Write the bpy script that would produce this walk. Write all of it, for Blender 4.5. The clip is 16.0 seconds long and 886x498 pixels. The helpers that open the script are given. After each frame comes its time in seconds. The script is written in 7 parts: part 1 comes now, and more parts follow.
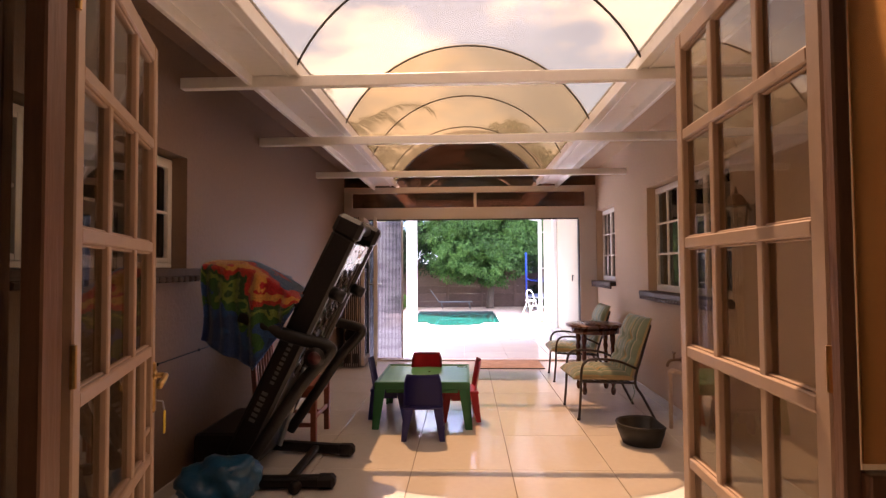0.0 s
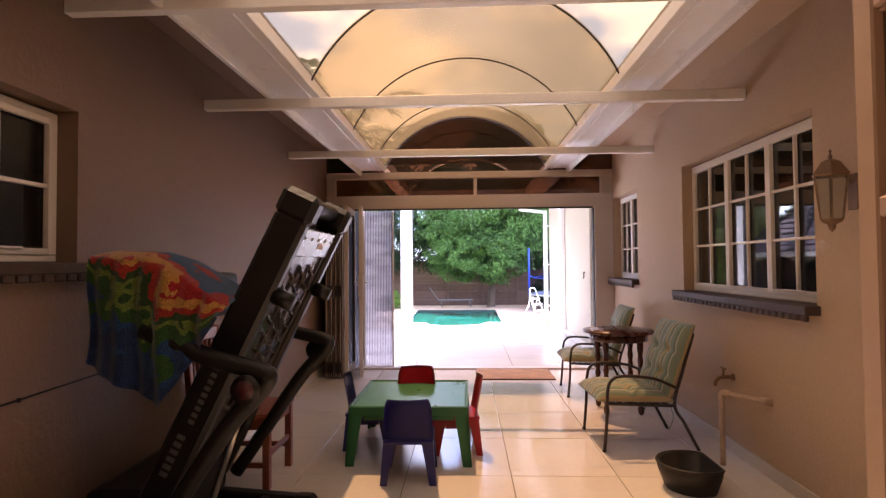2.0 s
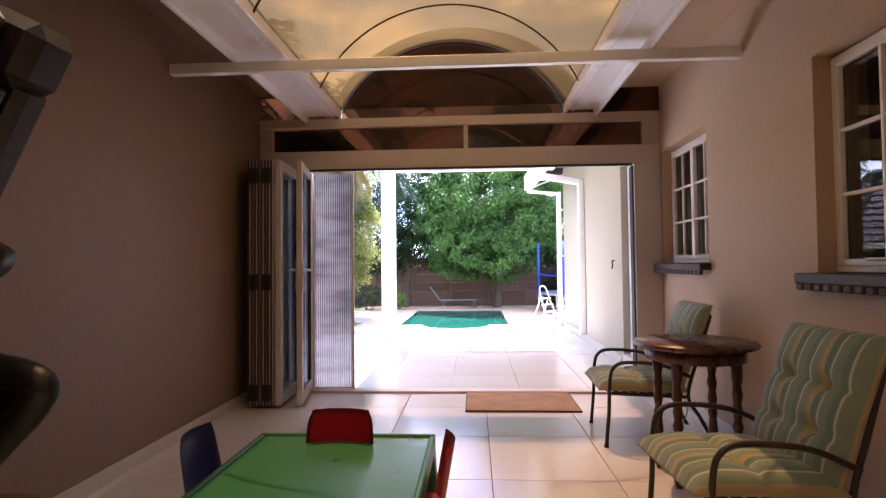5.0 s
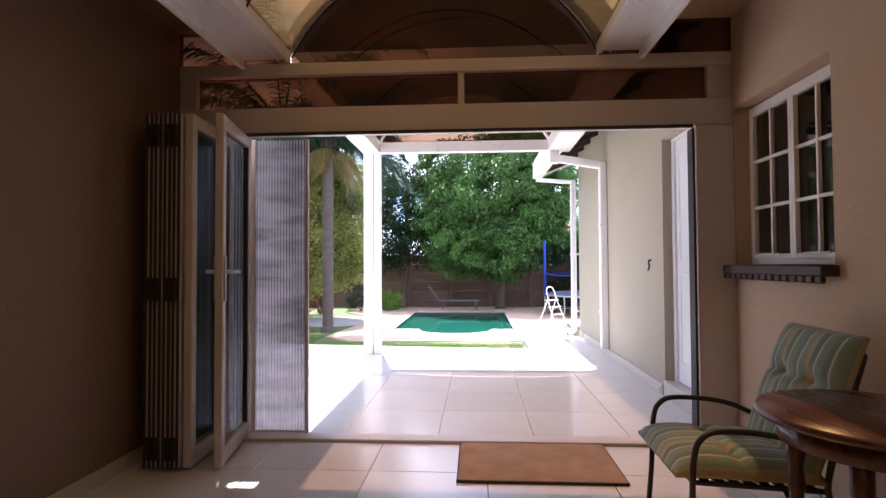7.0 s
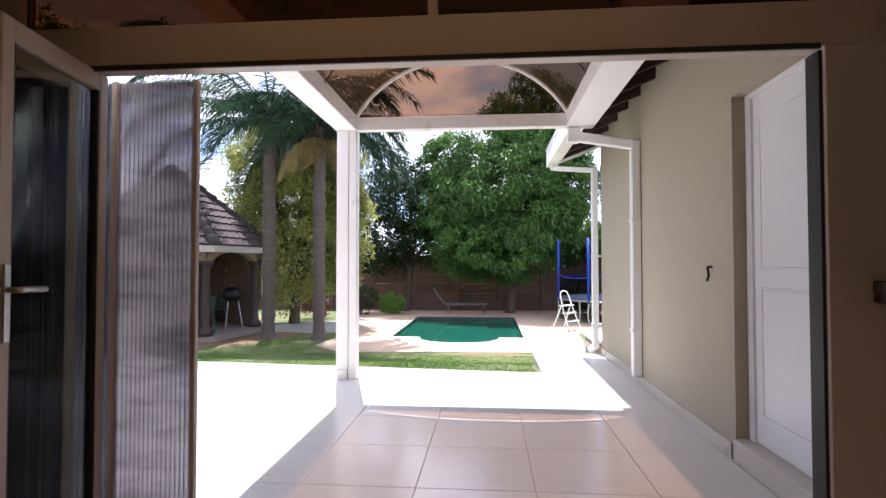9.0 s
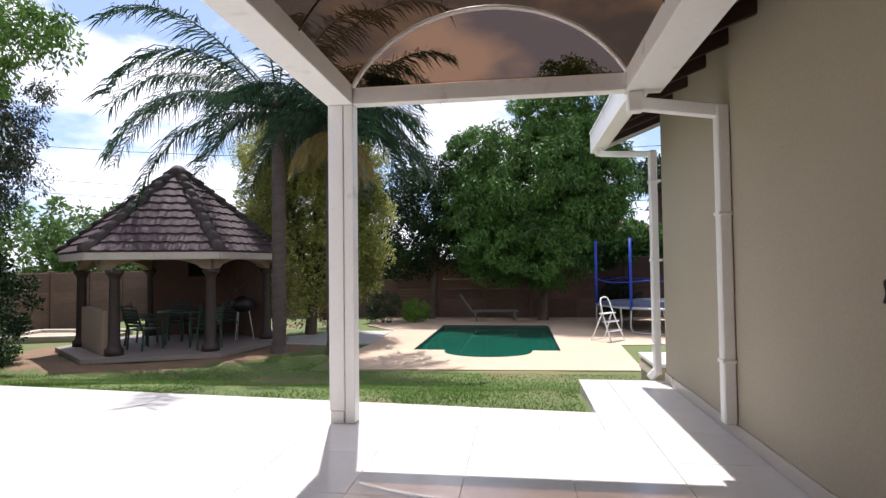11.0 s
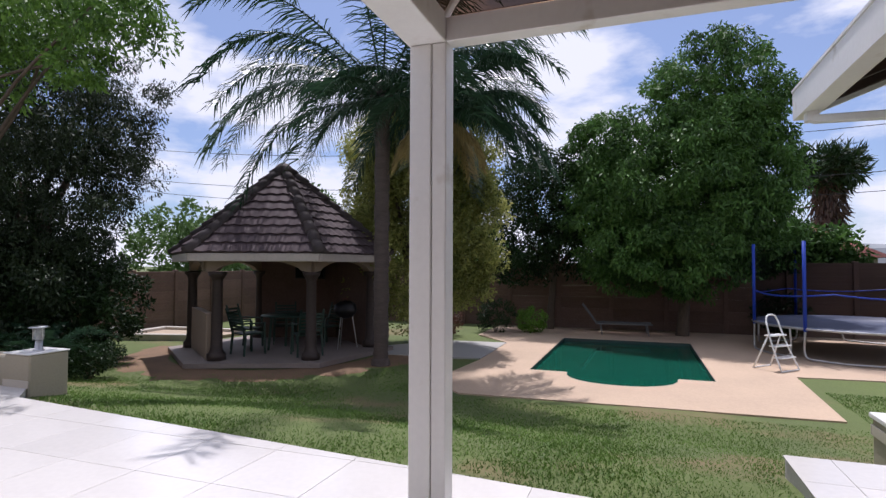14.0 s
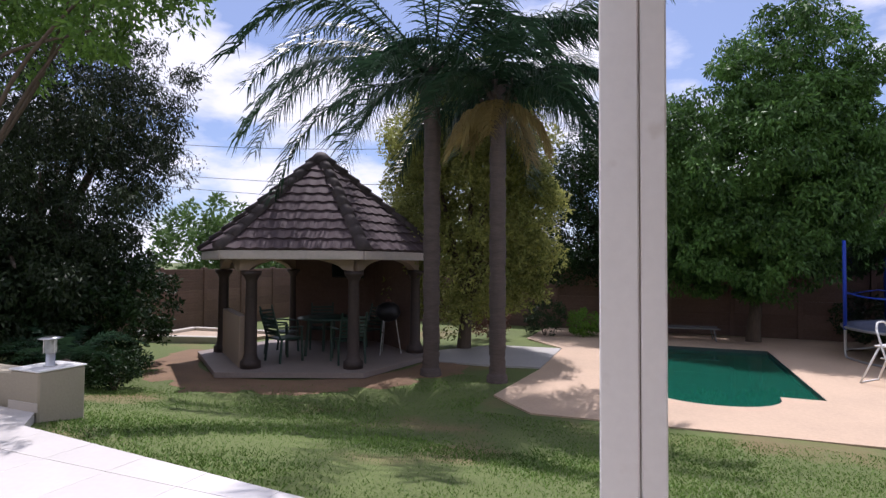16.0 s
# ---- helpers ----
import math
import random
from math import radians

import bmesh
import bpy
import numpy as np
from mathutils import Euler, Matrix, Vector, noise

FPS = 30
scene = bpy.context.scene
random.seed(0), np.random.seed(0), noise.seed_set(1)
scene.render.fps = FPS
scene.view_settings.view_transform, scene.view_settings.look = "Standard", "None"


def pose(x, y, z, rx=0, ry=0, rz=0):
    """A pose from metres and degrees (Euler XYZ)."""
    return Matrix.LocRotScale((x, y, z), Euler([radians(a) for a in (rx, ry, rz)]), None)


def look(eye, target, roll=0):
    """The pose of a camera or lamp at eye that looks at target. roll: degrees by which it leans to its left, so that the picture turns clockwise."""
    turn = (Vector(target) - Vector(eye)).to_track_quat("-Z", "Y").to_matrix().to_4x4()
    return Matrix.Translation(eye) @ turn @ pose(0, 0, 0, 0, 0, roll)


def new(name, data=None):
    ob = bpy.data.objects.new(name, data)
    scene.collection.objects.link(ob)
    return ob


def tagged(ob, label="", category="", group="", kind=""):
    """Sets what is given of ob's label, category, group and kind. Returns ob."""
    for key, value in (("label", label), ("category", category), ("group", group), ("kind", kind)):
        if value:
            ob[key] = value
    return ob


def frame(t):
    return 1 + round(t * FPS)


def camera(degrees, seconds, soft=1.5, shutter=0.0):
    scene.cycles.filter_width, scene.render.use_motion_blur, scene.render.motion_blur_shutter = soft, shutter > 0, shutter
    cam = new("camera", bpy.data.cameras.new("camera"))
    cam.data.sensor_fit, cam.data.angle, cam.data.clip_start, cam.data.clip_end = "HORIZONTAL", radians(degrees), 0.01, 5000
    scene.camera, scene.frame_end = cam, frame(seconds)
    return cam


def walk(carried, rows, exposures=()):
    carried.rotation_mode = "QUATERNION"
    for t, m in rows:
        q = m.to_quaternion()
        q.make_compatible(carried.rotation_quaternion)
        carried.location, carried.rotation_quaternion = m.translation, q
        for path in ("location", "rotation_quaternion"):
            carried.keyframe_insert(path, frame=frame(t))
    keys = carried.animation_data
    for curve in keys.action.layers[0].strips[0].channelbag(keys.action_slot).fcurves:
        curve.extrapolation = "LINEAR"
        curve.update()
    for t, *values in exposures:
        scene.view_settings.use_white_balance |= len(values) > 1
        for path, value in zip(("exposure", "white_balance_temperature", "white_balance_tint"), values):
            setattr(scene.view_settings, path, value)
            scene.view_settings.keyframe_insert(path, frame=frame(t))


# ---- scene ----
cam = camera(78.0, 16.0, soft=1.4)
PATH = [
    (0, (-0.047, 1.556, 1.247), (-0.128, 3.553, 1.314), -0.4),
    (0.5, (-0.043, 1.744, 1.243), (-0.126, 3.741, 1.307), -0.4),
    (1, (-0.04, 1.957, 1.24), (-0.124, 3.955, 1.301), -0.4),
    (1.5, (-0.036, 2.194, 1.244), (-0.121, 4.191, 1.302), -0.5),
    (2, (-0.025, 2.439, 1.23), (-0.109, 4.436, 1.287), -0.5),
    (2.5, (0.007, 2.701, 1.212), (-0.078, 4.699, 1.268), -0.6),
    (3, (0.061, 3.024, 1.134), (-0.029, 5.021, 1.191), -0.5),
    (3.5, (0.106, 3.317, 1.11), (0.014, 5.314, 1.166), -0.5),
    (4, (0.136, 3.617, 1.094), (0.035, 5.614, 1.151), -0.5),
    (4.2, (0.138, 3.745, 1.079), (0.032, 5.742, 1.144), -0.6),
    (6.3, (0.173, 5.139, 1.054), (0.049, 7.134, 1.111), -0.4),
    (6.5, (0.165, 5.25, 1.06), (0.043, 7.245, 1.118), -0.3),
    (7, (0.181, 5.571, 1.076), (0.057, 7.566, 1.131), -0.3),
    (7.5, (0.205, 5.891, 1.075), (0.079, 7.887, 1.128), -0.2),
    (8, (0.244, 6.211, 1.093), (0.106, 8.205, 1.148), -0.2),
    (8.5, (0.279, 6.548, 1.117), (0.13, 8.542, 1.17), -0.2),
    (8.7, (0.302, 6.675, 1.12), (0.145, 8.668, 1.172), -0.1),
    (10.8, (0.247, 7.961, 1.154), (0.001, 9.944, 1.22), -0.7),
    (11, (0.244, 8.071, 1.178), (-0.025, 10.052, 1.24), -0.7),
    (11.5, (0.203, 8.291, 1.211), (-0.128, 10.263, 1.273), -0.6),
    (12, (0.194, 8.518, 1.248), (-0.205, 10.477, 1.311), -0.4),
    (12.5, (0.146, 8.753, 1.252), (-0.332, 10.694, 1.317), -0.3),
    (13, (0.087, 8.998, 1.261), (-0.472, 10.917, 1.328), -0.1),
    (13.5, (0.016, 9.257, 1.269), (-0.603, 11.158, 1.334), 0.1),
    (14, (-0.07, 9.499, 1.275), (-0.744, 11.38, 1.341), 0.2),
    (14.5, (-0.233, 9.723, 1.283), (-0.955, 11.587, 1.349), 0.3),
    (15, (-0.458, 9.930, 1.292), (-1.199, 11.784, 1.355), 0.4),
    (15.5, (-0.730, 10.124, 1.301), (-1.474, 11.973, 1.360), 0.4),
    (16, (-0.990, 10.317, 1.311), (-1.737, 12.163, 1.364), 0.3),
]
walk(cam, [(t, look(eye, target, roll)) for t, eye, target, roll in PATH],
     exposures=[(0.0, 3.05, 5650, 34), (3.5, 2.96, 5400, 29), (6.5, 2.10, 5550, 24), (8.5, 1.46, 5750, 21), (11.0, 0.46, 6100, 17), (13.0, -0.1, 5900, 19), (14.5, -0.22, 5900, 21), (16.0, -0.05, 5950, 23)])

# ---- light ----
SUN = Vector((-0.118, 0.42, 1.0)).normalized()
world = bpy.data.worlds.new("sky")
scene.world = world
world.use_nodes = True
wn, wl = world.node_tree.nodes, world.node_tree.links
wn.clear()
sky = wn.new("ShaderNodeTexSky")
sky.sky_type, sky.sun_disc = "NISHITA", False
sky.sun_elevation = math.asin(SUN.z)
sky.sun_rotation = math.atan2(SUN.x, SUN.y)
coord = wn.new("ShaderNodeTexCoord")
stretch = wn.new("ShaderNodeMapping")
stretch.inputs["Scale"].default_value = (1.0, 1.0, 2.6)
puffs = wn.new("ShaderNodeTexNoise")
puffs.inputs["Scale"].default_value, puffs.inputs["Detail"].default_value, puffs.inputs["Roughness"].default_value = 3.1, 7.0, 0.55
edge = wn.new("ShaderNodeValToRGB")
edge.color_ramp.elements[0].position, edge.color_ramp.elements[1].position = 0.43, 0.56
edge.color_ramp.elements[0].color = (0.18, 0.18, 0.18, 1)
cloud = wn.new("ShaderNodeMixRGB")
cloud.inputs["Color2"].default_value = (14.5, 14.6, 14.9, 1)
back = wn.new("ShaderNodeBackground")
back.inputs["Strength"].default_value = 0.072
wout = wn.new("ShaderNodeOutputWorld")
wl.new(coord.outputs["Generated"], stretch.inputs["Vector"])
wl.new(stretch.outputs["Vector"], puffs.inputs["Vector"])
wl.new(puffs.outputs["Fac"], edge.inputs["Fac"])
wl.new(edge.outputs["Color"], cloud.inputs["Fac"])
blue = wn.new("ShaderNodeMixRGB")
blue.blend_type = "MULTIPLY"
blue.inputs["Fac"].default_value, blue.inputs["Color2"].default_value = 1.0, (1.2, 1.42, 1.72, 1)
wl.new(sky.outputs["Color"], blue.inputs["Color1"])
wl.new(blue.outputs["Color"], cloud.inputs["Color1"])
wl.new(cloud.outputs["Color"], back.inputs["Color"])
wl.new(back.outputs["Background"], wout.inputs["Surface"])
sun = new("sun", bpy.data.lights.new("sun", "SUN"))
sun.data.energy, sun.data.angle, sun.data.color = 5.0, radians(0.53), (1.0, 0.95, 0.87)
sun.matrix_world = look(SUN * 60, (0, 0, 0))


# ---- helpers of this scene ----
def box(bm, x0, x1, y0, y1, z0, z1, bevel=0.0, seg=1):
    m = Matrix.Translation(((x0 + x1) / 2, (y0 + y1) / 2, (z0 + z1) / 2)) @ Matrix.Diagonal((abs(x1 - x0), abs(y1 - y0), abs(z1 - z0), 1))
    vs = bmesh.ops.create_cube(bm, size=1.0, matrix=m)["verts"]
    if bevel:
        es = list({e for v in vs for e in v.link_edges})
        bmesh.ops.bevel(bm, geom=es, offset=bevel, segments=seg, affect="EDGES", profile=0.6)
    return bm


def slab(p0, p1, w, h, bevel=0.0):
    """A bar of section w x h from p0 to p1; h runs upward."""
    bm = bmesh.new()
    a, b = Vector(p0), Vector(p1)
    d = b - a
    box(bm, 0, d.length, -w / 2, w / 2, -h / 2, h / 2, bevel)
    ax = d.normalized()
    up = Vector((0, 0, 1)) if abs(ax.z) < 0.95 else Vector((0, 1, 0))
    side = up.cross(ax).normalized()
    up = ax.cross(side)
    m = Matrix((ax, side, up)).transposed().to_4x4()
    m.translation = a
    bm.transform(m)
    return bm


def join(*bms):
    out = bmesh.new()
    for b in bms:
        me = bpy.data.meshes.new("tmp")
        b.to_mesh(me)
        b.free()
        out.from_mesh(me)
        bpy.data.meshes.remove(me)
    return out


def tube(bm, pts, r, n=10, r1=None, closed=False):
    """A round bar along the points; r1 is the radius at its end."""
    P = [Vector(p) for p in pts]
    rings, prev = [], None
    for i, p in enumerate(P):
        if closed:
            t = (P[(i + 1) % len(P)] - P[i - 1]).normalized()
        else:
            t = (P[min(i + 1, len(P) - 1)] - P[max(i - 1, 0)]).normalized()
        if prev is None:
            prev = t.orthogonal().normalized()
        prev = (prev - t * prev.dot(t)).normalized()
        q = t.cross(prev)
        rad = r if r1 is None else r + (r1 - r) * i / (len(P) - 1)
        rings.append([bm.verts.new(p + (prev * math.cos(a) + q * math.sin(a)) * rad) for a in (2 * math.pi * k / n for k in range(n))])
    last = len(rings) if closed else len(rings) - 1
    for i in range(last):
        a, b = rings[i], rings[(i + 1) % len(rings)]
        for k in range(n):
            bm.faces.new((a[k], a[(k + 1) % n], b[(k + 1) % n], b[k]))
    if not closed:
        bm.faces.new(rings[0][::-1])
        bm.faces.new(rings[-1])
    return bm


def curve_pts(pts, n=6):
    """Catmull-Rom points through pts."""
    P = [Vector(p) for p in pts]
    P = [P[0] * 2 - P[1]] + P + [P[-1] * 2 - P[-2]]
    out = []
    for i in range(1, len(P) - 2):
        for k in range(n):
            t = k / n
            a, b, c, d = P[i - 1], P[i], P[i + 1], P[i + 2]
            out.append(0.5 * ((2 * b) + (c - a) * t + (2 * a - 5 * b + 4 * c - d) * t * t + (3 * b - a - 3 * c + d) * t ** 3))
    out.append(P[-2])
    return out


def lathe(bm, profile, n=20, at=(0, 0, 0)):
    rings = [[bm.verts.new((at[0] + r * math.cos(2 * math.pi * k / n), at[1] + r * math.sin(2 * math.pi * k / n), at[2] + z)) for k in range(n)] for r, z in profile]
    for a, b in zip(rings, rings[1:]):
        for k in range(n):
            bm.faces.new((a[k], a[(k + 1) % n], b[(k + 1) % n], b[k]))
    if profile[0][0] > 1e-4:
        bm.faces.new(rings[0][::-1])
    if profile[-1][0] > 1e-4:
        bm.faces.new(rings[-1])
    return bm


def prism(outline, z0, z1):
    """A flat polygon (x, y) with depth from z0 to z1."""
    bm = bmesh.new()
    lo = [bm.verts.new((x, y, z0)) for x, y in outline]
    hi = [bm.verts.new((x, y, z1)) for x, y in outline]
    n = len(lo)
    bm.faces.new(lo[::-1])
    bm.faces.new(hi)
    for i in range(n):
        bm.faces.new((lo[i], lo[(i + 1) % n], hi[(i + 1) % n], hi[i]))
    bmesh.ops.recalc_face_normals(bm, faces=bm.faces)
    return bm


def mesh_of(name, bm, material, smooth=False):
    me = bpy.data.meshes.new(name)
    bmesh.ops.recalc_face_normals(bm, faces=bm.faces)
    bm.to_mesh(me)
    bm.free()
    me.materials.append(material)
    if smooth:
        me.polygons.foreach_set("use_smooth", [True] * len(me.polygons))
    return me


def part(name, bm, material, parent=None, label="", smooth=False):
    ob = new(name, mesh_of(name, bm, material, smooth))
    ob.parent = parent
    if label:
        tagged(ob, label)
    return ob


def thing(name, label, category, at=(0, 0, 0), rz=0.0, group=""):
    ob = new(name)
    ob.matrix_basis = pose(*at, 0, 0, rz)
    ob.empty_display_size = 0.1
    return tagged(ob, label, category, group)


def setting(name, bm, material, label="", category="", smooth=False):
    return tagged(part(name, bm, material, None, "", smooth), label, category, "", "structure")


def piece(name, me, parent, m):
    ob = new(name, me)
    ob.parent = parent
    ob.matrix_basis = m
    return ob

# ---- materials ----
def mat(name, color, rough=0.6, metal=0.0, vary=0.12, grain=60.0, blotch=3.0, bump=0.15, spec=0.5, dirt=None, rand=0.0, stretch=(1, 1, 1), trans=0.0, sheen=0.0):
    """A painted, plastered or plain surface: fine grain and larger blotches vary the colour; fine relief."""
    m = bpy.data.materials.new(name)
    m.use_nodes = True
    N, L = m.node_tree.nodes, m.node_tree.links
    b = N["Principled BSDF"]
    b.inputs["Roughness"].default_value, b.inputs["Metallic"].default_value = rough, metal
    b.inputs["Specular IOR Level"].default_value = spec
    b.inputs["Transmission Weight"].default_value = trans
    b.inputs["Sheen Weight"].default_value = sheen
    tc, mp = N.new("ShaderNodeTexCoord"), N.new("ShaderNodeMapping")
    mp.inputs["Scale"].default_value = stretch
    L.new(tc.outputs["Object"], mp.inputs["Vector"])
    n1, n2 = N.new("ShaderNodeTexNoise"), N.new("ShaderNodeTexNoise")
    n1.inputs["Scale"].default_value, n1.inputs["Detail"].default_value = grain, 4.0
    n2.inputs["Scale"].default_value, n2.inputs["Detail"].default_value = blotch, 5.0
    for n in (n1, n2):
        L.new(mp.outputs["Vector"], n.inputs["Vector"])
    add = N.new("ShaderNodeMath")
    add.operation = "ADD"
    L.new(n1.outputs["Fac"], add.inputs[0])
    L.new(n2.outputs["Fac"], add.inputs[1])
    ramp = N.new("ShaderNodeMapRange")
    ramp.inputs["From Min"].default_value, ramp.inputs["From Max"].default_value = 0.6, 1.4
    ramp.inputs["To Min"].default_value, ramp.inputs["To Max"].default_value = 1 - vary, 1 + vary
    L.new(add.outputs[0], ramp.inputs["Value"])
    val = ramp.outputs["Result"]
    if rand:
        oi, rr, mu = N.new("ShaderNodeObjectInfo"), N.new("ShaderNodeMapRange"), N.new("ShaderNodeMath")
        rr.inputs["To Min"].default_value, rr.inputs["To Max"].default_value = 1 - rand, 1 + rand
        mu.operation = "MULTIPLY"
        L.new(oi.outputs["Random"], rr.inputs["Value"])
        L.new(rr.outputs["Result"], mu.inputs[0])
        L.new(val, mu.inputs[1])
        val = mu.outputs[0]
    sc = N.new("ShaderNodeVectorMath")
    sc.operation = "SCALE"
    sc.inputs[0].default_value = color
    L.new(val, sc.inputs["Scale"])
    col = sc.outputs["Vector"]
    if dirt:
        n3, r3, mx = N.new("ShaderNodeTexNoise"), N.new("ShaderNodeValToRGB"), N.new("ShaderNodeMixRGB")
        n3.inputs["Scale"].default_value, n3.inputs["Detail"].default_value = dirt[1], 8.0
        r3.color_ramp.elements[0].position, r3.color_ramp.elements[1].position = dirt[2], dirt[2] + 0.18
        mx.inputs["Color2"].default_value = (*dirt[0], 1)
        L.new(mp.outputs["Vector"], n3.inputs["Vector"])
        L.new(n3.outputs["Fac"], r3.inputs["Fac"])
        L.new(r3.outputs["Color"], mx.inputs["Fac"])
        L.new(col, mx.inputs["Color1"])
        col = mx.outputs["Color"]
    L.new(col, b.inputs["Base Color"])
    rr2 = N.new("ShaderNodeMapRange")
    rr2.inputs["To Min"].default_value, rr2.inputs["To Max"].default_value = max(0.02, rough - 0.08), min(1, rough + 0.08)
    L.new(n2.outputs["Fac"], rr2.inputs["Value"])
    L.new(rr2.outputs["Result"], b.inputs["Roughness"])
    if bump:
        bp = N.new("ShaderNodeBump")
        bp.inputs["Strength"].default_value, bp.inputs["Distance"].default_value = bump, 0.01
        L.new(n1.outputs["Fac"], bp.inputs["Height"])
        L.new(bp.outputs["Normal"], b.inputs["Normal"])
    return m


def stripes(name, colors, period, rough=0.85):
    """Woven cloth in stripes across local y."""
    m = mat(name, (1, 1, 1), rough, vary=0.1, grain=160, blotch=8, bump=0.35, sheen=0.3)
    N, L = m.node_tree.nodes, m.node_tree.links
    b = N["Principled BSDF"]
    tc, sp, md, rp, mx = (N.new("ShaderNode" + k) for k in ("TexCoord", "SeparateXYZ", "Math", "ValToRGB", "MixRGB"))
    L.new(tc.outputs["Object"], sp.inputs[0])
    md.operation = "MULTIPLY_ADD"
    md.inputs[1].default_value, md.inputs[2].default_value = 1 / period, 10.0
    L.new(sp.outputs["Y"], md.inputs[0])
    fr = N.new("ShaderNodeMath")
    fr.operation = "FRACT"
    L.new(md.outputs[0], fr.inputs[0])
    rp.color_ramp.interpolation = "CONSTANT"
    els = rp.color_ramp.elements
    while len(els) < len(colors):
        els.new(0.5)
    for e, (p, c) in zip(els, colors):
        e.position, e.color = p, (*c, 1)
    L.new(fr.outputs[0], rp.inputs["Fac"])
    old = b.inputs["Base Color"].links[0].from_socket
    mx.blend_type = "MULTIPLY"
    mx.inputs["Fac"].default_value = 1
    L.new(old, mx.inputs["Color1"])
    L.new(rp.outputs["Color"], mx.inputs["Color2"])
    L.new(mx.outputs["Color"], b.inputs["Base Color"])
    return m


def tinted(name, tint, rough=0.03, ior=1.5, haze=0.0, haze_color=(0.3, 0.2, 0.1)):
    """A clear sheet that tints what is seen through it, with a glossy skin and, if hazy, some scatter."""
    m = bpy.data.materials.new(name)
    m.use_nodes = True
    N, L = m.node_tree.nodes, m.node_tree.links
    N.clear()
    out, tr, gl, mx, lw, pw, mr = (N.new("ShaderNode" + k) for k in ("OutputMaterial", "BsdfTransparent", "BsdfGlossy", "MixShader", "LayerWeight", "Math", "MapRange"))
    tr.inputs["Color"].default_value = (*tint, 1)
    gl.inputs["Roughness"].default_value = rough
    lw.inputs["Blend"].default_value = 0.5
    pw.operation = "POWER"
    pw.inputs[1].default_value = 4.5
    r0 = ((ior - 1) / (ior + 1)) ** 2
    mr.inputs["To Min"].default_value, mr.inputs["To Max"].default_value = r0, min(0.85, 16 * r0 + 0.05)
    L.new(lw.outputs["Facing"], pw.inputs[0])
    L.new(pw.outputs[0], mr.inputs["Value"])
    base = tr.outputs[0]
    if haze:
        ts, m2, nz, rp = (N.new("ShaderNode" + k) for k in ("BsdfTranslucent", "MixShader", "TexNoise", "MapRange"))
        ts.inputs["Color"].default_value = (*haze_color, 1)
        nz.inputs["Scale"].default_value, nz.inputs["Detail"].default_value = 1.7, 5.0
        rp.inputs["To Min"].default_value, rp.inputs["To Max"].default_value = haze * 0.5, haze * 1.5
        L.new(nz.outputs["Fac"], rp.inputs["Value"])
        L.new(rp.outputs["Result"], m2.inputs["Fac"])
        L.new(tr.outputs[0], m2.inputs[1])
        L.new(ts.outputs[0], m2.inputs[2])
        base = m2.outputs[0]
    L.new(mr.outputs["Result"], mx.inputs["Fac"])
    L.new(base, mx.inputs[1])
    L.new(gl.outputs[0], mx.inputs[2])
    L.new(mx.outputs[0], out.inputs["Surface"])
    return m


def leaf_mat(name, c0, c1, rough=0.5, through_color=0.5):
    m = bpy.data.materials.new(name)
    m.use_nodes = True
    N, L = m.node_tree.nodes, m.node_tree.links
    b = N["Principled BSDF"]
    b.inputs["Roughness"].default_value = rough
    b.inputs["Specular IOR Level"].default_value = 0.25
    geo, rp, ts, mx, nz, ad = (N.new("ShaderNode" + k) for k in ("NewGeometry", "ValToRGB", "BsdfTranslucent", "MixShader", "TexNoise", "Math"))
    rp.color_ramp.elements[0].color, rp.color_ramp.elements[1].color = (*c0, 1), (*c1, 1)
    nz.inputs["Scale"].default_value = 0.9
    tc = N.new("ShaderNodeTexCoord")
    L.new(tc.outputs["Object"], nz.inputs["Vector"])
    ad.operation = "MULTIPLY_ADD"
    ad.inputs[1].default_value = 0.55
    L.new(geo.outputs["Random Per Island"], ad.inputs[0])
    sub = N.new("ShaderNodeMath")
    sub.operation = "MULTIPLY_ADD"
    sub.inputs[1].default_value, sub.inputs[2].default_value = 1.4, -0.45
    L.new(nz.outputs["Fac"], sub.inputs[0])
    L.new(sub.outputs[0], ad.inputs[2])
    L.new(ad.outputs[0], rp.inputs["Fac"])
    L.new(rp.outputs["Color"], b.inputs["Base Color"])
    L.new(rp.outputs["Color"], ts.inputs["Color"])
    mx.inputs["Fac"].default_value = through_color * 0.5
    L.new(b.outputs[0], mx.inputs[1])
    L.new(ts.outputs[0], mx.inputs[2])
    L.new(mx.outputs[0], N["Material Output"].inputs["Surface"])
    return m


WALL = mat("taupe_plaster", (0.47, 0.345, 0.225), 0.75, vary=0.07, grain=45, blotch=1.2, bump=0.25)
# West wall: same taupe plaster, its weaker light put into a darker, browner colour.
WALL_WEST_DIM = mat("shaded_brown_taupe_plaster", (0.200, 0.130, 0.085), 0.6, vary=0.07, grain=45, blotch=1.2, bump=0.25)
WALL_OUT = mat("beige_plaster", (0.38, 0.335, 0.25), 0.8, vary=0.07, grain=45, blotch=1.2, bump=0.3)
SKIRT = mat("skirting_tile", (0.52, 0.47, 0.40), 0.3, vary=0.06)
TILE = mat("floor_tile", (0.66, 0.63, 0.60), 0.16, vary=0.045, grain=25, blotch=2.2, bump=0.02, rand=0.035, spec=0.5)
GROUT = mat("grout", (0.20, 0.17, 0.145), 0.85, vary=0.2)
GROUT_OUT = mat("pale_grout", (0.54, 0.51, 0.48), 0.85, vary=0.2)
WHITE = mat("white_paint", (0.80, 0.79, 0.77), 0.4, vary=0.04, grain=30, blotch=2, bump=0.06, dirt=((0.55, 0.5, 0.43), 5, 0.62))
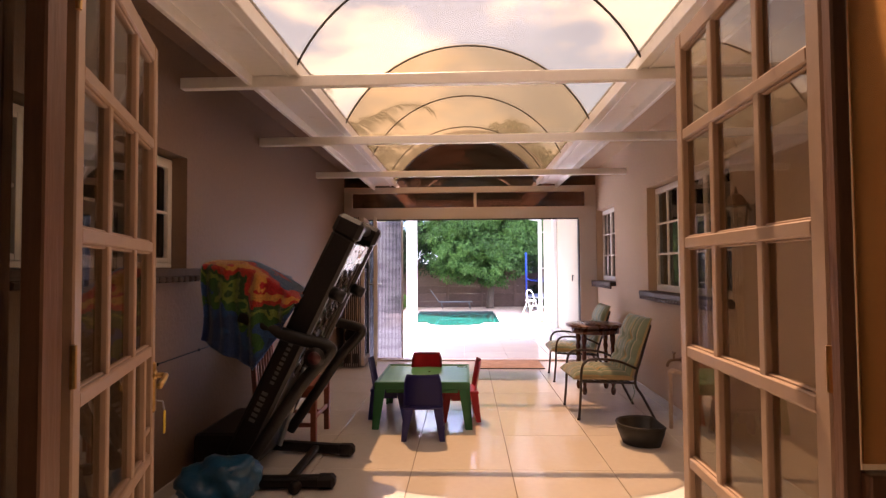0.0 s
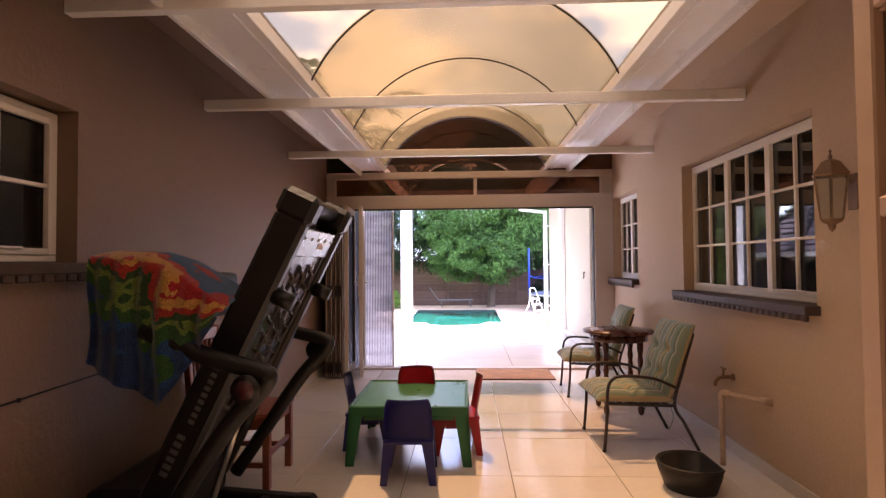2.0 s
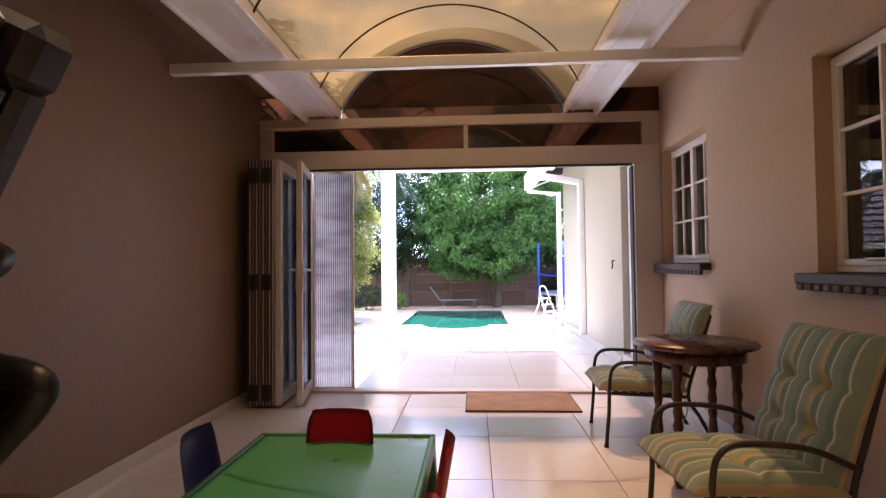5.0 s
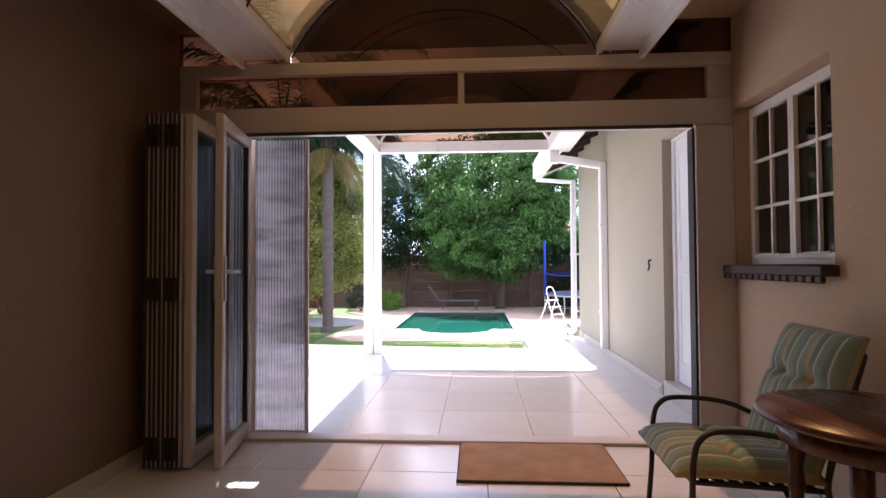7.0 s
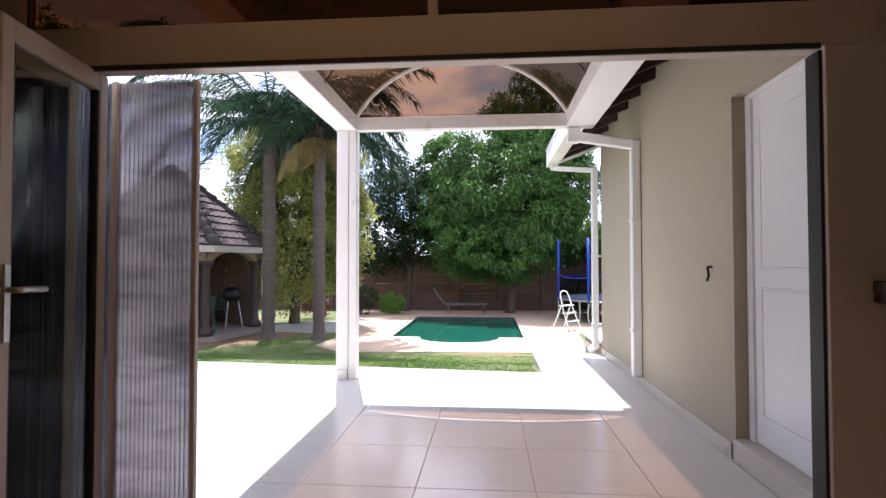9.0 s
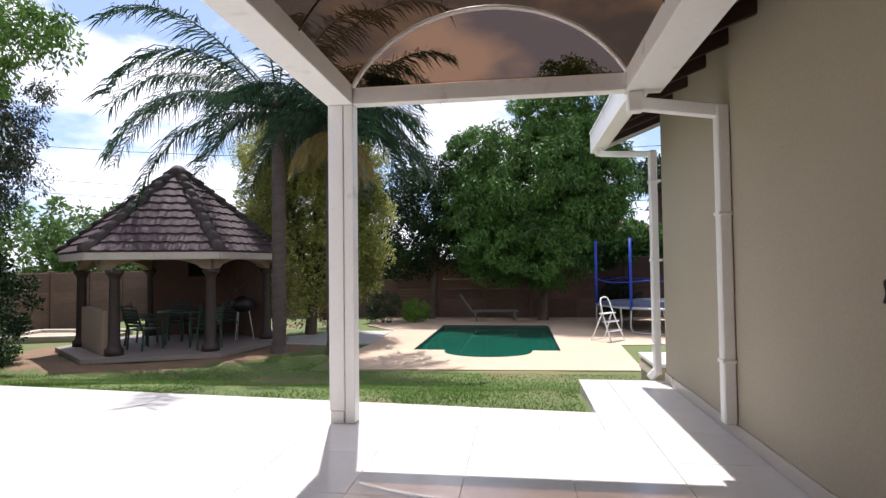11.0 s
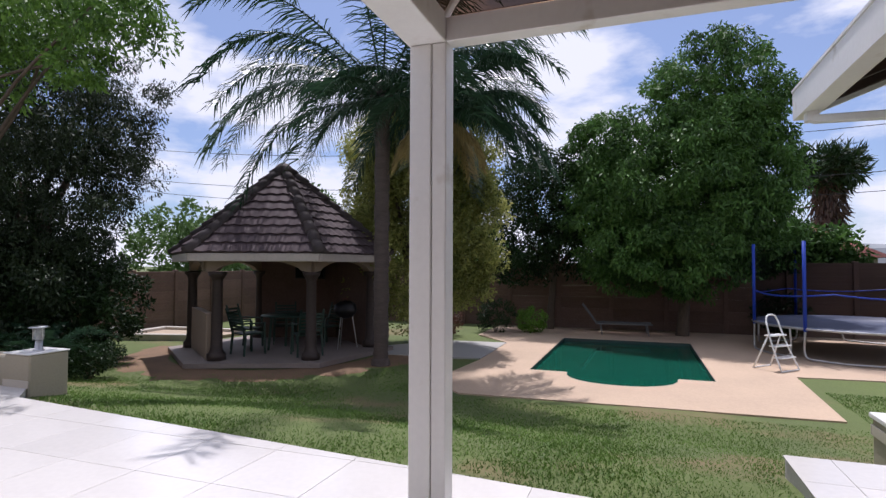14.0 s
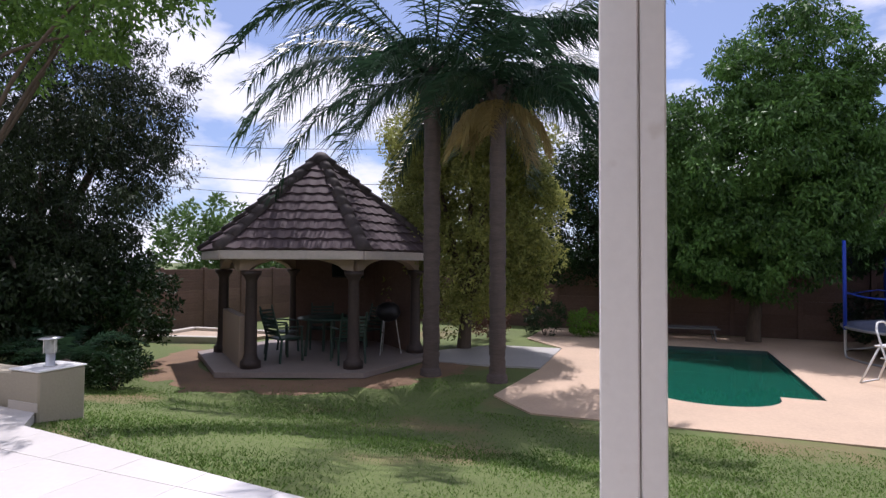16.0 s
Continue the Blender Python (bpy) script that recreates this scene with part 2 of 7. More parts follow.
CREAM = mat("cream_paint", (0.70, 0.62, 0.48), 0.45, vary=0.05, grain=30, blotch=2.5, bump=0.06)
ALU = mat("cream_aluminium", (0.53, 0.465, 0.41), 0.38, vary=0.03, bump=0.03)
VAULT_PALE = tinted("faded_sheet", (0.182, 0.127, 0.064), rough=0.2, haze=0.03, haze_color=(0.45, 0.28, 0.12), ior=1.22)
VAULT = tinted("bronze_sheet", (0.080, 0.045, 0.0155), rough=0.2, haze=0.07, haze_color=(0.40, 0.24, 0.085), ior=1.18)
VAULT_DARK = tinted("dark_bronze_sheet", (0.085, 0.048, 0.026), rough=0.2, haze=0.03, haze_color=(0.25, 0.14, 0.07), ior=1.2)
BRONZE = tinted("bronze_glass", (0.20, 0.115, 0.07), ior=1.35)
GLASS = tinted("window_glass", (0.80, 0.82, 0.80))
RIB_DARK = mat("rubber_seal", (0.02, 0.018, 0.015), 0.6)
SILL = mat("brown_sill_tile", (0.05, 0.03, 0.022), 0.6, vary=0.3, grain=30, blotch=9)
CONC = mat("concrete", (0.40, 0.385, 0.36), 0.85, vary=0.12, grain=35, blotch=1.5, bump=0.3)
PRECAST = mat("precast_concrete", (0.150, 0.093, 0.070), 0.9, vary=0.22, grain=22, blotch=1.6, bump=0.5, rand=0.15)
PAVE = mat("pool_paving", (0.50, 0.37, 0.26), 0.85, vary=0.12, grain=30, blotch=1.3, bump=0.3, rand=0.08)
# near-black paint that puts the unlit rooms' darkness into the colour
DARK = mat("room_dimness_paint", (0.05, 0.045, 0.04), 0.8)

# ---- large structure: a roofed passage that runs along y, then a patio and garden ----
XL, XR, YD, YF, YE = -1.68, 1.69, 2.52, 8.92, 12.08


def wall_bm(axis, a0, a1, b0, b1, z0, z1, openings=()):
    """A wall that runs along x or y from a0 to a1, b0..b1 thick, with openings (a0, a1, z0, z1) through it."""
    bm = bmesh.new()

    def put(p, q, r, s):
        if q - p > 1e-4 and s - r > 1e-4:
            box(bm, *((b0, b1, p, q) if axis == "y" else (p, q, b0, b1)), r, s)
    cur = a0
    for o0, o1, oz0, oz1 in sorted(openings):
        put(cur, o0, z0, z1)
        put(o0, o1, z0, oz0)
        put(o0, o1, oz1, z1)
        cur = o1
    put(cur, a1, z0, z1)
    return bm


WIN_L = (3.05, 4.70, 1.24, 1.90)
WIN_1 = (5.20, 6.84, 1.00, 1.99)
WIN_2 = (7.98, 8.85, 1.05, 1.98)
DOOR_W = (9.10, 10.12, 0.08, 2.08)
setting("wall_west", wall_bm("y", YD + 0.16, YF, XL - 0.24, XL, -0.1, 2.95, [WIN_L]), WALL_WEST_DIM, "taupe plastered wall of the passage", "wall")
setting("wall_east", wall_bm("y", YD + 0.16, YF, XR, XR + 0.24, -0.1, 2.95, [WIN_1, WIN_2]), WALL, "taupe plastered wall of the passage", "wall")
setting("wall_east_patio", wall_bm("y", YF, 13.80, XR + 0.003, XR + 0.24, -0.75, 2.95, [DOOR_W]), WALL_OUT, "beige plastered house wall beside the patio", "wall")
setting("wall_house_corner", wall_bm("x", XR + 0.24, 9.0, 13.56, 13.80, -0.75, 2.95), WALL_OUT, "beige plastered end wall of the house", "wall")
setting("wall_house_front", wall_bm("x", -9.0, XL - 0.24, YF - 0.24, YF, -0.6, 2.95), WALL_OUT, "beige plastered front wall of the house", "wall")
setting("wall_south", wall_bm("x", -2.6, 2.6, YD, YD + 0.16, -0.1, 3.2, [(-1.03, 0.974, 0.0, 2.155)]), WALL, "plastered wall with the double doorway", "wall")
for n, b in (("wall_room_west", (-2.6, -2.4, -1.5, YD, -0.1, 2.7)), ("wall_room_east", (2.4, 2.6, -1.5, YD, -0.1, 2.7)), ("wall_room_back", (-2.6, 2.6, -1.7, -1.5, -0.1, 2.7))):
    setting(n, box(bmesh.new(), *b), CREAM, "cream painted wall of the room behind", "wall")
setting("ceiling_room", box(bmesh.new(), -2.6, 2.6, -1.7, YD, 2.7, 2.8), WHITE, "plain white ceiling", "ceiling")
# rooms behind the windows, near-black surfaces standing in for their lack of light
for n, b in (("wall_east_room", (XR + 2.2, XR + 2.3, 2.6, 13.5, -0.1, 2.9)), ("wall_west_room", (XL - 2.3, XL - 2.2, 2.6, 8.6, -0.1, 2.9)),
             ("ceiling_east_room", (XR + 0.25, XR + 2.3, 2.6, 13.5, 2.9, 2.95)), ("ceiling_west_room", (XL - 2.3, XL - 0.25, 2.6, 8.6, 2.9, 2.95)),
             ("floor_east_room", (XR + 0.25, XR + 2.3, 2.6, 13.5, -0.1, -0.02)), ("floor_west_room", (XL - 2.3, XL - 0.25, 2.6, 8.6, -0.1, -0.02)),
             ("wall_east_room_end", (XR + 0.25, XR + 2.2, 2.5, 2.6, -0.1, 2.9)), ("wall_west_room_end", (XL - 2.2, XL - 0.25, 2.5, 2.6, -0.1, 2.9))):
    setting(n, box(bmesh.new(), *b), DARK, "plain room surface behind the windows, dimness put into its paint", "wall")

# floors: a bed of grout, with tiles on it placed at the end of the file
setting("floor", box(bmesh.new(), -2.6, 2.6, -1.7, YF, -0.12, -0.006), GROUT, "pale glossy floor tiles with dark joints", "floor")
PATIO = [(XR + 0.003, YF), (XR + 0.003, 13.80), (2.5, 13.80), (2.5, 13.86), (0.86, 13.86), (0.84, 12.57), (-2.4, 12.855), (-5.75, 13.15), (-6.1, 13.45), (-9.5, 13.50), (-9.5, YF)]
setting("patio_floor", prism(PATIO, -0.7, -0.006), GROUT_OUT, "sunlit pale patio tiles raised above the lawn", "patio")
for n, x0, x1 in (("baseboard_west", XL, XL + 0.012), ("baseboard_east", XR - 0.012, XR)):
    setting(n, box(bmesh.new(), x0, x1, YD + 0.16, YF - 0.05, 0, 0.08, 0.003), SKIRT, "tile skirting along the wall foot", "skirting")
setting("baseboard_patio", box(bmesh.new(), XR - 0.012, XR + 0.002, 10.16, 13.80, 0, 0.09, 0.003), SKIRT, "tile skirting along the patio wall", "skirting")

# roof: box gutters, cross beams, barrel vault of bronze sheet
CX, HALF, SPRING, RISE = -0.03, 0.955, 2.385, 0.60
RAD = (HALF ** 2 + RISE ** 2) / (2 * RISE)
ARC = math.asin(HALF / RAD)


def arch_pt(t, r=0.0):
    a = -ARC + 2 * ARC * t
    return CX + (RAD + r) * math.sin(a), SPRING + RISE - RAD + (RAD + r) * math.cos(a)


def sheet(y0, y1, n=28):
    bm = bmesh.new()
    rows = [[bm.verts.new((arch_pt(k / n)[0], y, arch_pt(k / n)[1])) for k in range(n + 1)] for y in (y0, y1)]
    for k in range(n):
        bm.faces.new((rows[0][k], rows[0][k + 1], rows[1][k + 1], rows[1][k]))
    return bm


def gable(y, z0):
    bm = bmesh.new()
    n = 28
    top = [bm.verts.new((arch_pt(k / n, -0.01)[0], y, arch_pt(k / n, -0.01)[1])) for k in range(n + 1)]
    lo = [bm.verts.new((arch_pt(1)[0] - 0.01, y, z0)), bm.verts.new((arch_pt(0)[0] + 0.01, y, z0))]
    bm.faces.new(top + lo)
    return bm


vault = tagged(new("vault_roof"), "barrel vault roof of bronze polycarbonate sheets", "roof", "", "structure")
RIBS = [2.68, 3.30, 4.53, 5.77, 7.02, 8.235, YF, 10.0, 11.05, YE]


def lifted(bm):
    """The patio's part of the vault is a little wider and higher than the passage's."""
    bm.transform(Matrix.Translation((0.03, 0, 2.55)) @ Matrix.Diagonal((1.075, 1, 0.92, 1)) @ Matrix.Translation((-CX, 0, -SPRING)))
    return bm


for a, b in zip(RIBS, RIBS[1:]):
    part("roof_sheet", lifted(sheet(a, b)) if a >= YF else sheet(a, b), VAULT_PALE if b < 5.9 else VAULT if b < 9 else VAULT_DARK, vault, "curved bronze polycarbonate sheet", True)
for y in RIBS[1:]:
    white = y in (YE,)
    bm = tube(bmesh.new(), [(arch_pt(k / 32, -0.012)[0], y, arch_pt(k / 32, -0.012)[1]) for k in range(33)], 0.02 if white else 0.007, 6)
    part("rib", lifted(bm) if y > YF else bm, WHITE if white else RIB_DARK, vault, "white arched end rib" if white else "dark seal between the sheets", True)
# extra pane, added to block sun leaking in where the vault steps up
part("gable_pane", lifted(gable(YF + 0.055, 2.26)), BRONZE, vault, "added bronze pane that stops stray sun between the vaults")
part("gable_pane", gable(YF - 0.004, 2.327), BRONZE, vault, "bronze glass filling the arch over the doors")
part("gable_pane", lifted(gable(YE + 0.03, 2.40)), BRONZE, vault, "bronze glass end of the vault")

for side, name, width in ((-1, "gutter_west", 0.285), (1, "gutter_east", 0.245)):
    x_in = CX + side * HALF
    x_out = x_in + side * width
    y0, y1 = YD + 0.16, YF - 0.03
    gutter = tagged(new(name), "white box gutter under the vault's edge", "gutter", "", "structure")
    for n, (a, b), z0, z1 in (("tray", (x_in, x_out), 2.352, 2.372), ("inner_lip", (x_in - 0.012, x_in + 0.012), 2.335, 2.43), ("inner_step", (x_in + side * 0.055, x_in + side * 0.067), 2.340, 2.352), ("outer_lip", (x_out - 0.014, x_out + 0.014), 2.296, 2.545)):
        part(n, box(bmesh.new(), min(a, b), max(a, b), y0, y1, z0, z1, 0.003), WHITE, gutter)
    for k in range(4):
        xx = x_out + side * (0.038 + 0.030 * k)
        part("flute", box(bmesh.new(), xx - 0.008, xx + 0.008, y0, y1, 2.36 + 0.032 * k, 2.40 + 0.032 * k, 0.003), WHITE, gutter, "narrow folded sheet edge")
    w = XL if side < 0 else XR
    bm = bmesh.new()
    box(bm, min(x_out, w), max(x_out, w), y0, YF, 2.53, 2.545)
    setting("ceiling_" + ("west" if side < 0 else "east"), bm, WALL_WEST_DIM if side < 0 else WALL, "plastered strip of ceiling between gutter and wall", "ceiling")
for y, z in ((3.28, 2.265), (4.63, 2.316), (5.84, 2.256), (7.49, 2.268)):
    setting("beam", box(bmesh.new(), XL + 0.002, XR - 0.002, y - 0.025, y + 0.025, z - 0.032, z + 0.032, 0.003), WHITE, "white painted steel cross beam", "beam")

# wall-wide frame of the folding doors
frame_set = tagged(new("door_frame"), "cream aluminium frame over and beside the folding doors", "door frame", "", "structure")
for n, b in (("head", (XL, XR, YF - 0.05, YF + 0.05, 1.888, 2.05)), ("transom", (XL, XR, YF - 0.05, YF + 0.05, 2.25, 2.327)), ("jamb", (1.472, XR, YF - 0.055, YF + 0.055, 0, 1.888)),
             ("jamb", (XL, -1.56, YF - 0.055, YF + 0.055, 0, 1.888)), ("mullion", (0.072, 0.11, YF - 0.04, YF + 0.04, 2.05, 2.25)), ("mullion", (1.55, XR, YF - 0.04, YF + 0.04, 2.05, 2.25)),
             ("mullion", (XL, -1.57, YF - 0.04, YF + 0.04, 2.05, 2.25)), ("track", (-1.56, 1.472, YF - 0.06, YF + 0.06, -0.002, 0.022))):
    part(n, box(bmesh.new(), *b, 0.004), ALU, frame_set)
part("bead", box(bmesh.new(), -1.56, 1.457, YF - 0.062, YF - 0.05, 1.874, 1.893), RIB_DARK, frame_set, "dark rubber seal")
part("bead", box(bmesh.new(), 1.459, 1.472, YF - 0.04, YF + 0.04, 0.02, 1.874), RIB_DARK, frame_set, "dark rubber seal")
for a, b in ((-1.57, 0.072), (0.11, 1.55)):
    part("pane", box(bmesh.new(), a, b, YF - 0.006, YF + 0.006, 2.05, 2.25), BRONZE, frame_set, "bronze glass pane")
for a, b in ((XL, CX - HALF + 0.01), (CX + HALF - 0.01, XR)):
    part("pane", box(bmesh.new(), a, b, YF - 0.045, YF - 0.035, 2.327, 2.53), BRONZE, frame_set, "bronze glass pane")

# patio roof: side beams, end beam, post
for n, b in (("beam_patio_west", (-1.19, -0.985, YF + 0.055, YE + 0.125, 2.42, 2.57)), ("beam_patio_end", (-0.983, 1.033, YE, YE + 0.10, 2.42, 2.545)), ("beam_patio_east", (1.035, 1.30, YF + 0.055, YE + 0.125, 2.42, 2.57))):
    setting(n, box(bmesh.new(), *b, 0.004), WHITE, "white painted steel roof beam", "beam")

# ---- garden: ground, pool, fences ----
GRASS = mat("lawn_soil", (0.100, 0.130, 0.036), 0.95, vary=0.3, grain=40, blotch=0.8, bump=0.6, dirt=((0.20, 0.13, 0.07), 0.55, 0.56))
BARK = mat("bark", (0.095, 0.07, 0.05), 0.9, vary=0.35, grain=26, blotch=4, bump=0.9, stretch=(1, 1, 0.25))
PALM_BARK = mat("palm_bark", (0.095, 0.072, 0.062), 0.9, vary=0.3, grain=22, blotch=5, bump=0.9, stretch=(0.5, 0.5, 3))
ZG = -0.55
POOL = (-1.93, 1.08, 19.32, 24.0)


def ground_z(x, y):
    """The lawn falls from the patio's edge to the level of the pool."""
    t = min(1.0, max(0.0, (y - 12.9) / 3.6))
    return -0.07 - 0.50 * t * t * (3 - 2 * t)


def ground_mesh():
    xs = [-1500, -300, -60, -25] + [-16 + 0.5 * k for k in range(16)] + [-8 + 0.25 * k for k in range(24)] + [POOL[0], -1.25, -0.6, 0.0, 0.52, POOL[1], 1.5, 2.0, 2.5, 3, 4, 5, 6, 8, 11, 15, 25, 60, 300, 1500]
    ys = [-1500, -300, -60, -20, 0, 6, 10] + [12 + 0.25 * k for k in range(25)] + [18.40, 18.8, POOL[2], 20, 21, 22, 23, POOL[3], 25, 26, 27, 30, 35, 45, 80, 300, 1500]
    xs, ys = sorted(set(xs)), sorted(set(ys))
    bm = bmesh.new()
    g = [[bm.verts.new((x, y, ground_z(x, y) + (0.02 * noise.noise((x * 0.9, y * 0.9, 0)) if abs(x) < 15 and 13 < y < 30 else 0))) for y in ys] for x in xs]
    for i in range(len(xs) - 1):
        for j in range(len(ys) - 1):
            cx, cy = (xs[i] + xs[i + 1]) / 2, (ys[j] + ys[j + 1]) / 2
            if POOL[0] < cx < POOL[1] and 18.4 < cy < POOL[3]:
                continue
            bm.faces.new((g[i][j], g[i + 1][j], g[i + 1][j + 1], g[i][j + 1]))
    return bm


setting("ground", ground_mesh(), GRASS, "patchy mown lawn with bare earth by the beds", "lawn", True)

# pool with a rounded step bay on its near side
BAY = [(-1.27, POOL[2])] + [(-0.375 - 0.895 * math.cos(math.pi * k / 14), POOL[2] - 0.86 * math.sin(math.pi * k / 14) ** 0.8) for k in range(1, 14)] + [(0.52, POOL[2])]
RIM = [(POOL[0], POOL[2])] + BAY + [(POOL[1], POOL[2]), (POOL[1], POOL[3]), (POOL[0], POOL[3])]
PAVED = [(-3.25, 17.85), (-2.55, 17.12), (2.25, 17.32), (2.40, 20.2), (6.5, 20.6), (6.5, 26.5), (-4.2, 26.5), (-4.2, 23.9), (-3.1, 22.6), (-3.05, 20.0)]


def ring(outer, inner, z):
    bm = bmesh.new()
    es = []
    for loop in (outer, inner):
        vs = [bm.verts.new((x, y, z)) for x, y in loop]
        es += [bm.edges.new((vs[i], vs[(i + 1) % len(vs)])) for i in range(len(vs))]
    bmesh.ops.triangle_fill(bm, use_beauty=True, use_dissolve=False, edges=es)
    top = list(bm.faces)
    ext = bmesh.ops.extrude_face_region(bm, geom=top)
    bmesh.ops.translate(bm, verts=[v for v in ext["geom"] if isinstance(v, bmesh.types.BMVert)], vec=(0, 0, -0.12))
    return bm


setting("pool_paving", ring(PAVED, RIM, ZG), PAVE, "sandy pink paving round the swimming pool", "paving")
POOLTILE = mat("pool_plaster", (0.10, 0.30, 0.22), 0.6, vary=0.12, grain=10, blotch=1.0, bump=0.05)
BAND = mat("pool_waterline", (0.03, 0.05, 0.05), 0.3, vary=0.2, grain=40)
pool = tagged(new("swimming_pool"), "small green swimming pool with a rounded step bay", "pool", "", "structure")
bm = bmesh.new()
n = len(RIM)
lo = [bm.verts.new((x, y, -1.9)) for x, y in RIM]
hi = [bm.verts.new((x, y, ZG - 0.13)) for x, y in RIM]
for i in range(n):
    bm.faces.new((lo[i], hi[i], hi[(i + 1) % n], lo[(i + 1) % n]))
bm.faces.new(lo)
part("basin", bm, POOLTILE, pool, "green plastered pool basin")
bm = bmesh.new()
cxp, cyp = -0.42, 21.6
for a, b in ((ZG - 0.14, ZG - 0.002),):
    lo = [bm.verts.new((x, y, a)) for x, y in RIM]
    hi = [bm.verts.new((x, y, b)) for x, y in RIM]
    ins = [bm.verts.new((x + (cxp - x) * 0.008, y + (cyp - y) * 0.006, b)) for x, y in RIM]
    inl = [bm.verts.new((x + (cxp - x) * 0.008, y + (cyp - y) * 0.006, a)) for x, y in RIM]
    for i in range(n):
        j = (i + 1) % n
        bm.faces.new((ins[i], ins[j], inl[j], inl[i]))
        bm.faces.new((hi[i], hi[j], ins[j], ins[i]))
part("waterline", bm, BAND, pool, "dark waterline tiles")
water = bpy.data.materials.new("pool_water")
water.use_nodes = True
wb = water.node_tree.nodes["Principled BSDF"]
wb.inputs["Base Color"].default_value = (0.007, 0.085, 0.055, 1)
wb.inputs["Roughness"].default_value = 0.04
wb.inputs["IOR"].default_value = 1.33
wz = water.node_tree.nodes.new("ShaderNodeTexNoise")
wz.inputs["Scale"].default_value, wz.inputs["Detail"].default_value = 5.0, 3.0
wbp = water.node_tree.nodes.new("ShaderNodeBump")
wbp.inputs["Strength"].default_value, wbp.inputs["Distance"].default_value = 0.08, 0.03
water.node_tree.links.new(wz.outputs["Fac"], wbp.inputs["Height"])
water.node_tree.links.new(wbp.outputs["Normal"], wb.inputs["Normal"])
bm = bmesh.new()
bm.faces.new([bm.verts.new((x, y, ZG - 0.07)) for x, y in RIM])
bmesh.ops.triangulate(bm, faces=bm.faces)
part("water", bm, water, pool, "still green pool water")

# path from the pool to the gazebo
setting("garden_path", prism([(-3.06, 20.1), (-3.1, 22.5), (-4.6, 22.4), (-5.6, 21.0), (-5.3, 19.9)], ZG - 0.1, ZG + 0.012), CONC, "grey concrete path beside the flower bed", "path")

# precast fences
def fence(name, p0, p1, top, label):
    a, b = Vector(p0), Vector(p1)
    d = b - a
    count = max(1, round(d.length / 1.5))
    step = d.length / count
    ang = math.degrees(math.atan2(d.y, d.x))
    ob = tagged(new(name), label, "fence", "", "structure")
    ob.matrix_basis = pose(a.x, a.y, ZG - 0.1, 0, 0, ang)
    h = top - (ZG - 0.1)
    post_me = mesh_of("post", box(bmesh.new(), -0.06, 0.06, -0.07, 0.07, 0, h + 0.04, 0.012), PRECAST)
    k = 6
    bm = box(bmesh.new(), 0.0, step, -0.025, 0.025, 0.0, h / k - 0.003, 0.004)
    for q in range(3):
        z = h / k * (q + 0.8) / 3.6
        box(bm, 0.06, step - 0.06, -0.029, 0.029, z, z + h / k * 0.16, 0.003)
    slab_me = mesh_of("panel", bm, PRECAST)
    for i in range(count + 1):
        piece("post", post_me, ob, Matrix.Translation((i * step, 0, 0)))
        if i < count:
            for j in range(k):
                piece("panel", slab_me, ob, Matrix.Translation((i * step, 0, j * h / k)))
    return ob


fence("fence_back", (-13.2, 26.75, 0), (13.0, 26.75, 0), 1.42, "brown precast concrete garden fence behind the pool")
fence("fence_side", (-13.2, 12.0, 0), (-13.2, 26.7, 0), 1.12, "brown precast concrete garden fence behind the gazebo")

# ---- plants ----
LEAF_DARK = leaf_mat("leaf_dark", (0.006, 0.015, 0.005), (0.032, 0.070, 0.018), through_color=0.3)
LEAF_MID = leaf_mat("leaf_mid", (0.010, 0.030, 0.007), (0.14, 0.28, 0.06), through_color=0.45)
LEAF_GREY = leaf_mat("leaf_grey", (0.006, 0.012, 0.005), (0.045, 0.070, 0.026), through_color=0.25)
LEAF_FEATHER = leaf_mat("leaf_feather", (0.03, 0.075, 0.012), (0.17, 0.31, 0.05))
LEAF_GOLD = leaf_mat("leaf_gold", (0.085, 0.115, 0.025), (0.52, 0.53, 0.16), through_color=0.8)
LEAF_FAR = leaf_mat("leaf_far", (0.05, 0.10, 0.03), (0.16, 0.26, 0.07))
FROND = leaf_mat("palm_frond", (0.013, 0.036, 0.020), (0.050, 0.105, 0.055), 0.35)
FROND_DRY = leaf_mat("dry_frond", (0.22, 0.16, 0.06), (0.46, 0.37, 0.15), through_color=0.6)


def leaves(rng, centres, radii, per, size, droop=0.0, squash=0.8, aspect=2.2):
    """Small bent leaf blades scattered round clump centres; returns vertices and faces."""
    nC = len(centres)
    c = np.repeat(centres, per, axis=0)
    r = np.repeat(radii, per)[:, None]
    n = nC * per
    d = rng.normal(size=(n, 3))
    d /= np.linalg.norm(d, axis=1)[:, None]
    d[:, 2] *= squash
    p = c + d * r * rng.uniform(0.35, 1.0, (n, 1)) ** 0.6
    ax = rng.normal(size=(n, 3)) + d * 0.8
    ax[:, 2] -= droop * 2
    ax /= np.linalg.norm(ax, axis=1)[:, None]
    sd = np.cross(ax, rng.normal(size=(n, 3)))
    sd /= np.linalg.norm(sd, axis=1)[:, None] + 1e-9
    ln = size * rng.uniform(0.6, 1.35, (n, 1))
    w = ln / aspect
    v = np.empty((n, 4, 3))
    v[:, 0], v[:, 1], v[:, 2], v[:, 3] = p, p + ax * ln * 0.5 + sd * w * 0.5, p + ax * ln, p + ax * ln * 0.5 - sd * w * 0.5
    return v.reshape(-1, 3), np.arange(n * 4).reshape(-1, 4)


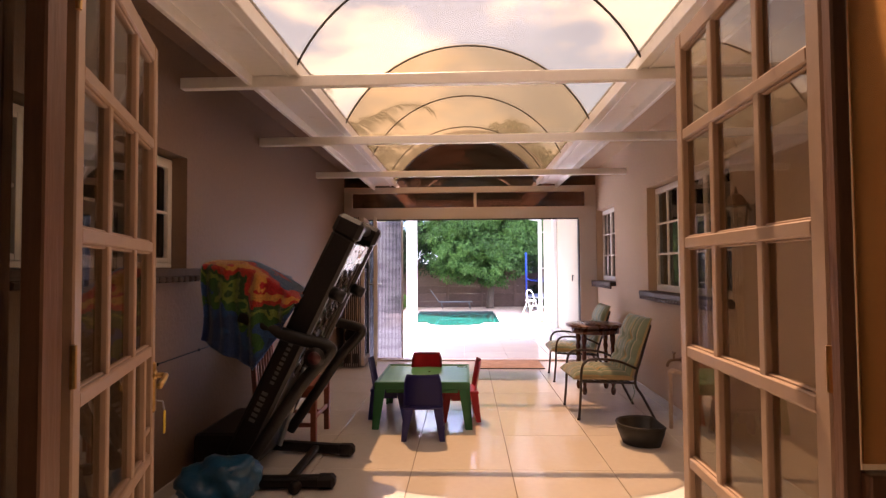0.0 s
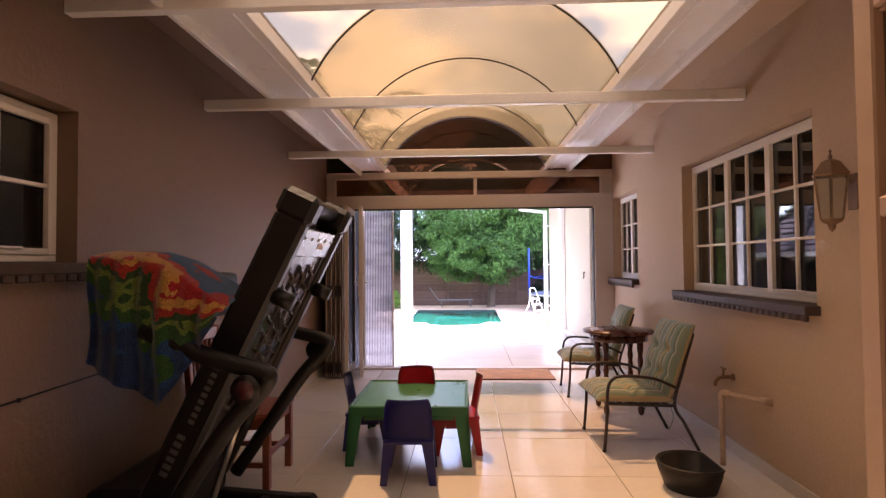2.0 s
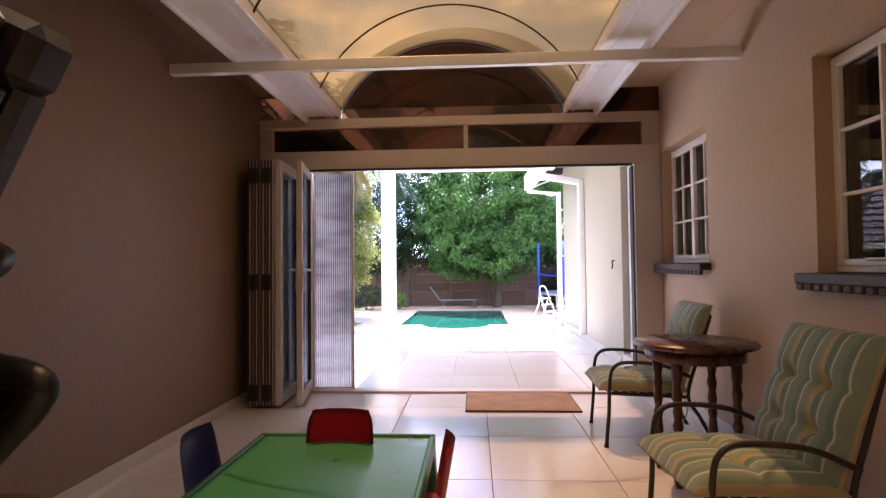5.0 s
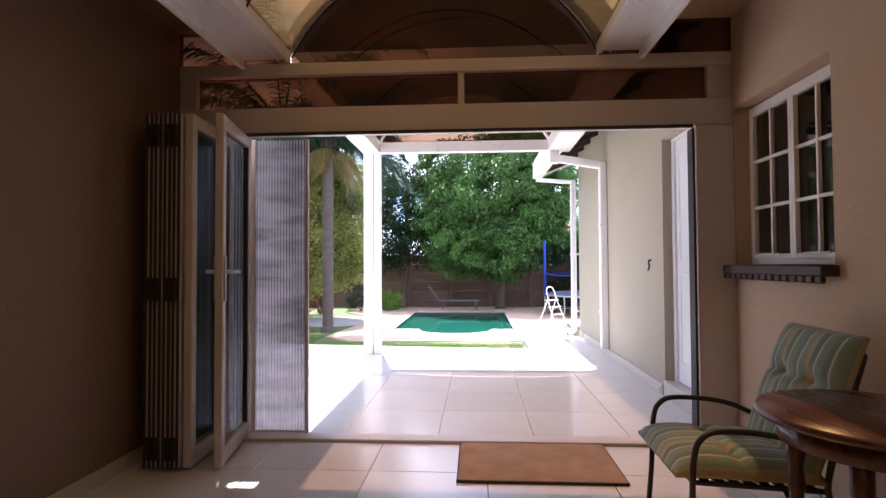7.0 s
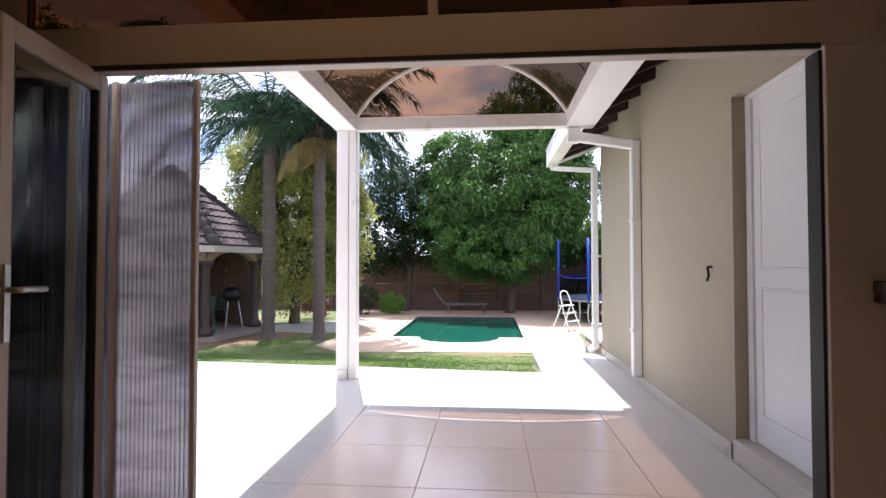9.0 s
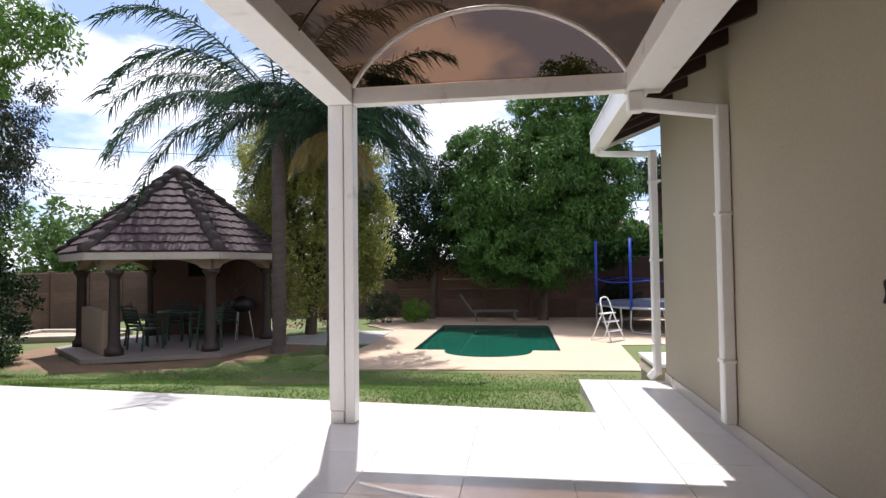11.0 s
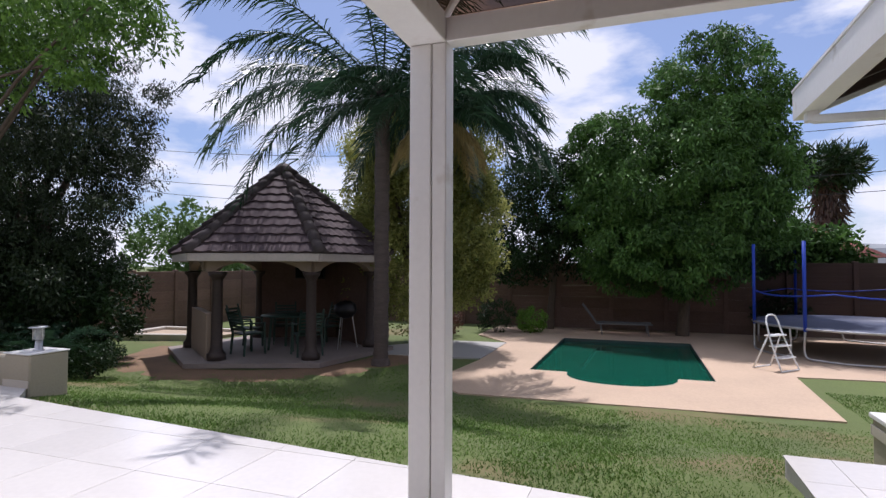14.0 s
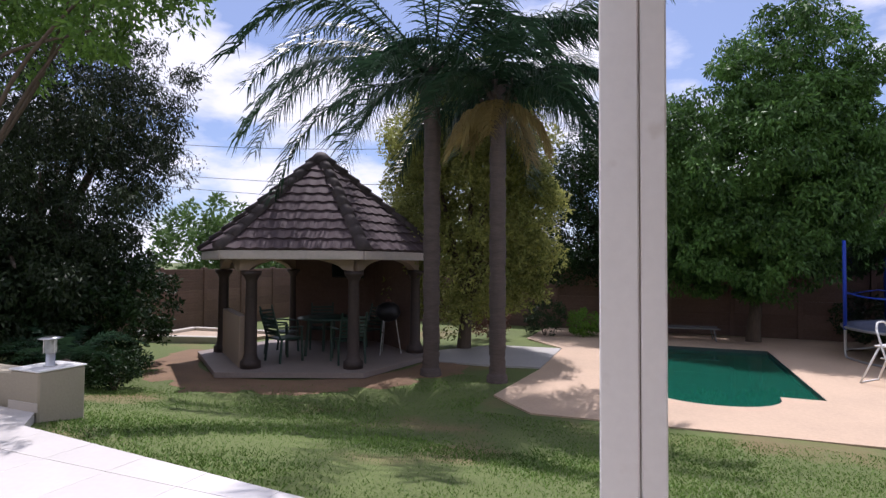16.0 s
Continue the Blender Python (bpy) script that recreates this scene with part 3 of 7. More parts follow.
def leaf_part(name, sets, material, parent, label=""):
    vs, fs, k = [], [], 0
    for v, f in sets:
        vs.append(v)
        fs.append(f + k)
        k += len(v)
    v, f = np.concatenate(vs), np.concatenate(fs)
    me = bpy.data.meshes.new(name)
    me.from_pydata(v.tolist(), [], f.tolist())
    me.materials.append(material)
    ob = new(name, me)
    ob.parent = parent
    return tagged(ob, label, "", "", "stuff") if label else ob


def clumps(rng, lobes, n, shell=0.75):
    """Clump centres and sizes on the skin and inside of several lobes (x, y, z, rx, ry, rz)."""
    out, rad = [], []
    vol = np.array([l[3] * l[4] * l[5] for l in lobes]) ** 0.67
    for l, m in zip(lobes, np.maximum(4, (n * vol / vol.sum()).astype(int))):
        d = rng.normal(size=(m, 3))
        d /= np.linalg.norm(d, axis=1)[:, None]
        k = np.where(rng.uniform(size=(m, 1)) < shell, rng.uniform(0.78, 1.06, (m, 1)), rng.uniform(0.2, 0.8, (m, 1)))
        out.append(np.array(l[:3]) + d * np.array(l[3:]) * k)
        rad.append(rng.uniform(0.16, 0.34, m) * (sum(l[3:]) / 3) ** 0.5)
    return np.concatenate(out), np.concatenate(rad)


def tree(name, at, label, lobes, material, seed, n=220, per=60, size=0.11, droop=0.0, trunk=(0.16, 1.6), limbs=7, lean=(0.1, 0.0), aspect=2.2):
    rng = np.random.default_rng(seed)
    ob = thing(name, label, "tree", at)
    r, h = trunk
    bm = bmesh.new()
    top = Vector((lean[0] * h, lean[1] * h, h))
    tube(bm, curve_pts([(0, 0, -0.15), (lean[0] * h * 0.3, 0.03, h * 0.4), top], 5), r * 1.25, 10, r * 0.7)
    part("trunk", bm, BARK, ob, "", True)
    for k in range(limbs):
        l = lobes[k % len(lobes)]
        e = Vector(l[:3]) + Vector(rng.uniform(-0.55, 0.55, 3)) * min(l[3:])
        s = top * rng.uniform(0.6, 1.0)
        mid = (s + e) / 2 + Vector((rng.uniform(-0.3, 0.3), rng.uniform(-0.3, 0.3), 0.35))
        part("limb", tube(bmesh.new(), curve_pts([s, mid, e], 5), r * 0.5, 7, 0.015), BARK, ob, "", True)
    c, rad = clumps(rng, lobes, n)
    leaf_part("crown", [leaves(rng, c, rad, per, size, droop, aspect=aspect)], material, ob, "")
    return ob


def frond(rng, L, rise, fall, droopy, wid=0.5, n=46):
    """One feather frond along +x: a thin stem with two rows of narrow leaflets."""
    t = np.linspace(0, 1, n)
    x = L * (t - 0.18 * t ** 3 * fall)
    z = rise * np.sin(t * 1.7) * L * 0.46 - fall * L * 0.62 * t ** 2.4
    stem = np.stack([x, 0 * t, z], 1)
    vs, fs = [], []
    for i in range(3, n):
        for s in (-1, 1):
            for q in range(2):
                a = stem[i] + rng.normal(size=3) * 0.012
                ln = wid * (math.sin(min(1, t[i] * 1.25) * math.pi * 0.86) ** 0.6 + 0.12) * rng.uniform(0.75, 1.15)
                dx, dy, dz = rng.uniform(0.25, 0.75), s * rng.uniform(0.5, 1.0), rng.uniform(-0.2, 0.5) - droopy * 0.7
                d = np.array([dx, dy, dz])
                d /= np.linalg.norm(d)
                m = a + d * ln * 0.5
                e = a + d * ln + np.array([0, 0, -droopy * ln * 0.55])
                sd = np.array([0.0095, 0.0, 0.0055])
                k = len(vs)
                vs += [a - sd, a + sd, m + sd, m - sd, e]
                fs += [(k, k + 1, k + 2, k + 3), (k + 3, k + 2, k + 4, k + 4)]
    return np.array(vs), fs, stem


def palm(name, at, label, h, r, count, L, seed, dry=0, lean=0.0, low=-0.3, fine=54):
    rng = np.random.default_rng(seed)
    ob = thing(name, label, "palm tree", at)
    prof = [(r * 1.5, -0.15), (r * 1.25, 0.1)]
    z = 0.1
    while z < h:
        prof += [(r * 1.06, z), (r * 0.98, z + 0.05)]
        z += 0.11
    prof += [(r * 1.1, h), (r * 1.55, h + 0.25), (r * 1.3, h + 0.6), (r * 0.5, h + 0.9)]
    bm = lathe(bmesh.new(), prof, 14)
    for v in bm.verts:
        v.co.x += lean * (v.co.z / h) ** 2 + 0.012 * math.sin(v.co.z * 9 + v.co.y * 40)
    part("trunk", bm, PALM_BARK, ob, "grey ringed palm trunk", True)
    for k in range(9):
        a = k * 2.4
        p = Vector((lean + r * 1.1 * math.cos(a), r * 1.1 * math.sin(a), h + 0.12 + 0.05 * (k % 4)))
        q = p + Vector((math.cos(a) * 0.2, math.sin(a) * 0.2, 0.42))
        part("leaf_base", tube(bmesh.new(), [p, (p + q) / 2 + Vector((math.cos(a), math.sin(a), 0)) * 0.05, q], 0.05, 6, 0.02), PALM_BARK, ob, "old cut frond base", True)
    for k in range(count + dry):
        a = k * 2.399963 + rng.uniform(-0.2, 0.2)
        u = (k + 0.5) / count if k < count else 1.0
        rise, fall = 1.25 - 1.1 * u, 0.25 + 0.75 * u
        isdry = k >= count
        v, f, stem = frond(rng, L * rng.uniform(0.85, 1.1) * (0.38 if isdry else 1), low if isdry else rise, 1.2 if isdry else fall, 0.95 if isdry else 0.35 + 0.5 * u, 0.33 if isdry else 0.52, fine)
        rot = np.array([[math.cos(a), -math.sin(a), 0], [math.sin(a), math.cos(a), 0], [0, 0, 1]])
        base = np.array([lean, 0, h + 0.55 - 0.25 * u])
        v, stem = v @ rot.T + base, stem @ rot.T + base
        me = bpy.data.meshes.new("frond")
        bm = tube(bmesh.new(), stem[::4].tolist(), 0.022, 5, 0.004)
        bm.to_mesh(me)
        bm.free()
        sv = [tuple(p.co) for p in me.vertices]
        sf = [tuple(p.vertices) for p in me.polygons]
        bpy.data.meshes.remove(me)
        me = bpy.data.meshes.new("frond")
        o = len(sv)
        me.from_pydata(sv + v.tolist(), [], sf + [tuple(dict.fromkeys(i + o for i in q)) for q in f])
        me.materials.append(FROND_DRY if isdry else FROND)
        fo = new("frond", me)
        fo.parent = ob
        if isdry:
            tagged(fo, "dry yellow frond")
    return ob


palm("palm_tree", (-4.63, 18.8, ZG), "tall feather palm with a slim dark trunk", 4.6, 0.135, 26, 3.9, 11)
palm("palm_tree", (-3.46, 18.75, ZG), "feather palm with drooping dry yellow fronds", 4.2, 0.125, 20, 2.4, 12, dry=6)
tree("conifer", (-5.1, 21.7, ZG), "golden bushy conifer behind the palms", [(0, 0, 2.7, 1.75, 1.4, 2.2), (-1.1, 0.1, 4.1, 0.85, 0.8, 1.5), (1.1, -0.1, 4.3, 0.9, 0.8, 1.5), (0.2, 0, 5.1, 0.95, 0.8, 1.3), (-0.5, -0.5, 4.6, 0.6, 0.6, 1.2), (1.4, -0.2, 2.6, 0.7, 0.7, 1.5)], LEAF_GOLD, 21, 900, 140, 0.086, 0.0, (0.14, 1.2), 6)
tree("garden_tree", (1.0, 25.6, ZG), "large bushy evergreen tree over the pool", [(0.0, 0.0, 4.0, 2.6, 2.0, 2.1), (-1.5, -0.3, 2.9, 1.5, 1.4, 1.5), (1.3, -0.2, 4.4, 1.35, 1.3, 1.8), (-0.4, -0.7, 2.2, 1.9, 1.3, 1.15), (0.9, 0.1, 6.5, 1.7, 1.4, 1.6), (-1.7, 0.1, 5.0, 1.3, 1.2, 1.2), (1.9, 0.3, 2.7, 0.95, 1.0, 1.1)], LEAF_MID, 22, 1000, 190, 0.125, 0.75, (0.15, 1.7), 10, (0.12, 0), 2.8)
tree("garden_tree", (-2.6, 26.0, ZG), "dark small-leaved tree by the back fence", [(0, 0, 3.4, 1.9, 1.2, 1.7), (-0.4, 0, 4.4, 1.4, 1.1, 1.1), (-0.9, 0, 2.4, 1.3, 1.0, 1.0), (0.9, 0.1, 2.7, 1.2, 1.0, 1.1)], LEAF_DARK, 23, 420, 90, 0.10, 0.1, (0.11, 1.9), 8)
tree("willow_tree", (-12.0, 17.0, ZG), "large grey-green tree with hanging twigs", [(0, 0, 4.0, 2.5, 2.3, 2.1), (1.2, -0.4, 2.9, 1.5, 1.5, 1.4), (1.6, -1.0, 1.4, 1.2, 1.2, 1.1), (-0.8, -1.6, 2.6, 1.9, 1.6, 1.5), (1.0, 0.8, 5.2, 1.7, 1.5, 1.4), (0.4, -0.8, 1.7, 1.6, 1.4, 0.9)], LEAF_GREY, 24, 800, 170, 0.085, 0.8, (0.24, 1.8), 12, (0.05, 0), 3.2)
tree("garden_tree", (-9.9, 14.6, ZG), "light feathery tree branch overhanging the lawn", [(-0.3, 0, 6.0, 1.9, 1.5, 0.9), (1.3, 0.3, 5.6, 1.3, 1.0, 0.6), (-1.4, -0.2, 5.0, 1.4, 1.3, 0.9), (2.5, 0.4, 5.2, 1.2, 0.9, 0.5), (3.3, -0.2, 5.1, 0.8, 0.7, 0.4), (2.9, 0.1, 4.6, 0.5, 0.5, 0.35), (0.6, 0.2, 4.8, 0.8, 0.8, 0.5)], LEAF_FEATHER, 25, 360, 80, 0.10, 0.5, (0.07, 3.6), 9, (0.02, 0), 3.0)

# ---- things in the passage ----
def wpart(name, bm, material, parent, label="", smooth=False):
    """A part whose mesh is given in world places."""
    top = parent if parent.parent is None else parent.parent
    bm.transform(top.matrix_basis.inverted())
    return part(name, bm, material, parent, label, smooth)


BRASS = mat("aged_brass", (0.55, 0.36, 0.13), 0.3, 1.0, vary=0.2)
STEEL = mat("steel", (0.55, 0.55, 0.55), 0.3, 1.0, vary=0.1)
BLACK = mat("black_plastic", (0.009, 0.008, 0.0085), 0.45, spec=0.35, vary=0.25, grain=50)
CHARCOAL = mat("charcoal_plastic", (0.012, 0.0105, 0.0115), 0.4, spec=0.35, vary=0.2, grain=40)
IRON = mat("black_iron", (0.012, 0.010, 0.010), 0.5, vary=0.3)
JAMB = mat("dark_timber", (0.16, 0.075, 0.04), 0.45, vary=0.25, grain=18, blotch=3, stretch=(6, 6, 0.6))
LEAFP = mat("cream_door_paint", (0.38, 0.255, 0.17), 0.42, vary=0.06, grain=24, blotch=4, bump=0.08, dirt=((0.40, 0.30, 0.19), 7, 0.66))
TAG = mat("yellow_tag", (0.75, 0.55, 0.03), 0.4)

# glazed double doors, both leaves open into the passage
door_case = tagged(new("doorway_frame"), "dark timber door frame with narrow sidelights", "door frame", "", "structure")
for n, b in (("post", (-0.904, -0.858, 2.574, 2.632, 0, 2.07)), ("post", (0.649, 0.680, 2.607, 2.637, 0, 2.07)), ("post", (-1.03, -0.969, 2.537, 2.632, 0, 2.07)), ("post", (0.926, 0.974, 2.537, 2.632, 0, 2.07)), ("head", (-1.03, 0.974, 2.537, 2.632, 2.07, 2.155))):
    part(n, box(bmesh.new(), *b, 0.004), JAMB, door_case)
DOORGLASS = tinted("door_glass", (0.78, 0.74, 0.66), rough=0.015, ior=2.0)
BLIND = tinted("cream_blind", (0.05, 0.04, 0.03), rough=0.6, ior=1.1, haze=0.9, haze_color=(0.86, 0.60, 0.33))
part("panel", box(bmesh.new(), -0.969, -0.904, 2.585, 2.62, 0, 0.06, 0.003), JAMB, door_case, "solid timber lower panel")
part("pane", box(bmesh.new(), -0.969, -0.904, 2.599, 2.605, 0.06, 2.07), GLASS, door_case, "clear sidelight pane")
part("panel", box(bmesh.new(), 0.680, 0.926, 2.585, 2.62, 0, 0.865, 0.003), JAMB, door_case, "solid timber lower panel")
part("blind", box(bmesh.new(), 0.685, 0.924, 2.611, 2.617, 0.877, 2.07, 0.002), BLIND, door_case, "cream blind over the sidelight")
part("pane", box(bmesh.new(), 0.680, 0.926, 2.599, 2.605, 0.865, 2.07), GLASS, door_case, "clear sidelight pane")


def french_door(at, rz, handle, w, side):
    """A glazed leaf, hinged at its own origin, that runs along +x; side is the face towards the walker."""
    ob = thing("french_door", "open cream glazed door leaf with small square panes" if handle else "open cream glazed door leaf with steel bolts", "door", at, rz, "leaves of the double door")
    h, t = 2.034, 0.021
    rows = [0.0, 0.226, 0.60, 0.964, 1.323, 1.685, h]
    cols = [w / 3, w * 2 / 3]
    for x0, x1 in ((0, 0.05), (w - 0.05, w)):
        part("stile", box(bmesh.new(), x0, x1, -t, t, 0.01, h, 0.004), LEAFP, ob)
    for i, z in enumerate(rows):
        z0, z1 = (0.01, 0.20) if i == 0 else (h - 0.06, h) if i == 6 else (z - 0.018, z + 0.018)
        part("rail", box(bmesh.new(), 0.05, w - 0.05, -t * 0.95, t * 0.95, z0, z1, 0.004), LEAFP, ob)
    for x in cols:
        part("glazing_bar", box(bmesh.new(), x - 0.0145, x + 0.0145, -t * 0.8, t * 0.8, 0.2, h - 0.06, 0.003), LEAFP, ob)
    edges = [0.0355] + cols + [w - 0.0355]
    for i in range(1, 6):
        za, zb = rows[i] + 0.018, (rows[i + 1] - 0.018 if i < 5 else h - 0.06)
        for a, b in [(p + 0.0145, q - 0.0145) for p, q in zip(edges, edges[1:])]:
            part("pane", box(bmesh.new(), a, b, -0.002, 0.002, za, zb), DOORGLASS, ob)
            for z in (za, zb - 0.006):
                part("bead", box(bmesh.new(), a, b, -0.010, 0.010, z, z + 0.006, 0.002), LEAFP, ob)
    if handle:
        part("lock_stile", box(bmesh.new(), w - 0.135, w - 0.116, -t * 0.8, t * 0.8, 0.244, 0.946, 0.003), LEAFP, ob)
        part("rail", box(bmesh.new(), w - 0.116, w - 0.05, -t * 0.8, t * 0.8, 0.69, 0.71, 0.003), LEAFP, ob)
        part("lock_plate", box(bmesh.new(), w - 0.038, w - 0.008, -0.028, 0.028, 0.75, 0.925, 0.006), BRASS, ob, "aged brass lock plate")
        for s in (-1, 1):
            part("handle", tube(bmesh.new(), curve_pts([(w - 0.023, s * 0.02, 0.877), (w - 0.023, s * 0.055, 0.877), (w - 0.05, s * 0.062, 0.874), (w - 0.115, s * 0.056, 0.855)], 4), 0.010, 8), BRASS, ob, "aged brass lever", True)
            part("handle_rose", tube(bmesh.new(), [(w - 0.023, s * 0.019, 0.877), (w - 0.023, s * 0.03, 0.877)], 0.019, 14), BRASS, ob, "round brass rose", True)
        part("key", tube(bmesh.new(), [(w - 0.02, side * 0.028, 0.79), (w - 0.02, side * 0.05, 0.785), (w - 0.02, side * 0.055, 0.755)], 0.003, 5), STEEL, ob)
        part("key_tag", box(bmesh.new(), w - 0.034, w - 0.010, side * 0.056 - 0.0025, side * 0.056 + 0.0025, 0.675, 0.755, 0.004), TAG, ob, "yellow plastic key tag")
    else:
        part("bolt", box(bmesh.new(), w - 0.02, w + 0.006, -0.014, 0.014, 1.80, 2.02, 0.003), IRON, ob, "dark flush bolt")
        part("bolt", box(bmesh.new(), w, w + 0.005, -0.010, 0.010, 0.84, 1.02, 0.002), STEEL, ob, "steel lock strip")
    for z in (0.25, 1.0, 1.8):
        part("hinge", tube(bmesh.new(), [(-0.004, side * 0.022, z), (-0.004, side * 0.022, z + 0.09)], 0.007, 8), BRASS, ob)
    return ob


french_door((-0.885, 2.664, 0.0), 109.5, True, 0.832, -1)
french_door((0.680, 2.656, 0.0), 88.3, False, 0.80, 1)


# steel windows in their recesses
STEELW = mat("white_window_paint", (0.72, 0.68, 0.62), 0.45, vary=0.05, bump=0.05, dirt=((0.45, 0.38, 0.3), 9, 0.66))
FROST = tinted("mottled_glass", (0.30, 0.31, 0.30), rough=0.18)


def window(name, xf, side, opening, sashes, rows, label, pane, sill_out):
    """A window whose frame stands at xf in a wall recess; side is the way to the room (-1 or 1)."""
    y0, y1, z0, z1 = opening
    ob = tagged(new(name), label, "window", "", "structure")
    g = 0.03
    zb, zt = z0 + 0.015, z1 - 0.012
    for nm, b in (("frame", (xf - 0.02, xf + 0.02, y0, y1, zt - g, zt)), ("frame", (xf - 0.02, xf + 0.02, y0, y1, zb, zb + g)), ("frame", (xf - 0.02, xf + 0.02, y0, y0 + g, zb + g, zt - g)), ("frame", (xf - 0.02, xf + 0.02, y1 - g, y1, zb + g, zt - g))):
        part(nm, box(bmesh.new(), *b, 0.003), STEELW, ob)
    ys = [y0 + g + (y1 - y0 - 2 * g) * f for f in sashes]
    for a, b in zip(ys, ys[1:]):
        for nm, q in (("sash", (a, a + 0.026, zb + g, zt - g)), ("sash", (b - 0.026, b, zb + g, zt - g)), ("sash", (a + 0.026, b - 0.026, zb + g, zb + g + 0.026)), ("sash", (a + 0.026, b - 0.026, zt - g - 0.026, zt - g))):
            part(nm, box(bmesh.new(), xf + side * 0.003, xf + side * 0.028, *q, 0.002), STEELW, ob)
        m = (a + b) / 2
        lo, hi = zb + g + 0.026, zt - g - 0.026
        part("glazing_bar", box(bmesh.new(), xf - 0.005, xf + side * 0.024, m - 0.008, m + 0.008, lo, hi, 0.002), STEELW, ob)
        for k in range(1, rows):
            z = lo + (hi - lo) * k / rows
            part("glazing_bar", box(bmesh.new(), xf - 0.004, xf + side * 0.022, a + 0.026, b - 0.026, z - 0.008, z + 0.008, 0.002), STEELW, ob)
        for k in range(rows):
            for p, q in ((a + 0.026, m - 0.008), (m + 0.008, b - 0.026)):
                zc, zd = lo + (hi - lo) * k / rows + 0.008, lo + (hi - lo) * (k + 1) / rows - 0.008
                bm = box(bmesh.new(), xf - 0.002, xf + 0.002, p, q, zc, zd)
                part("pane", bm, pane, ob)
        part("stay", tube(bmesh.new(), [(xf + side * 0.03, (a + b) / 2 - 0.09, zb + 0.055), (xf + side * 0.035, (a + b) / 2 + 0.10, zb + 0.055)], 0.006, 6), STEELW, ob, "painted casement stay")
    # dark sill of tiles on edge
    sx0, sx1 = sorted((xf + side * 0.02, sill_out))
    part("sill", box(bmesh.new(), sx0, sx1, y0 - 0.03, y1 + 0.06, z0 - 0.035, z0 + 0.012, 0.006), SILL, ob, "dark brown tiled sill")
    me = mesh_of("sill_brick", box(bmesh.new(), -0.012, 0.012, -0.024, 0.024, -0.032, 0.0, 0.006), SILL)
    cnt = int((y1 - y0 + 0.09) / 0.062)
    for k in range(cnt):
        piece("sill_brick", me, ob, Matrix.Translation((sill_out - side * 0.014, y0 - 0.03 + (k + 0.5) * (y1 - y0 + 0.09) / cnt, z0 - 0.033)))
    return ob


WINGLASS = tinted("old_window_glass", (0.62, 0.64, 0.62), rough=0.01, ior=2.0)
window("window_1", XR + 0.10, -1, WIN_1, [0, 0.327, 0.652, 1.0], 3, "white steel cottage window with dark sill", WINGLASS, XR - 0.075)
window("window_2", XR + 0.10, -1, WIN_2, [0, 0.5, 1.0], 3, "white steel cottage window with dark sill", WINGLASS, XR - 0.075)
window("window_3", XL - 0.11, 1, WIN_L, [0, 0.325, 0.66, 1.0], 2, "white steel window with mottled panes", FROST, XL + 0.06)


# stack of folding glass doors
def fold_leaf(at, rz, label, handle=False, w=0.56):
    ob = thing("folding_door", label, "door", at, rz, "leaves of the folding door")
    for x0, x1 in ((0, 0.055), (w - 0.055, w)):
        part("stile", box(bmesh.new(), x0, x1, -0.021, 0.021, 0, 1.86, 0.003), ALU, ob)
    part("rail", box(bmesh.new(), 0.055, w - 0.055, -0.020, 0.020, 0, 0.085, 0.003), ALU, ob)
    part("rail", box(bmesh.new(), 0.055, w - 0.055, -0.020, 0.020, 1.79, 1.86, 0.003), ALU, ob)
    part("seal", join(box(bmesh.new(), 0.055, 0.066, -0.016, 0.016, 0.085, 1.79), box(bmesh.new(), w - 0.066, w - 0.055, -0.016, 0.016, 0.085, 1.79)), RIB_DARK, ob, "black rubber glazing seal")
    part("pane", box(bmesh.new(), 0.06, w - 0.06, -0.004, 0.004, 0.08, 1.795), GLASS, ob, "clear glass pane")
    if handle:
        for s in (-1, 1):
            part("handle_plate", box(bmesh.new(), 0.014, 0.044, s * 0.021, s * 0.03, 0.86, 1.10, 0.003), STEEL, ob, "satin steel handle plate")
            part("handle", tube(bmesh.new(), curve_pts([(0.029, s * 0.028, 1.02), (0.029, s * 0.062, 1.02), (0.05, s * 0.07, 1.02), (0.15, s * 0.066, 1.018)], 4), 0.010, 8), STEEL, ob, "satin steel lever", True)
    return ob


EDGE = mat("brown_edge_seal", (0.045, 0.028, 0.026), 0.5, vary=0.2)
for k, x in enumerate((-1.545, -1.495, -1.445, -1.395)):
    ob = fold_leaf((x, 8.35, 0.022), 90, "folded glass door leaf with cream aluminium frame")
    for y0, y1 in ((-0.020, -0.005), (0.006, 0.020)):
        part("edge_seal", box(bmesh.new(), -0.004, 0.0, y0, y1, 0, 1.86), EDGE, ob, "dark brown edge seal")
    if k % 2 == 0:
        for z in (0.10, 0.93, 1.74):
            bm = bmesh.new()
            box(bm, -0.012, 0.0, -0.055, 0.005, z - 0.06, z + 0.06, 0.003)
            for q in range(4):
                tube(bm, [(-0.014, -0.045 + 0.03 * (q % 2), z - 0.055 + 0.055 * (q // 2)), (-0.014, -0.045 + 0.03 * (q % 2), z - 0.012 + 0.055 * (q // 2))], 0.010, 8)
            part("hinge", bm, IRON, ob, "black folding door hinge")
fold_leaf((-1.335, 8.36, 0.022), 93, "half-folded glass door leaf with cream frame")
fold_leaf((-1.175, 8.37, 0.022), 99.5, "half-open glass door leaf with a steel lever", True, 0.60)

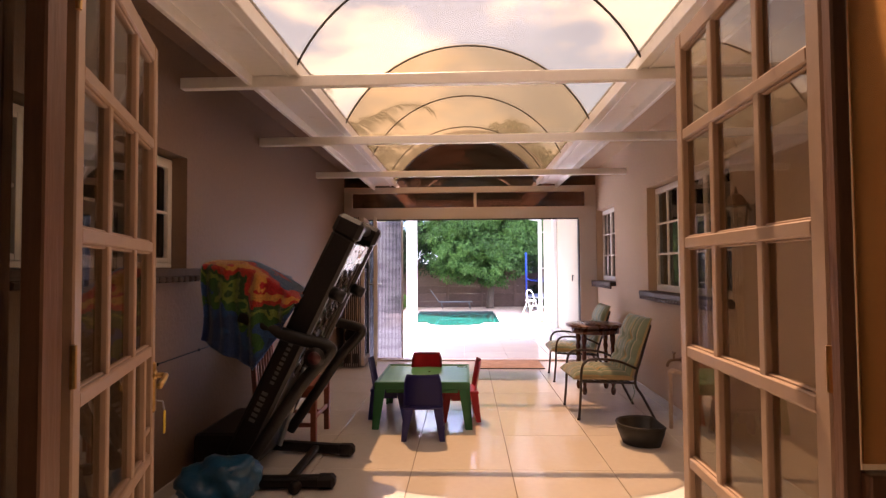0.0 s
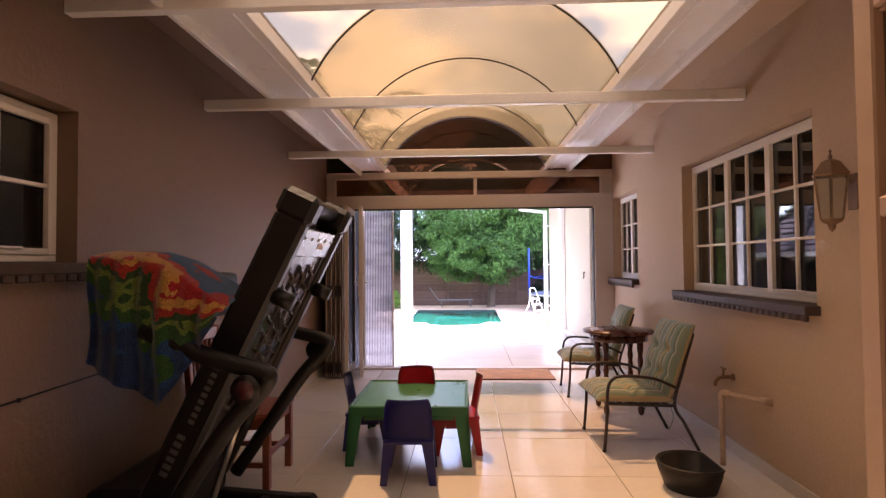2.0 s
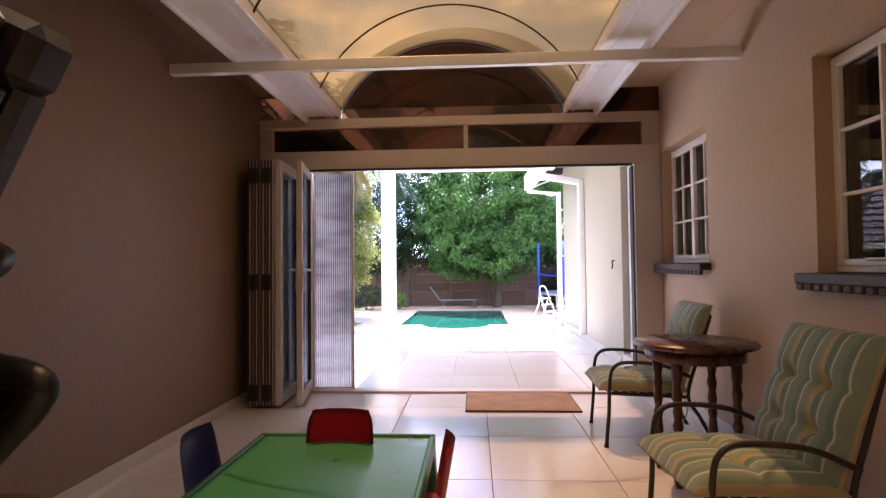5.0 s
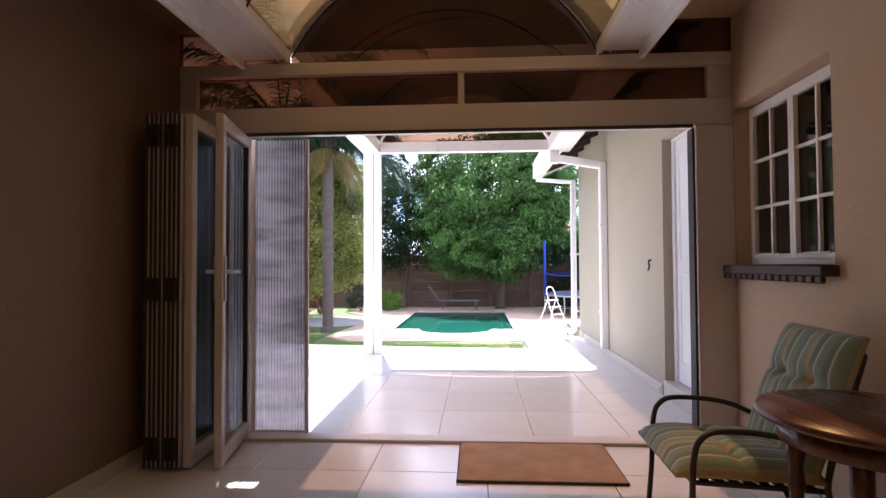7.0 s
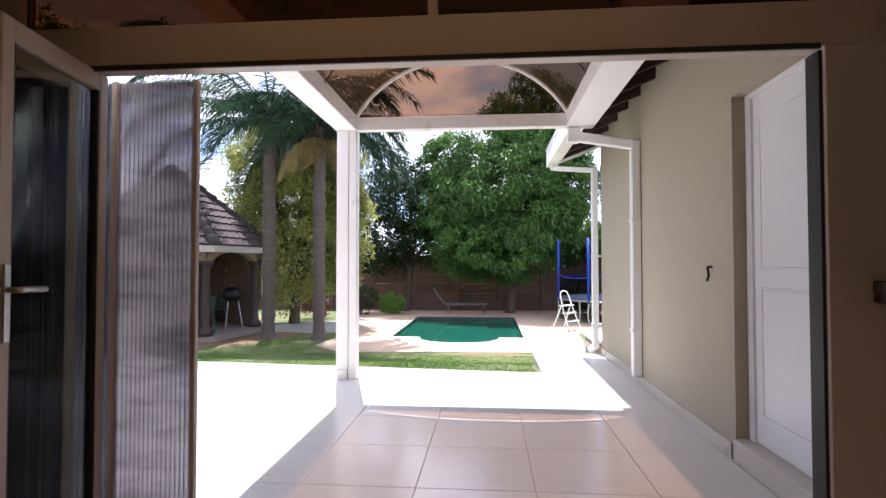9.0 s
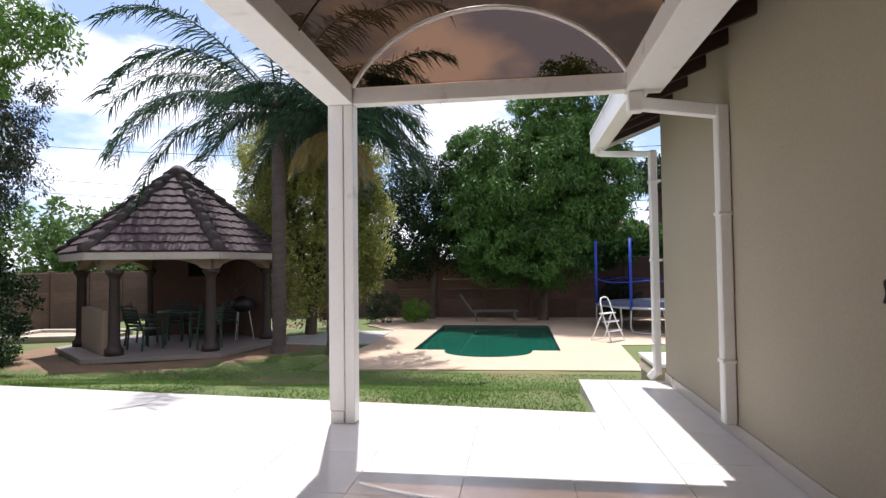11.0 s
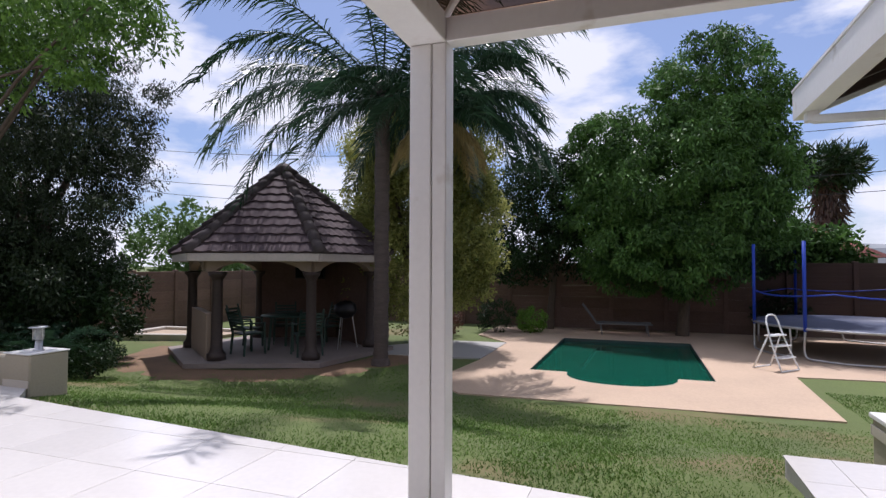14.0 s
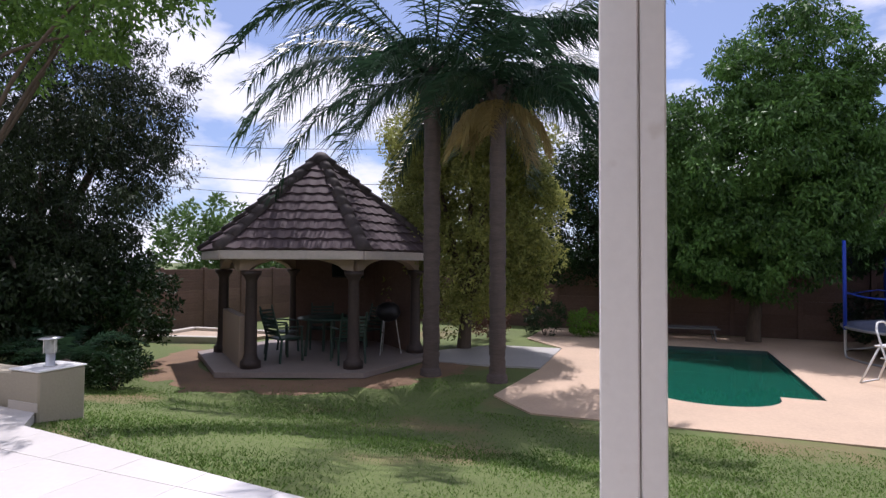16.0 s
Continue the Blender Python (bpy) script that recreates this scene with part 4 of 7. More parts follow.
FLUTE = tinted("fluted_sheet", (0.26, 0.25, 0.28), rough=0.1, haze=0.80, haze_color=(0.26, 0.25, 0.275))
N, L = FLUTE.node_tree.nodes, FLUTE.node_tree.links
tc, wv_, cut = (N.new("ShaderNode" + k) for k in ("TexCoord", "TexWave", "MapRange"))
wv_.bands_direction = "X"
wv_.inputs["Scale"].default_value, wv_.inputs["Distortion"].default_value, wv_.inputs["Detail"].default_value = 16.2, 0.6, 2.0
cut.inputs["To Min"].default_value, cut.inputs["To Max"].default_value = 0.05, 0.95
L.new(tc.outputs["Object"], wv_.inputs["Vector"])
hz, hm, hs, hv = (N.new("ShaderNode" + k) for k in ("TexNoise", "Mapping", "MapRange", "Math"))
hm.inputs["Scale"].default_value = (1.5, 1.0, 6.0)
hz.inputs["Scale"].default_value, hz.inputs["Detail"].default_value = 1.6, 3.0
hs.inputs["From Min"].default_value, hs.inputs["From Max"].default_value = 0.35, 0.65
hs.inputs["To Min"].default_value, hs.inputs["To Max"].default_value = 0.55, 1.25
hv.operation = "MULTIPLY"
L.new(tc.outputs["Object"], hm.inputs["Vector"])
L.new(hm.outputs["Vector"], hz.inputs["Vector"])
L.new(hz.outputs["Fac"], hs.inputs["Value"])
L.new(wv_.outputs["Color"], hv.inputs[0])
L.new(hs.outputs["Result"], hv.inputs[1])
L.new(hv.outputs[0], cut.inputs["Value"])
for n_ in N:
    if n_.bl_idname == "ShaderNodeBsdfTranslucent":
        tone = N.new("ShaderNodeVectorMath")
        tone.operation = "SCALE"
        tone.inputs[0].default_value = (0.43, 0.395, 0.42)
        L.new(cut.outputs["Result"], tone.inputs["Scale"])
        L.new(tone.outputs["Vector"], n_.inputs["Color"])
screen = thing("fluted_screen", "grey fluted translucent sheet beside the doorway", "screen", (-1.085, 9.03, 0.012))
bm = bmesh.new()
cols = []
for k in range(121):
    x = -0.165 + 0.33 * k / 120
    y = 0.009 * math.sin(k / 120 * 2 * math.pi * 17)
    cols.append((bm.verts.new((x, y, 0.01)), bm.verts.new((x, y, 1.87))))
for a, b in zip(cols, cols[1:]):
    bm.faces.new((a[0], b[0], b[1], a[1]))
bmesh.ops.solidify(bm, geom=list(bm.faces), thickness=0.0025)
part("sheet", bm, FLUTE, screen, "", True)
for x0, x1 in ((-0.19, -0.165), (0.165, 0.185)):
    part("edge_strip", box(bmesh.new(), x0, x1, -0.014, 0.014, 0, 1.875, 0.003), ALU, screen, "thin aluminium edge strip")
for z in (1.85,):
    part("batten", box(bmesh.new(), -0.165, 0.165, 0.013, 0.022, z, z + 0.012, 0.002), ALU, screen, "thin aluminium batten")
# sheet section out of the sun: its shade is put into a darker tint
FLUTE_SHADED = tinted("shaded_fluted_sheet", (0.035, 0.035, 0.045), rough=0.1, haze=0.5, haze_color=(0.10, 0.10, 0.115))
bm = bmesh.new()
cols = []
for k in range(81):
    x = -0.455 + 0.262 * k / 80
    y = 0.009 * math.sin(k / 80 * 2 * math.pi * 13)
    cols.append((bm.verts.new((x, y, 0.01)), bm.verts.new((x, y, 1.87))))
for a, b in zip(cols, cols[1:]):
    bm.faces.new((a[0], b[0], b[1], a[1]))
bmesh.ops.solidify(bm, geom=list(bm.faces), thickness=0.0025)
part("dark_sheet", bm, FLUTE_SHADED, screen, "dark fluted sheet with its shade put into the tint", True)
part("foot_rail", box(bmesh.new(), -0.46, 0.185, -0.02, 0.02, -0.006, 0.01, 0.002), ALU, screen)

COIR = mat("coir_mat", (0.36, 0.22, 0.12), 0.95, vary=0.35, grain=140, blotch=7, bump=1.0)
door_mat = thing("door_mat", "brown coir door mat on the tiles", "mat", (0.49, 8.57, 0.003), 0)
bm = box(bmesh.new(), -0.415, 0.415, -0.285, 0.285, 0, 0.014, 0.005)
part("coir_field", bm, COIR, door_mat)
part("edging", tube(bmesh.new(), [(-0.415, -0.285, 0.007), (0.415, -0.285, 0.007), (0.415, 0.285, 0.007), (-0.415, 0.285, 0.007)], 0.007, 6, None, True), RIB_DARK, door_mat, "black bound edge")

# ---- folded treadmill ----
tm = thing("treadmill", "black folding treadmill folded upright on its base", "treadmill", (-1.25, 4.97, 0.0))
DD = Vector((0.63, 0, 1.28)).normalized()
DN = Vector((DD.z, 0, -DD.x))
D0 = Vector((-1.30, 4.975, 0.20))


def deck_pt(s, y, o):
    p = D0 + DD * s + DN * o
    return (p.x, 4.975 + y, p.z)


def deck_box(s0, s1, y0, y1, o0, o1, bevel=0.008):
    bm = box(bmesh.new(), s0, s1, y0, y1, o0, o1, bevel)
    m = Matrix((DD, Vector((0, 1, 0)), DN)).transposed().to_4x4()
    m.translation = D0
    bm.transform(m)
    return bm


wpart("deck", deck_box(0.0, 1.30, -0.27, 0.27, -0.09, -0.02, 0.01), BLACK, tm, "black treadmill deck")
wpart("belt", deck_box(0.02, 1.38, -0.22, 0.22, -0.105, -0.092, 0.004), BLACK, tm, "worn black running belt")
for s in (-1, 1):
    wpart("side_rail", deck_box(-0.05, 1.36, min(s * 0.27, s * 0.345), max(s * 0.27, s * 0.345), -0.11, 0.035, 0.018), CHARCOAL, tm, "long plastic side rail")
    wpart("end_cap", deck_box(1.34, 1.47, min(s * 0.235, s * 0.35), max(s * 0.235, s * 0.35), -0.12, 0.045, 0.025), CHARCOAL, tm, "moulded end cap")
    wpart("foot_bumper", tube(bmesh.new(), [deck_pt(1.03, s * 0.30, 0.03), deck_pt(1.03, s * 0.30, 0.115)], 0.038, 14, 0.034), BLACK, tm, "round rubber bumper", True)
wpart("rear_roller", tube(bmesh.new(), [deck_pt(1.42, -0.235, -0.05), deck_pt(1.42, 0.235, -0.05)], 0.04, 14), BLACK, tm, "rear belt roller", True)
PLATE = mat("embossed_plate", (0.034, 0.030, 0.034), 0.27, vary=0.18, grain=30, blotch=5, bump=0.05)
wpart("under_plate", deck_box(0.50, 1.33, -0.262, 0.262, -0.02, 0.004, 0.004), PLATE, tm, "dark pressed plate under the deck")
wpart("plate_frame", join(deck_box(1.20, 1.335, -0.262, 0.262, 0.003, 0.02, 0.006), deck_box(0.50, 1.2, -0.262, -0.225, 0.003, 0.014, 0.004), deck_box(0.50, 1.2, 0.225, 0.262, 0.003, 0.014, 0.004)), PLATE, tm, "raised rim of the plate")
for i in range(5):
    for j in range(3):
        s, y = 1.08 - i * 0.145, -0.15 + j * 0.15
        pts = [(s + 0.066, y - 0.062), (s + 0.014, y + 0.062), (s - 0.066, y + 0.062), (s - 0.014, y - 0.062)]
        wpart("embossed_diamond", tube(bmesh.new(), [deck_pt(a, b, 0.006) for a, b in pts], 0.0115, 6, None, True), PLATE, tm, "", True)
for k in range(5):
    wpart("bolt", tube(bmesh.new(), [deck_pt(1.29, -0.22 + 0.11 * k, 0.018), deck_pt(1.29, -0.22 + 0.11 * k, 0.025)], 0.008, 8), STEEL, tm, "small steel bolt", True)
LABELS = mat("warning_label", (0.62, 0.50, 0.42), 0.5)
wpart("label_sticker", deck_box(1.245, 1.275, 0.02, 0.11, 0.0205, 0.022, 0), LABELS, tm, "small pale warning sticker")
WHITEPRINT = mat("white_print", (0.13, 0.13, 0.13), 0.5)
wpart("side_lettering", join(*[deck_box(0.18 + 0.033 * k, 0.200 + 0.033 * k, -0.3475, -0.346, -0.065, -0.03, 0) for k in range(6)]), WHITEPRINT, tm, "pale bars of unreadable lettering")
wpart("side_lettering", join(*[deck_box(0.42 + 0.03 * k, 0.438 + 0.03 * k, -0.3475, -0.346, -0.05, -0.025, 0) for k in range(9)]), WHITEPRINT, tm, "pale bars of unreadable lettering")
for y in (4.52, 5.43):
    s = -1 if y < 5 else 1
    bm = tube(bmesh.new(), curve_pts([(-1.30, y, 0.10), (-1.14, y, 0.33), (-0.94, y, 0.62), (-0.80, y, 0.775), (-0.81, y, 0.825), (-1.0, y, 0.875), (-1.28, y, 0.985)], 6), 0.036, 12)
    wpart("upright", bm, BLACK, tm, "bent black handrail tube", True)
    RED = mat("red_decal", (0.05, 0.006, 0.008), 0.4)
    wpart("joint_disc", tube(bmesh.new(), [(-0.86, y + s * 0.01, 0.765), (-0.86, y + s * 0.05, 0.765)], 0.055, 18), BLACK, tm, "round joint cover", True)
    wpart("joint_decal", tube(bmesh.new(), [(-0.86, y + s * 0.05, 0.765), (-0.86, y + s * 0.053, 0.765)], 0.036, 18), RED, tm, "dark red round decal", True)
    wpart("base_rail", slab((-1.62, 4.62 if y < 5 else 5.33, 0.045), (-0.86, 4.66 if y < 5 else 5.20, 0.045), 0.07, 0.06, 0.012), BLACK, tm, "flat steel base rail")
    wpart("base_cap", slab((-0.90, 4.66 if y < 5 else 5.20, 0.045), (-0.79, 4.665 if y < 5 else 5.19, 0.045), 0.085, 0.075, 0.02), CHARCOAL, tm, "moulded foot")
wpart("motor_cover", box(bmesh.new(), -1.62, -1.28, 4.66, 5.29, 0.08, 0.30, 0.04, 2), BLACK, tm, "rounded motor cover")
wpart("console", box(bmesh.new(), -1.44, -1.24, 4.62, 5.33, 0.98, 1.20, 0.035, 2), BLACK, tm, "black console")
wpart("gas_strut", tube(bmesh.new(), [(-1.22, 4.98, 0.14), (-1.06, 4.98, 0.62)], 0.016, 8), STEEL, tm, "thin gas strut", True)
wpart("wheel", tube(bmesh.new(), [(-1.0, 4.57, 0.035), (-1.0, 4.61, 0.035)], 0.034, 16), BLACK, tm, "transport wheel", True)
wpart("cross_bar", slab((-1.05, 4.66, 0.05), (-1.05, 5.24, 0.05), 0.05, 0.04, 0.008), BLACK, tm)

# towel over the console
TOWEL = mat("printed_towel", (1, 1, 1), 0.95, vary=0.12, grain=150, blotch=6, bump=0.8, sheen=0.5)
N, L = TOWEL.node_tree.nodes, TOWEL.node_tree.links
tc, sp, nz, ml, rp, mx = (N.new("ShaderNode" + k) for k in ("TexCoord", "SeparateXYZ", "TexNoise", "Math", "ValToRGB", "MixRGB"))
nz.inputs["Scale"].default_value, nz.inputs["Detail"].default_value = 7.5, 3.5
L.new(tc.outputs["UV"], sp.inputs[0])
L.new(tc.outputs["Object"], nz.inputs["Vector"])
ml.operation = "MULTIPLY_ADD"
ml.inputs[1].default_value = 0.85
L.new(nz.outputs["Fac"], ml.inputs[0])
slant = N.new("ShaderNodeMath")
slant.operation = "MULTIPLY_ADD"
slant.inputs[1].default_value = 0.30
L.new(sp.outputs["X"], slant.inputs[0])
L.new(sp.outputs["Y"], slant.inputs[2])
less = N.new("ShaderNodeMath")
less.operation = "SUBTRACT"
less.inputs[1].default_value = 0.27
L.new(slant.outputs[0], less.inputs[0])
L.new(less.outputs[0], ml.inputs[2])
els = rp.color_ramp.elements
while len(els) < 9:
    els.new(0.5)
for e, (p, c) in zip(els, ((0.0, (0.012, 0.045, 0.17)), (0.47, (0.015, 0.08, 0.24)), (0.55, (0.03, 0.13, 0.025)), (0.64, (0.22, 0.33, 0.05)), (0.71, (0.03, 0.10, 0.025)), (0.78, (0.60, 0.05, 0.03)), (0.88, (0.80, 0.42, 0.08)), (0.99, (0.60, 0.025, 0.03)), (1.10, (0.04, 0.16, 0.36)))):
    e.position, e.color = min(p / 1.3, 1), (*c, 1)
dv = N.new("ShaderNodeMath")
dv.operation = "DIVIDE"
dv.inputs[1].default_value = 1.3
L.new(ml.outputs[0], dv.inputs[0])
L.new(dv.outputs[0], rp.inputs["Fac"])
rp.color_ramp.interpolation = "CONSTANT"
vor, vr, line = (N.new("ShaderNode" + k) for k in ("TexVoronoi", "MapRange", "MixRGB"))
vor.feature = "DISTANCE_TO_EDGE"
vor.inputs["Scale"].default_value = 17.0
vr.inputs["From Max"].default_value, vr.inputs["To Min"].default_value = 0.10, 0.62
line.blend_type = "MULTIPLY"
line.inputs["Fac"].default_value = 1
L.new(nz.outputs["Color"], vor.inputs["Vector"])
L.new(vor.outputs["Distance"], vr.inputs["Value"])
L.new(rp.outputs["Color"], line.inputs["Color1"])
L.new(vr.outputs["Result"], line.inputs["Color2"])
old = N["Principled BSDF"].inputs["Base Color"].links[0].from_socket
mx.blend_type = "MULTIPLY"
mx.inputs["Fac"].default_value = 1
L.new(old, mx.inputs["Color1"])
L.new(line.outputs["Color"], mx.inputs["Color2"])
L.new(mx.outputs["Color"], N["Principled BSDF"].inputs["Base Color"])
bm = bmesh.new()
uv = bm.loops.layers.uv.new("UVMap")
NU, NV = 40, 36
grid = []
for i in range(NU + 1):
    u = i / NU
    x = -1.49 + 0.53 * u
    topz = 1.30 - 0.02 * u - 0.33 * max(0.0, u - 0.38) ** 1.25
    low = 0.86 - 0.16 * min(1.0, u / 0.55) + 0.34 * max(0.0, (u - 0.55) / 0.45)
    row = []
    for j in range(NV + 1):
        v = j / NV
        fold = 0.022 * math.sin(u * 17 + 1.0) * (1 - v) + 0.01 * math.sin(u * 41)
        if v < 0.62:
            k = v / 0.62
            z, y = low + (topz - 0.03 - low) * k, 4.475 + 0.03 * k + fold
        else:
            k = (v - 0.62) / 0.38
            z, y = topz - 0.03 + 0.03 * math.sin(min(1, k * 2) * math.pi / 2) - 0.05 * max(0, k - 0.5), 4.505 + 0.42 * k + fold * 0.4
        row.append((bm.verts.new((x + 0.012 * math.sin(v * 9 + u * 3), y, z)), (u, v)))
    grid.append(row)
for i in range(NU):
    for j in range(NV):
        q = (grid[i][j], grid[i + 1][j], grid[i + 1][j + 1], grid[i][j + 1])
        f = bm.faces.new([a[0] for a in q])
        for lp, a in zip(f.loops, q):
            lp[uv].uv = a[1]
bmesh.ops.solidify(bm, geom=list(bm.faces), thickness=0.008)
towel = tagged(part("towel", bm, TOWEL, None, "", True), "colourful printed beach towel draped over the treadmill console", "towel")

# crumpled blue bag at the treadmill's foot
BAG = mat("blue_plastic_bag", (0.008, 0.07, 0.16), 0.3, vary=0.3, grain=20, blotch=6, bump=0.6)
bm = bmesh.new()
bmesh.ops.create_icosphere(bm, subdivisions=4, radius=1.0)
for v in bm.verts:
    n1 = noise.noise(v.co * 1.7) * 0.30 + abs(noise.noise(v.co * 4.5)) * 0.22
    v.co = Vector((v.co.x * 0.20, v.co.y * 0.18, max(-0.12, v.co.z * 0.13))) * (1 + n1)
    v.co.z += 0.125
lowest = min(v.co.z for v in bm.verts)
bm.transform(Matrix.Translation((-1.30, 4.36, -lowest + 0.003)))
tagged(part("plastic_bag", bm, BAG, None, "", True), "crumpled blue plastic bag on the floor tiles", "bag")

# ---- wooden chair ----
REDWOOD = mat("red_brown_wood", (0.22, 0.065, 0.035), 0.4, vary=0.25, grain=20, blotch=4, stretch=(1, 6, 6), bump=0.08)
wc = thing("wooden_chair", "red-brown wooden chair with a slatted back by the wall", "chair", (-1.33, 5.62, 0.0))
part("seat", box(bmesh.new(), -0.21, 0.23, -0.21, 0.21, 0.385, 0.415, 0.008), REDWOOD, wc)
for x in (-0.19, 0.20):
    for y in (-0.185, 0.185):
        if x > 0:
            part("leg", box(bmesh.new(), x - 0.02, x + 0.02, y - 0.02, y + 0.02, 0, 0.385, 0.004), REDWOOD, wc)
        else:
            part("leg", slab((x, y, 0), (x - 0.07, y, 0.86), 0.036, 0.036, 0.004), REDWOOD, wc)
for y in (-0.185, 0.185):
    part("stretcher", box(bmesh.new(), -0.19, 0.19, y - 0.009, y + 0.009, 0.12, 0.15, 0.003), REDWOOD, wc)
    part("apron", box(bmesh.new(), -0.17, 0.18, y - 0.012, y + 0.012, 0.33, 0.385, 0.003), REDWOOD, wc)
part("stretcher", box(bmesh.new(), 0.19, 0.21, -0.165, 0.165, 0.17, 0.20, 0.003), REDWOOD, wc)
part("apron", box(bmesh.new(), 0.19, 0.212, -0.165, 0.165, 0.33, 0.385, 0.003), REDWOOD, wc)
part("top_rail", slab((-0.257, -0.2, 0.83), (-0.257, 0.2, 0.83), 0.022, 0.07, 0.006), REDWOOD, wc)
for k in range(6):
    y = -0.14 + 0.056 * k
    part("slat", slab((-0.218, y, 0.41), (-0.253, y, 0.80), 0.024, 0.012, 0.003), REDWOOD, wc)

# ---- children's table and chairs ----
KG = mat("green_plastic", (0.025, 0.15, 0.055), 0.4, vary=0.08, grain=60, blotch=4, bump=0.05)
KGT = mat("green_plastic_top", (0.04, 0.19, 0.08), 0.3, vary=0.12, grain=40, blotch=5, bump=0.04)
KB = mat("blue_plastic", (0.02, 0.02, 0.16), 0.36, vary=0.08, grain=60, blotch=4, bump=0.05)
KR = mat("red_plastic", (0.42, 0.012, 0.02), 0.36, vary=0.08, grain=60, blotch=4, bump=0.05)
kt = thing("children_table", "green plastic children's table with a raised rim", "table", (-0.39, 6.20, 0.0))
part("tabletop", box(bmesh.new(), -0.36, 0.36, -0.385, 0.385, 0.325, 0.352, 0.008, 2), KGT, kt)
bm = bmesh.new()
for b in ((-0.37, 0.37, -0.395, -0.372), (-0.37, 0.37, 0.372, 0.395), (-0.37, -0.347, -0.372, 0.372), (0.347, 0.37, -0.372, 0.372)):
    box(bm, *b, 0.30, 0.362, 0.006)
part("rim", bm, KG, kt)
for sx in (-1, 1):
    for sy in (-1, 1):
        bm = bmesh.new()
        for wx, wy in ((0.085, 0.022), (0.022, 0.085)):
            x1, y1 = sx * 0.368, sy * 0.393
            top = [(x1, y1), (x1 - sx * wx, y1), (x1 - sx * wx, y1 - sy * wy), (x1, y1 - sy * wy)]
            o = 0.02
            k = 0.62
            bot = [(x1 + sx * o, y1 + sy * o), (x1 + sx * o - sx * wx * k, y1 + sy * o), (x1 + sx * o - sx * wx * k, y1 + sy * o - sy * wy * k), (x1 + sx * o, y1 + sy * o - sy * wy * k)]
            hi = [bm.verts.new((a, b, 0.325)) for a, b in top]
            lo = [bm.verts.new((a, b, 0.0)) for a, b in bot]
            bm.faces.new(hi)
            bm.faces.new(lo[::-1])
            for i in range(4):
                bm.faces.new((hi[i], hi[(i + 1) % 4], lo[(i + 1) % 4], lo[i]))
        part("leg", bm, KG, kt)
for sx in (-1, 1):
    part("apron", box(bmesh.new(), sx * 0.352 - 0.008, sx * 0.352 + 0.008, -0.30, 0.30, 0.275, 0.325, 0.004), KG, kt)
    part("apron", box(bmesh.new(), -0.28, 0.28, sx * 0.376 - 0.008, sx * 0.376 + 0.008, 0.275, 0.325, 0.004), KG, kt)


def kid_chair(material, colour, at, rz):
    """A moulded small chair that faces its own +y."""
    ob = thing("children_chair", colour + " moulded plastic children's chair at the green table", "chair", at, rz, "children's chairs round the table")
    bm = bmesh.new()
    n = 12
    rows = []
    for j in range(9):
        z = 0.235 + 0.245 * j / 8
        row = []
        for i in range(n + 1):
            u = -1 + 2 * i / n
            w = 0.145 * (1 - 0.10 * j / 8) * (1 - 0.12 * max(0, (j - 6) / 2) ** 2)
            row.append(bm.verts.new((u * w, -0.135 - 0.045 * j / 8 + 0.03 * u * u, z)))
        rows.append(row)
    for a, b in zip(rows, rows[1:]):
        for i in range(n):
            bm.faces.new((a[i], a[i + 1], b[i + 1], b[i]))
    bmesh.ops.solidify(bm, geom=list(bm.faces), thickness=0.014)
    part("backrest", bm, material, ob, "", True)
    part("seat", box(bmesh.new(), -0.142, 0.142, -0.145, 0.14, 0.222, 0.246, 0.010, 2), material, ob)
    for sx in (-1, 1):
        for sy in (-1, 1):
            x1, y1 = sx * 0.14, sy * 0.138
            bm = bmesh.new()
            hi = [bm.verts.new((a, b, 0.23)) for a, b in ((x1, y1), (x1 - sx * 0.065, y1), (x1 - sx * 0.055, y1 - sy * 0.055), (x1, y1 - sy * 0.065))]
            lo = [bm.verts.new((a, b, 0.0)) for a, b in ((x1 + sx * 0.018, y1 + sy * 0.022), (x1 - sx * 0.02, y1 + sy * 0.022), (x1 - sx * 0.018, y1 - sy * 0.012), (x1 + sx * 0.018, y1 - sy * 0.016))]
            bm.faces.new(hi)
            bm.faces.new(lo[::-1])
            for i in range(4):
                bm.faces.new((hi[i], hi[(i + 1) % 4], lo[(i + 1) % 4], lo[i]))
            part("leg", bm, material, ob)
    for sx in (-1, 1):
        part("side_web", box(bmesh.new(), sx * 0.136 - 0.006, sx * 0.136 + 0.006, -0.08, 0.08, 0.17, 0.225, 0.004), material, ob)
    return ob


kid_chair(KB, "dark blue", (-0.365, 5.66, 0), 2)
kid_chair(KB, "dark blue", (-0.70, 6.22, 0), -88)
kid_chair(KR, "red", (-0.40, 6.36, 0), 180)
kid_chair(KR, "red", (-0.10, 6.14, 0), 94)

# ---- garden armchairs and round table ----
CLOTH = stripes("striped_cushion", [(0.0, (0.17, 0.23, 0.17)), (0.22, (0.42, 0.40, 0.31)), (0.28, (0.10, 0.17, 0.13)), (0.46, (0.36, 0.29, 0.15)), (0.60, (0.19, 0.25, 0.19)), (0.80, (0.46, 0.43, 0.34)), (0.85, (0.12, 0.19, 0.15))], 0.19)


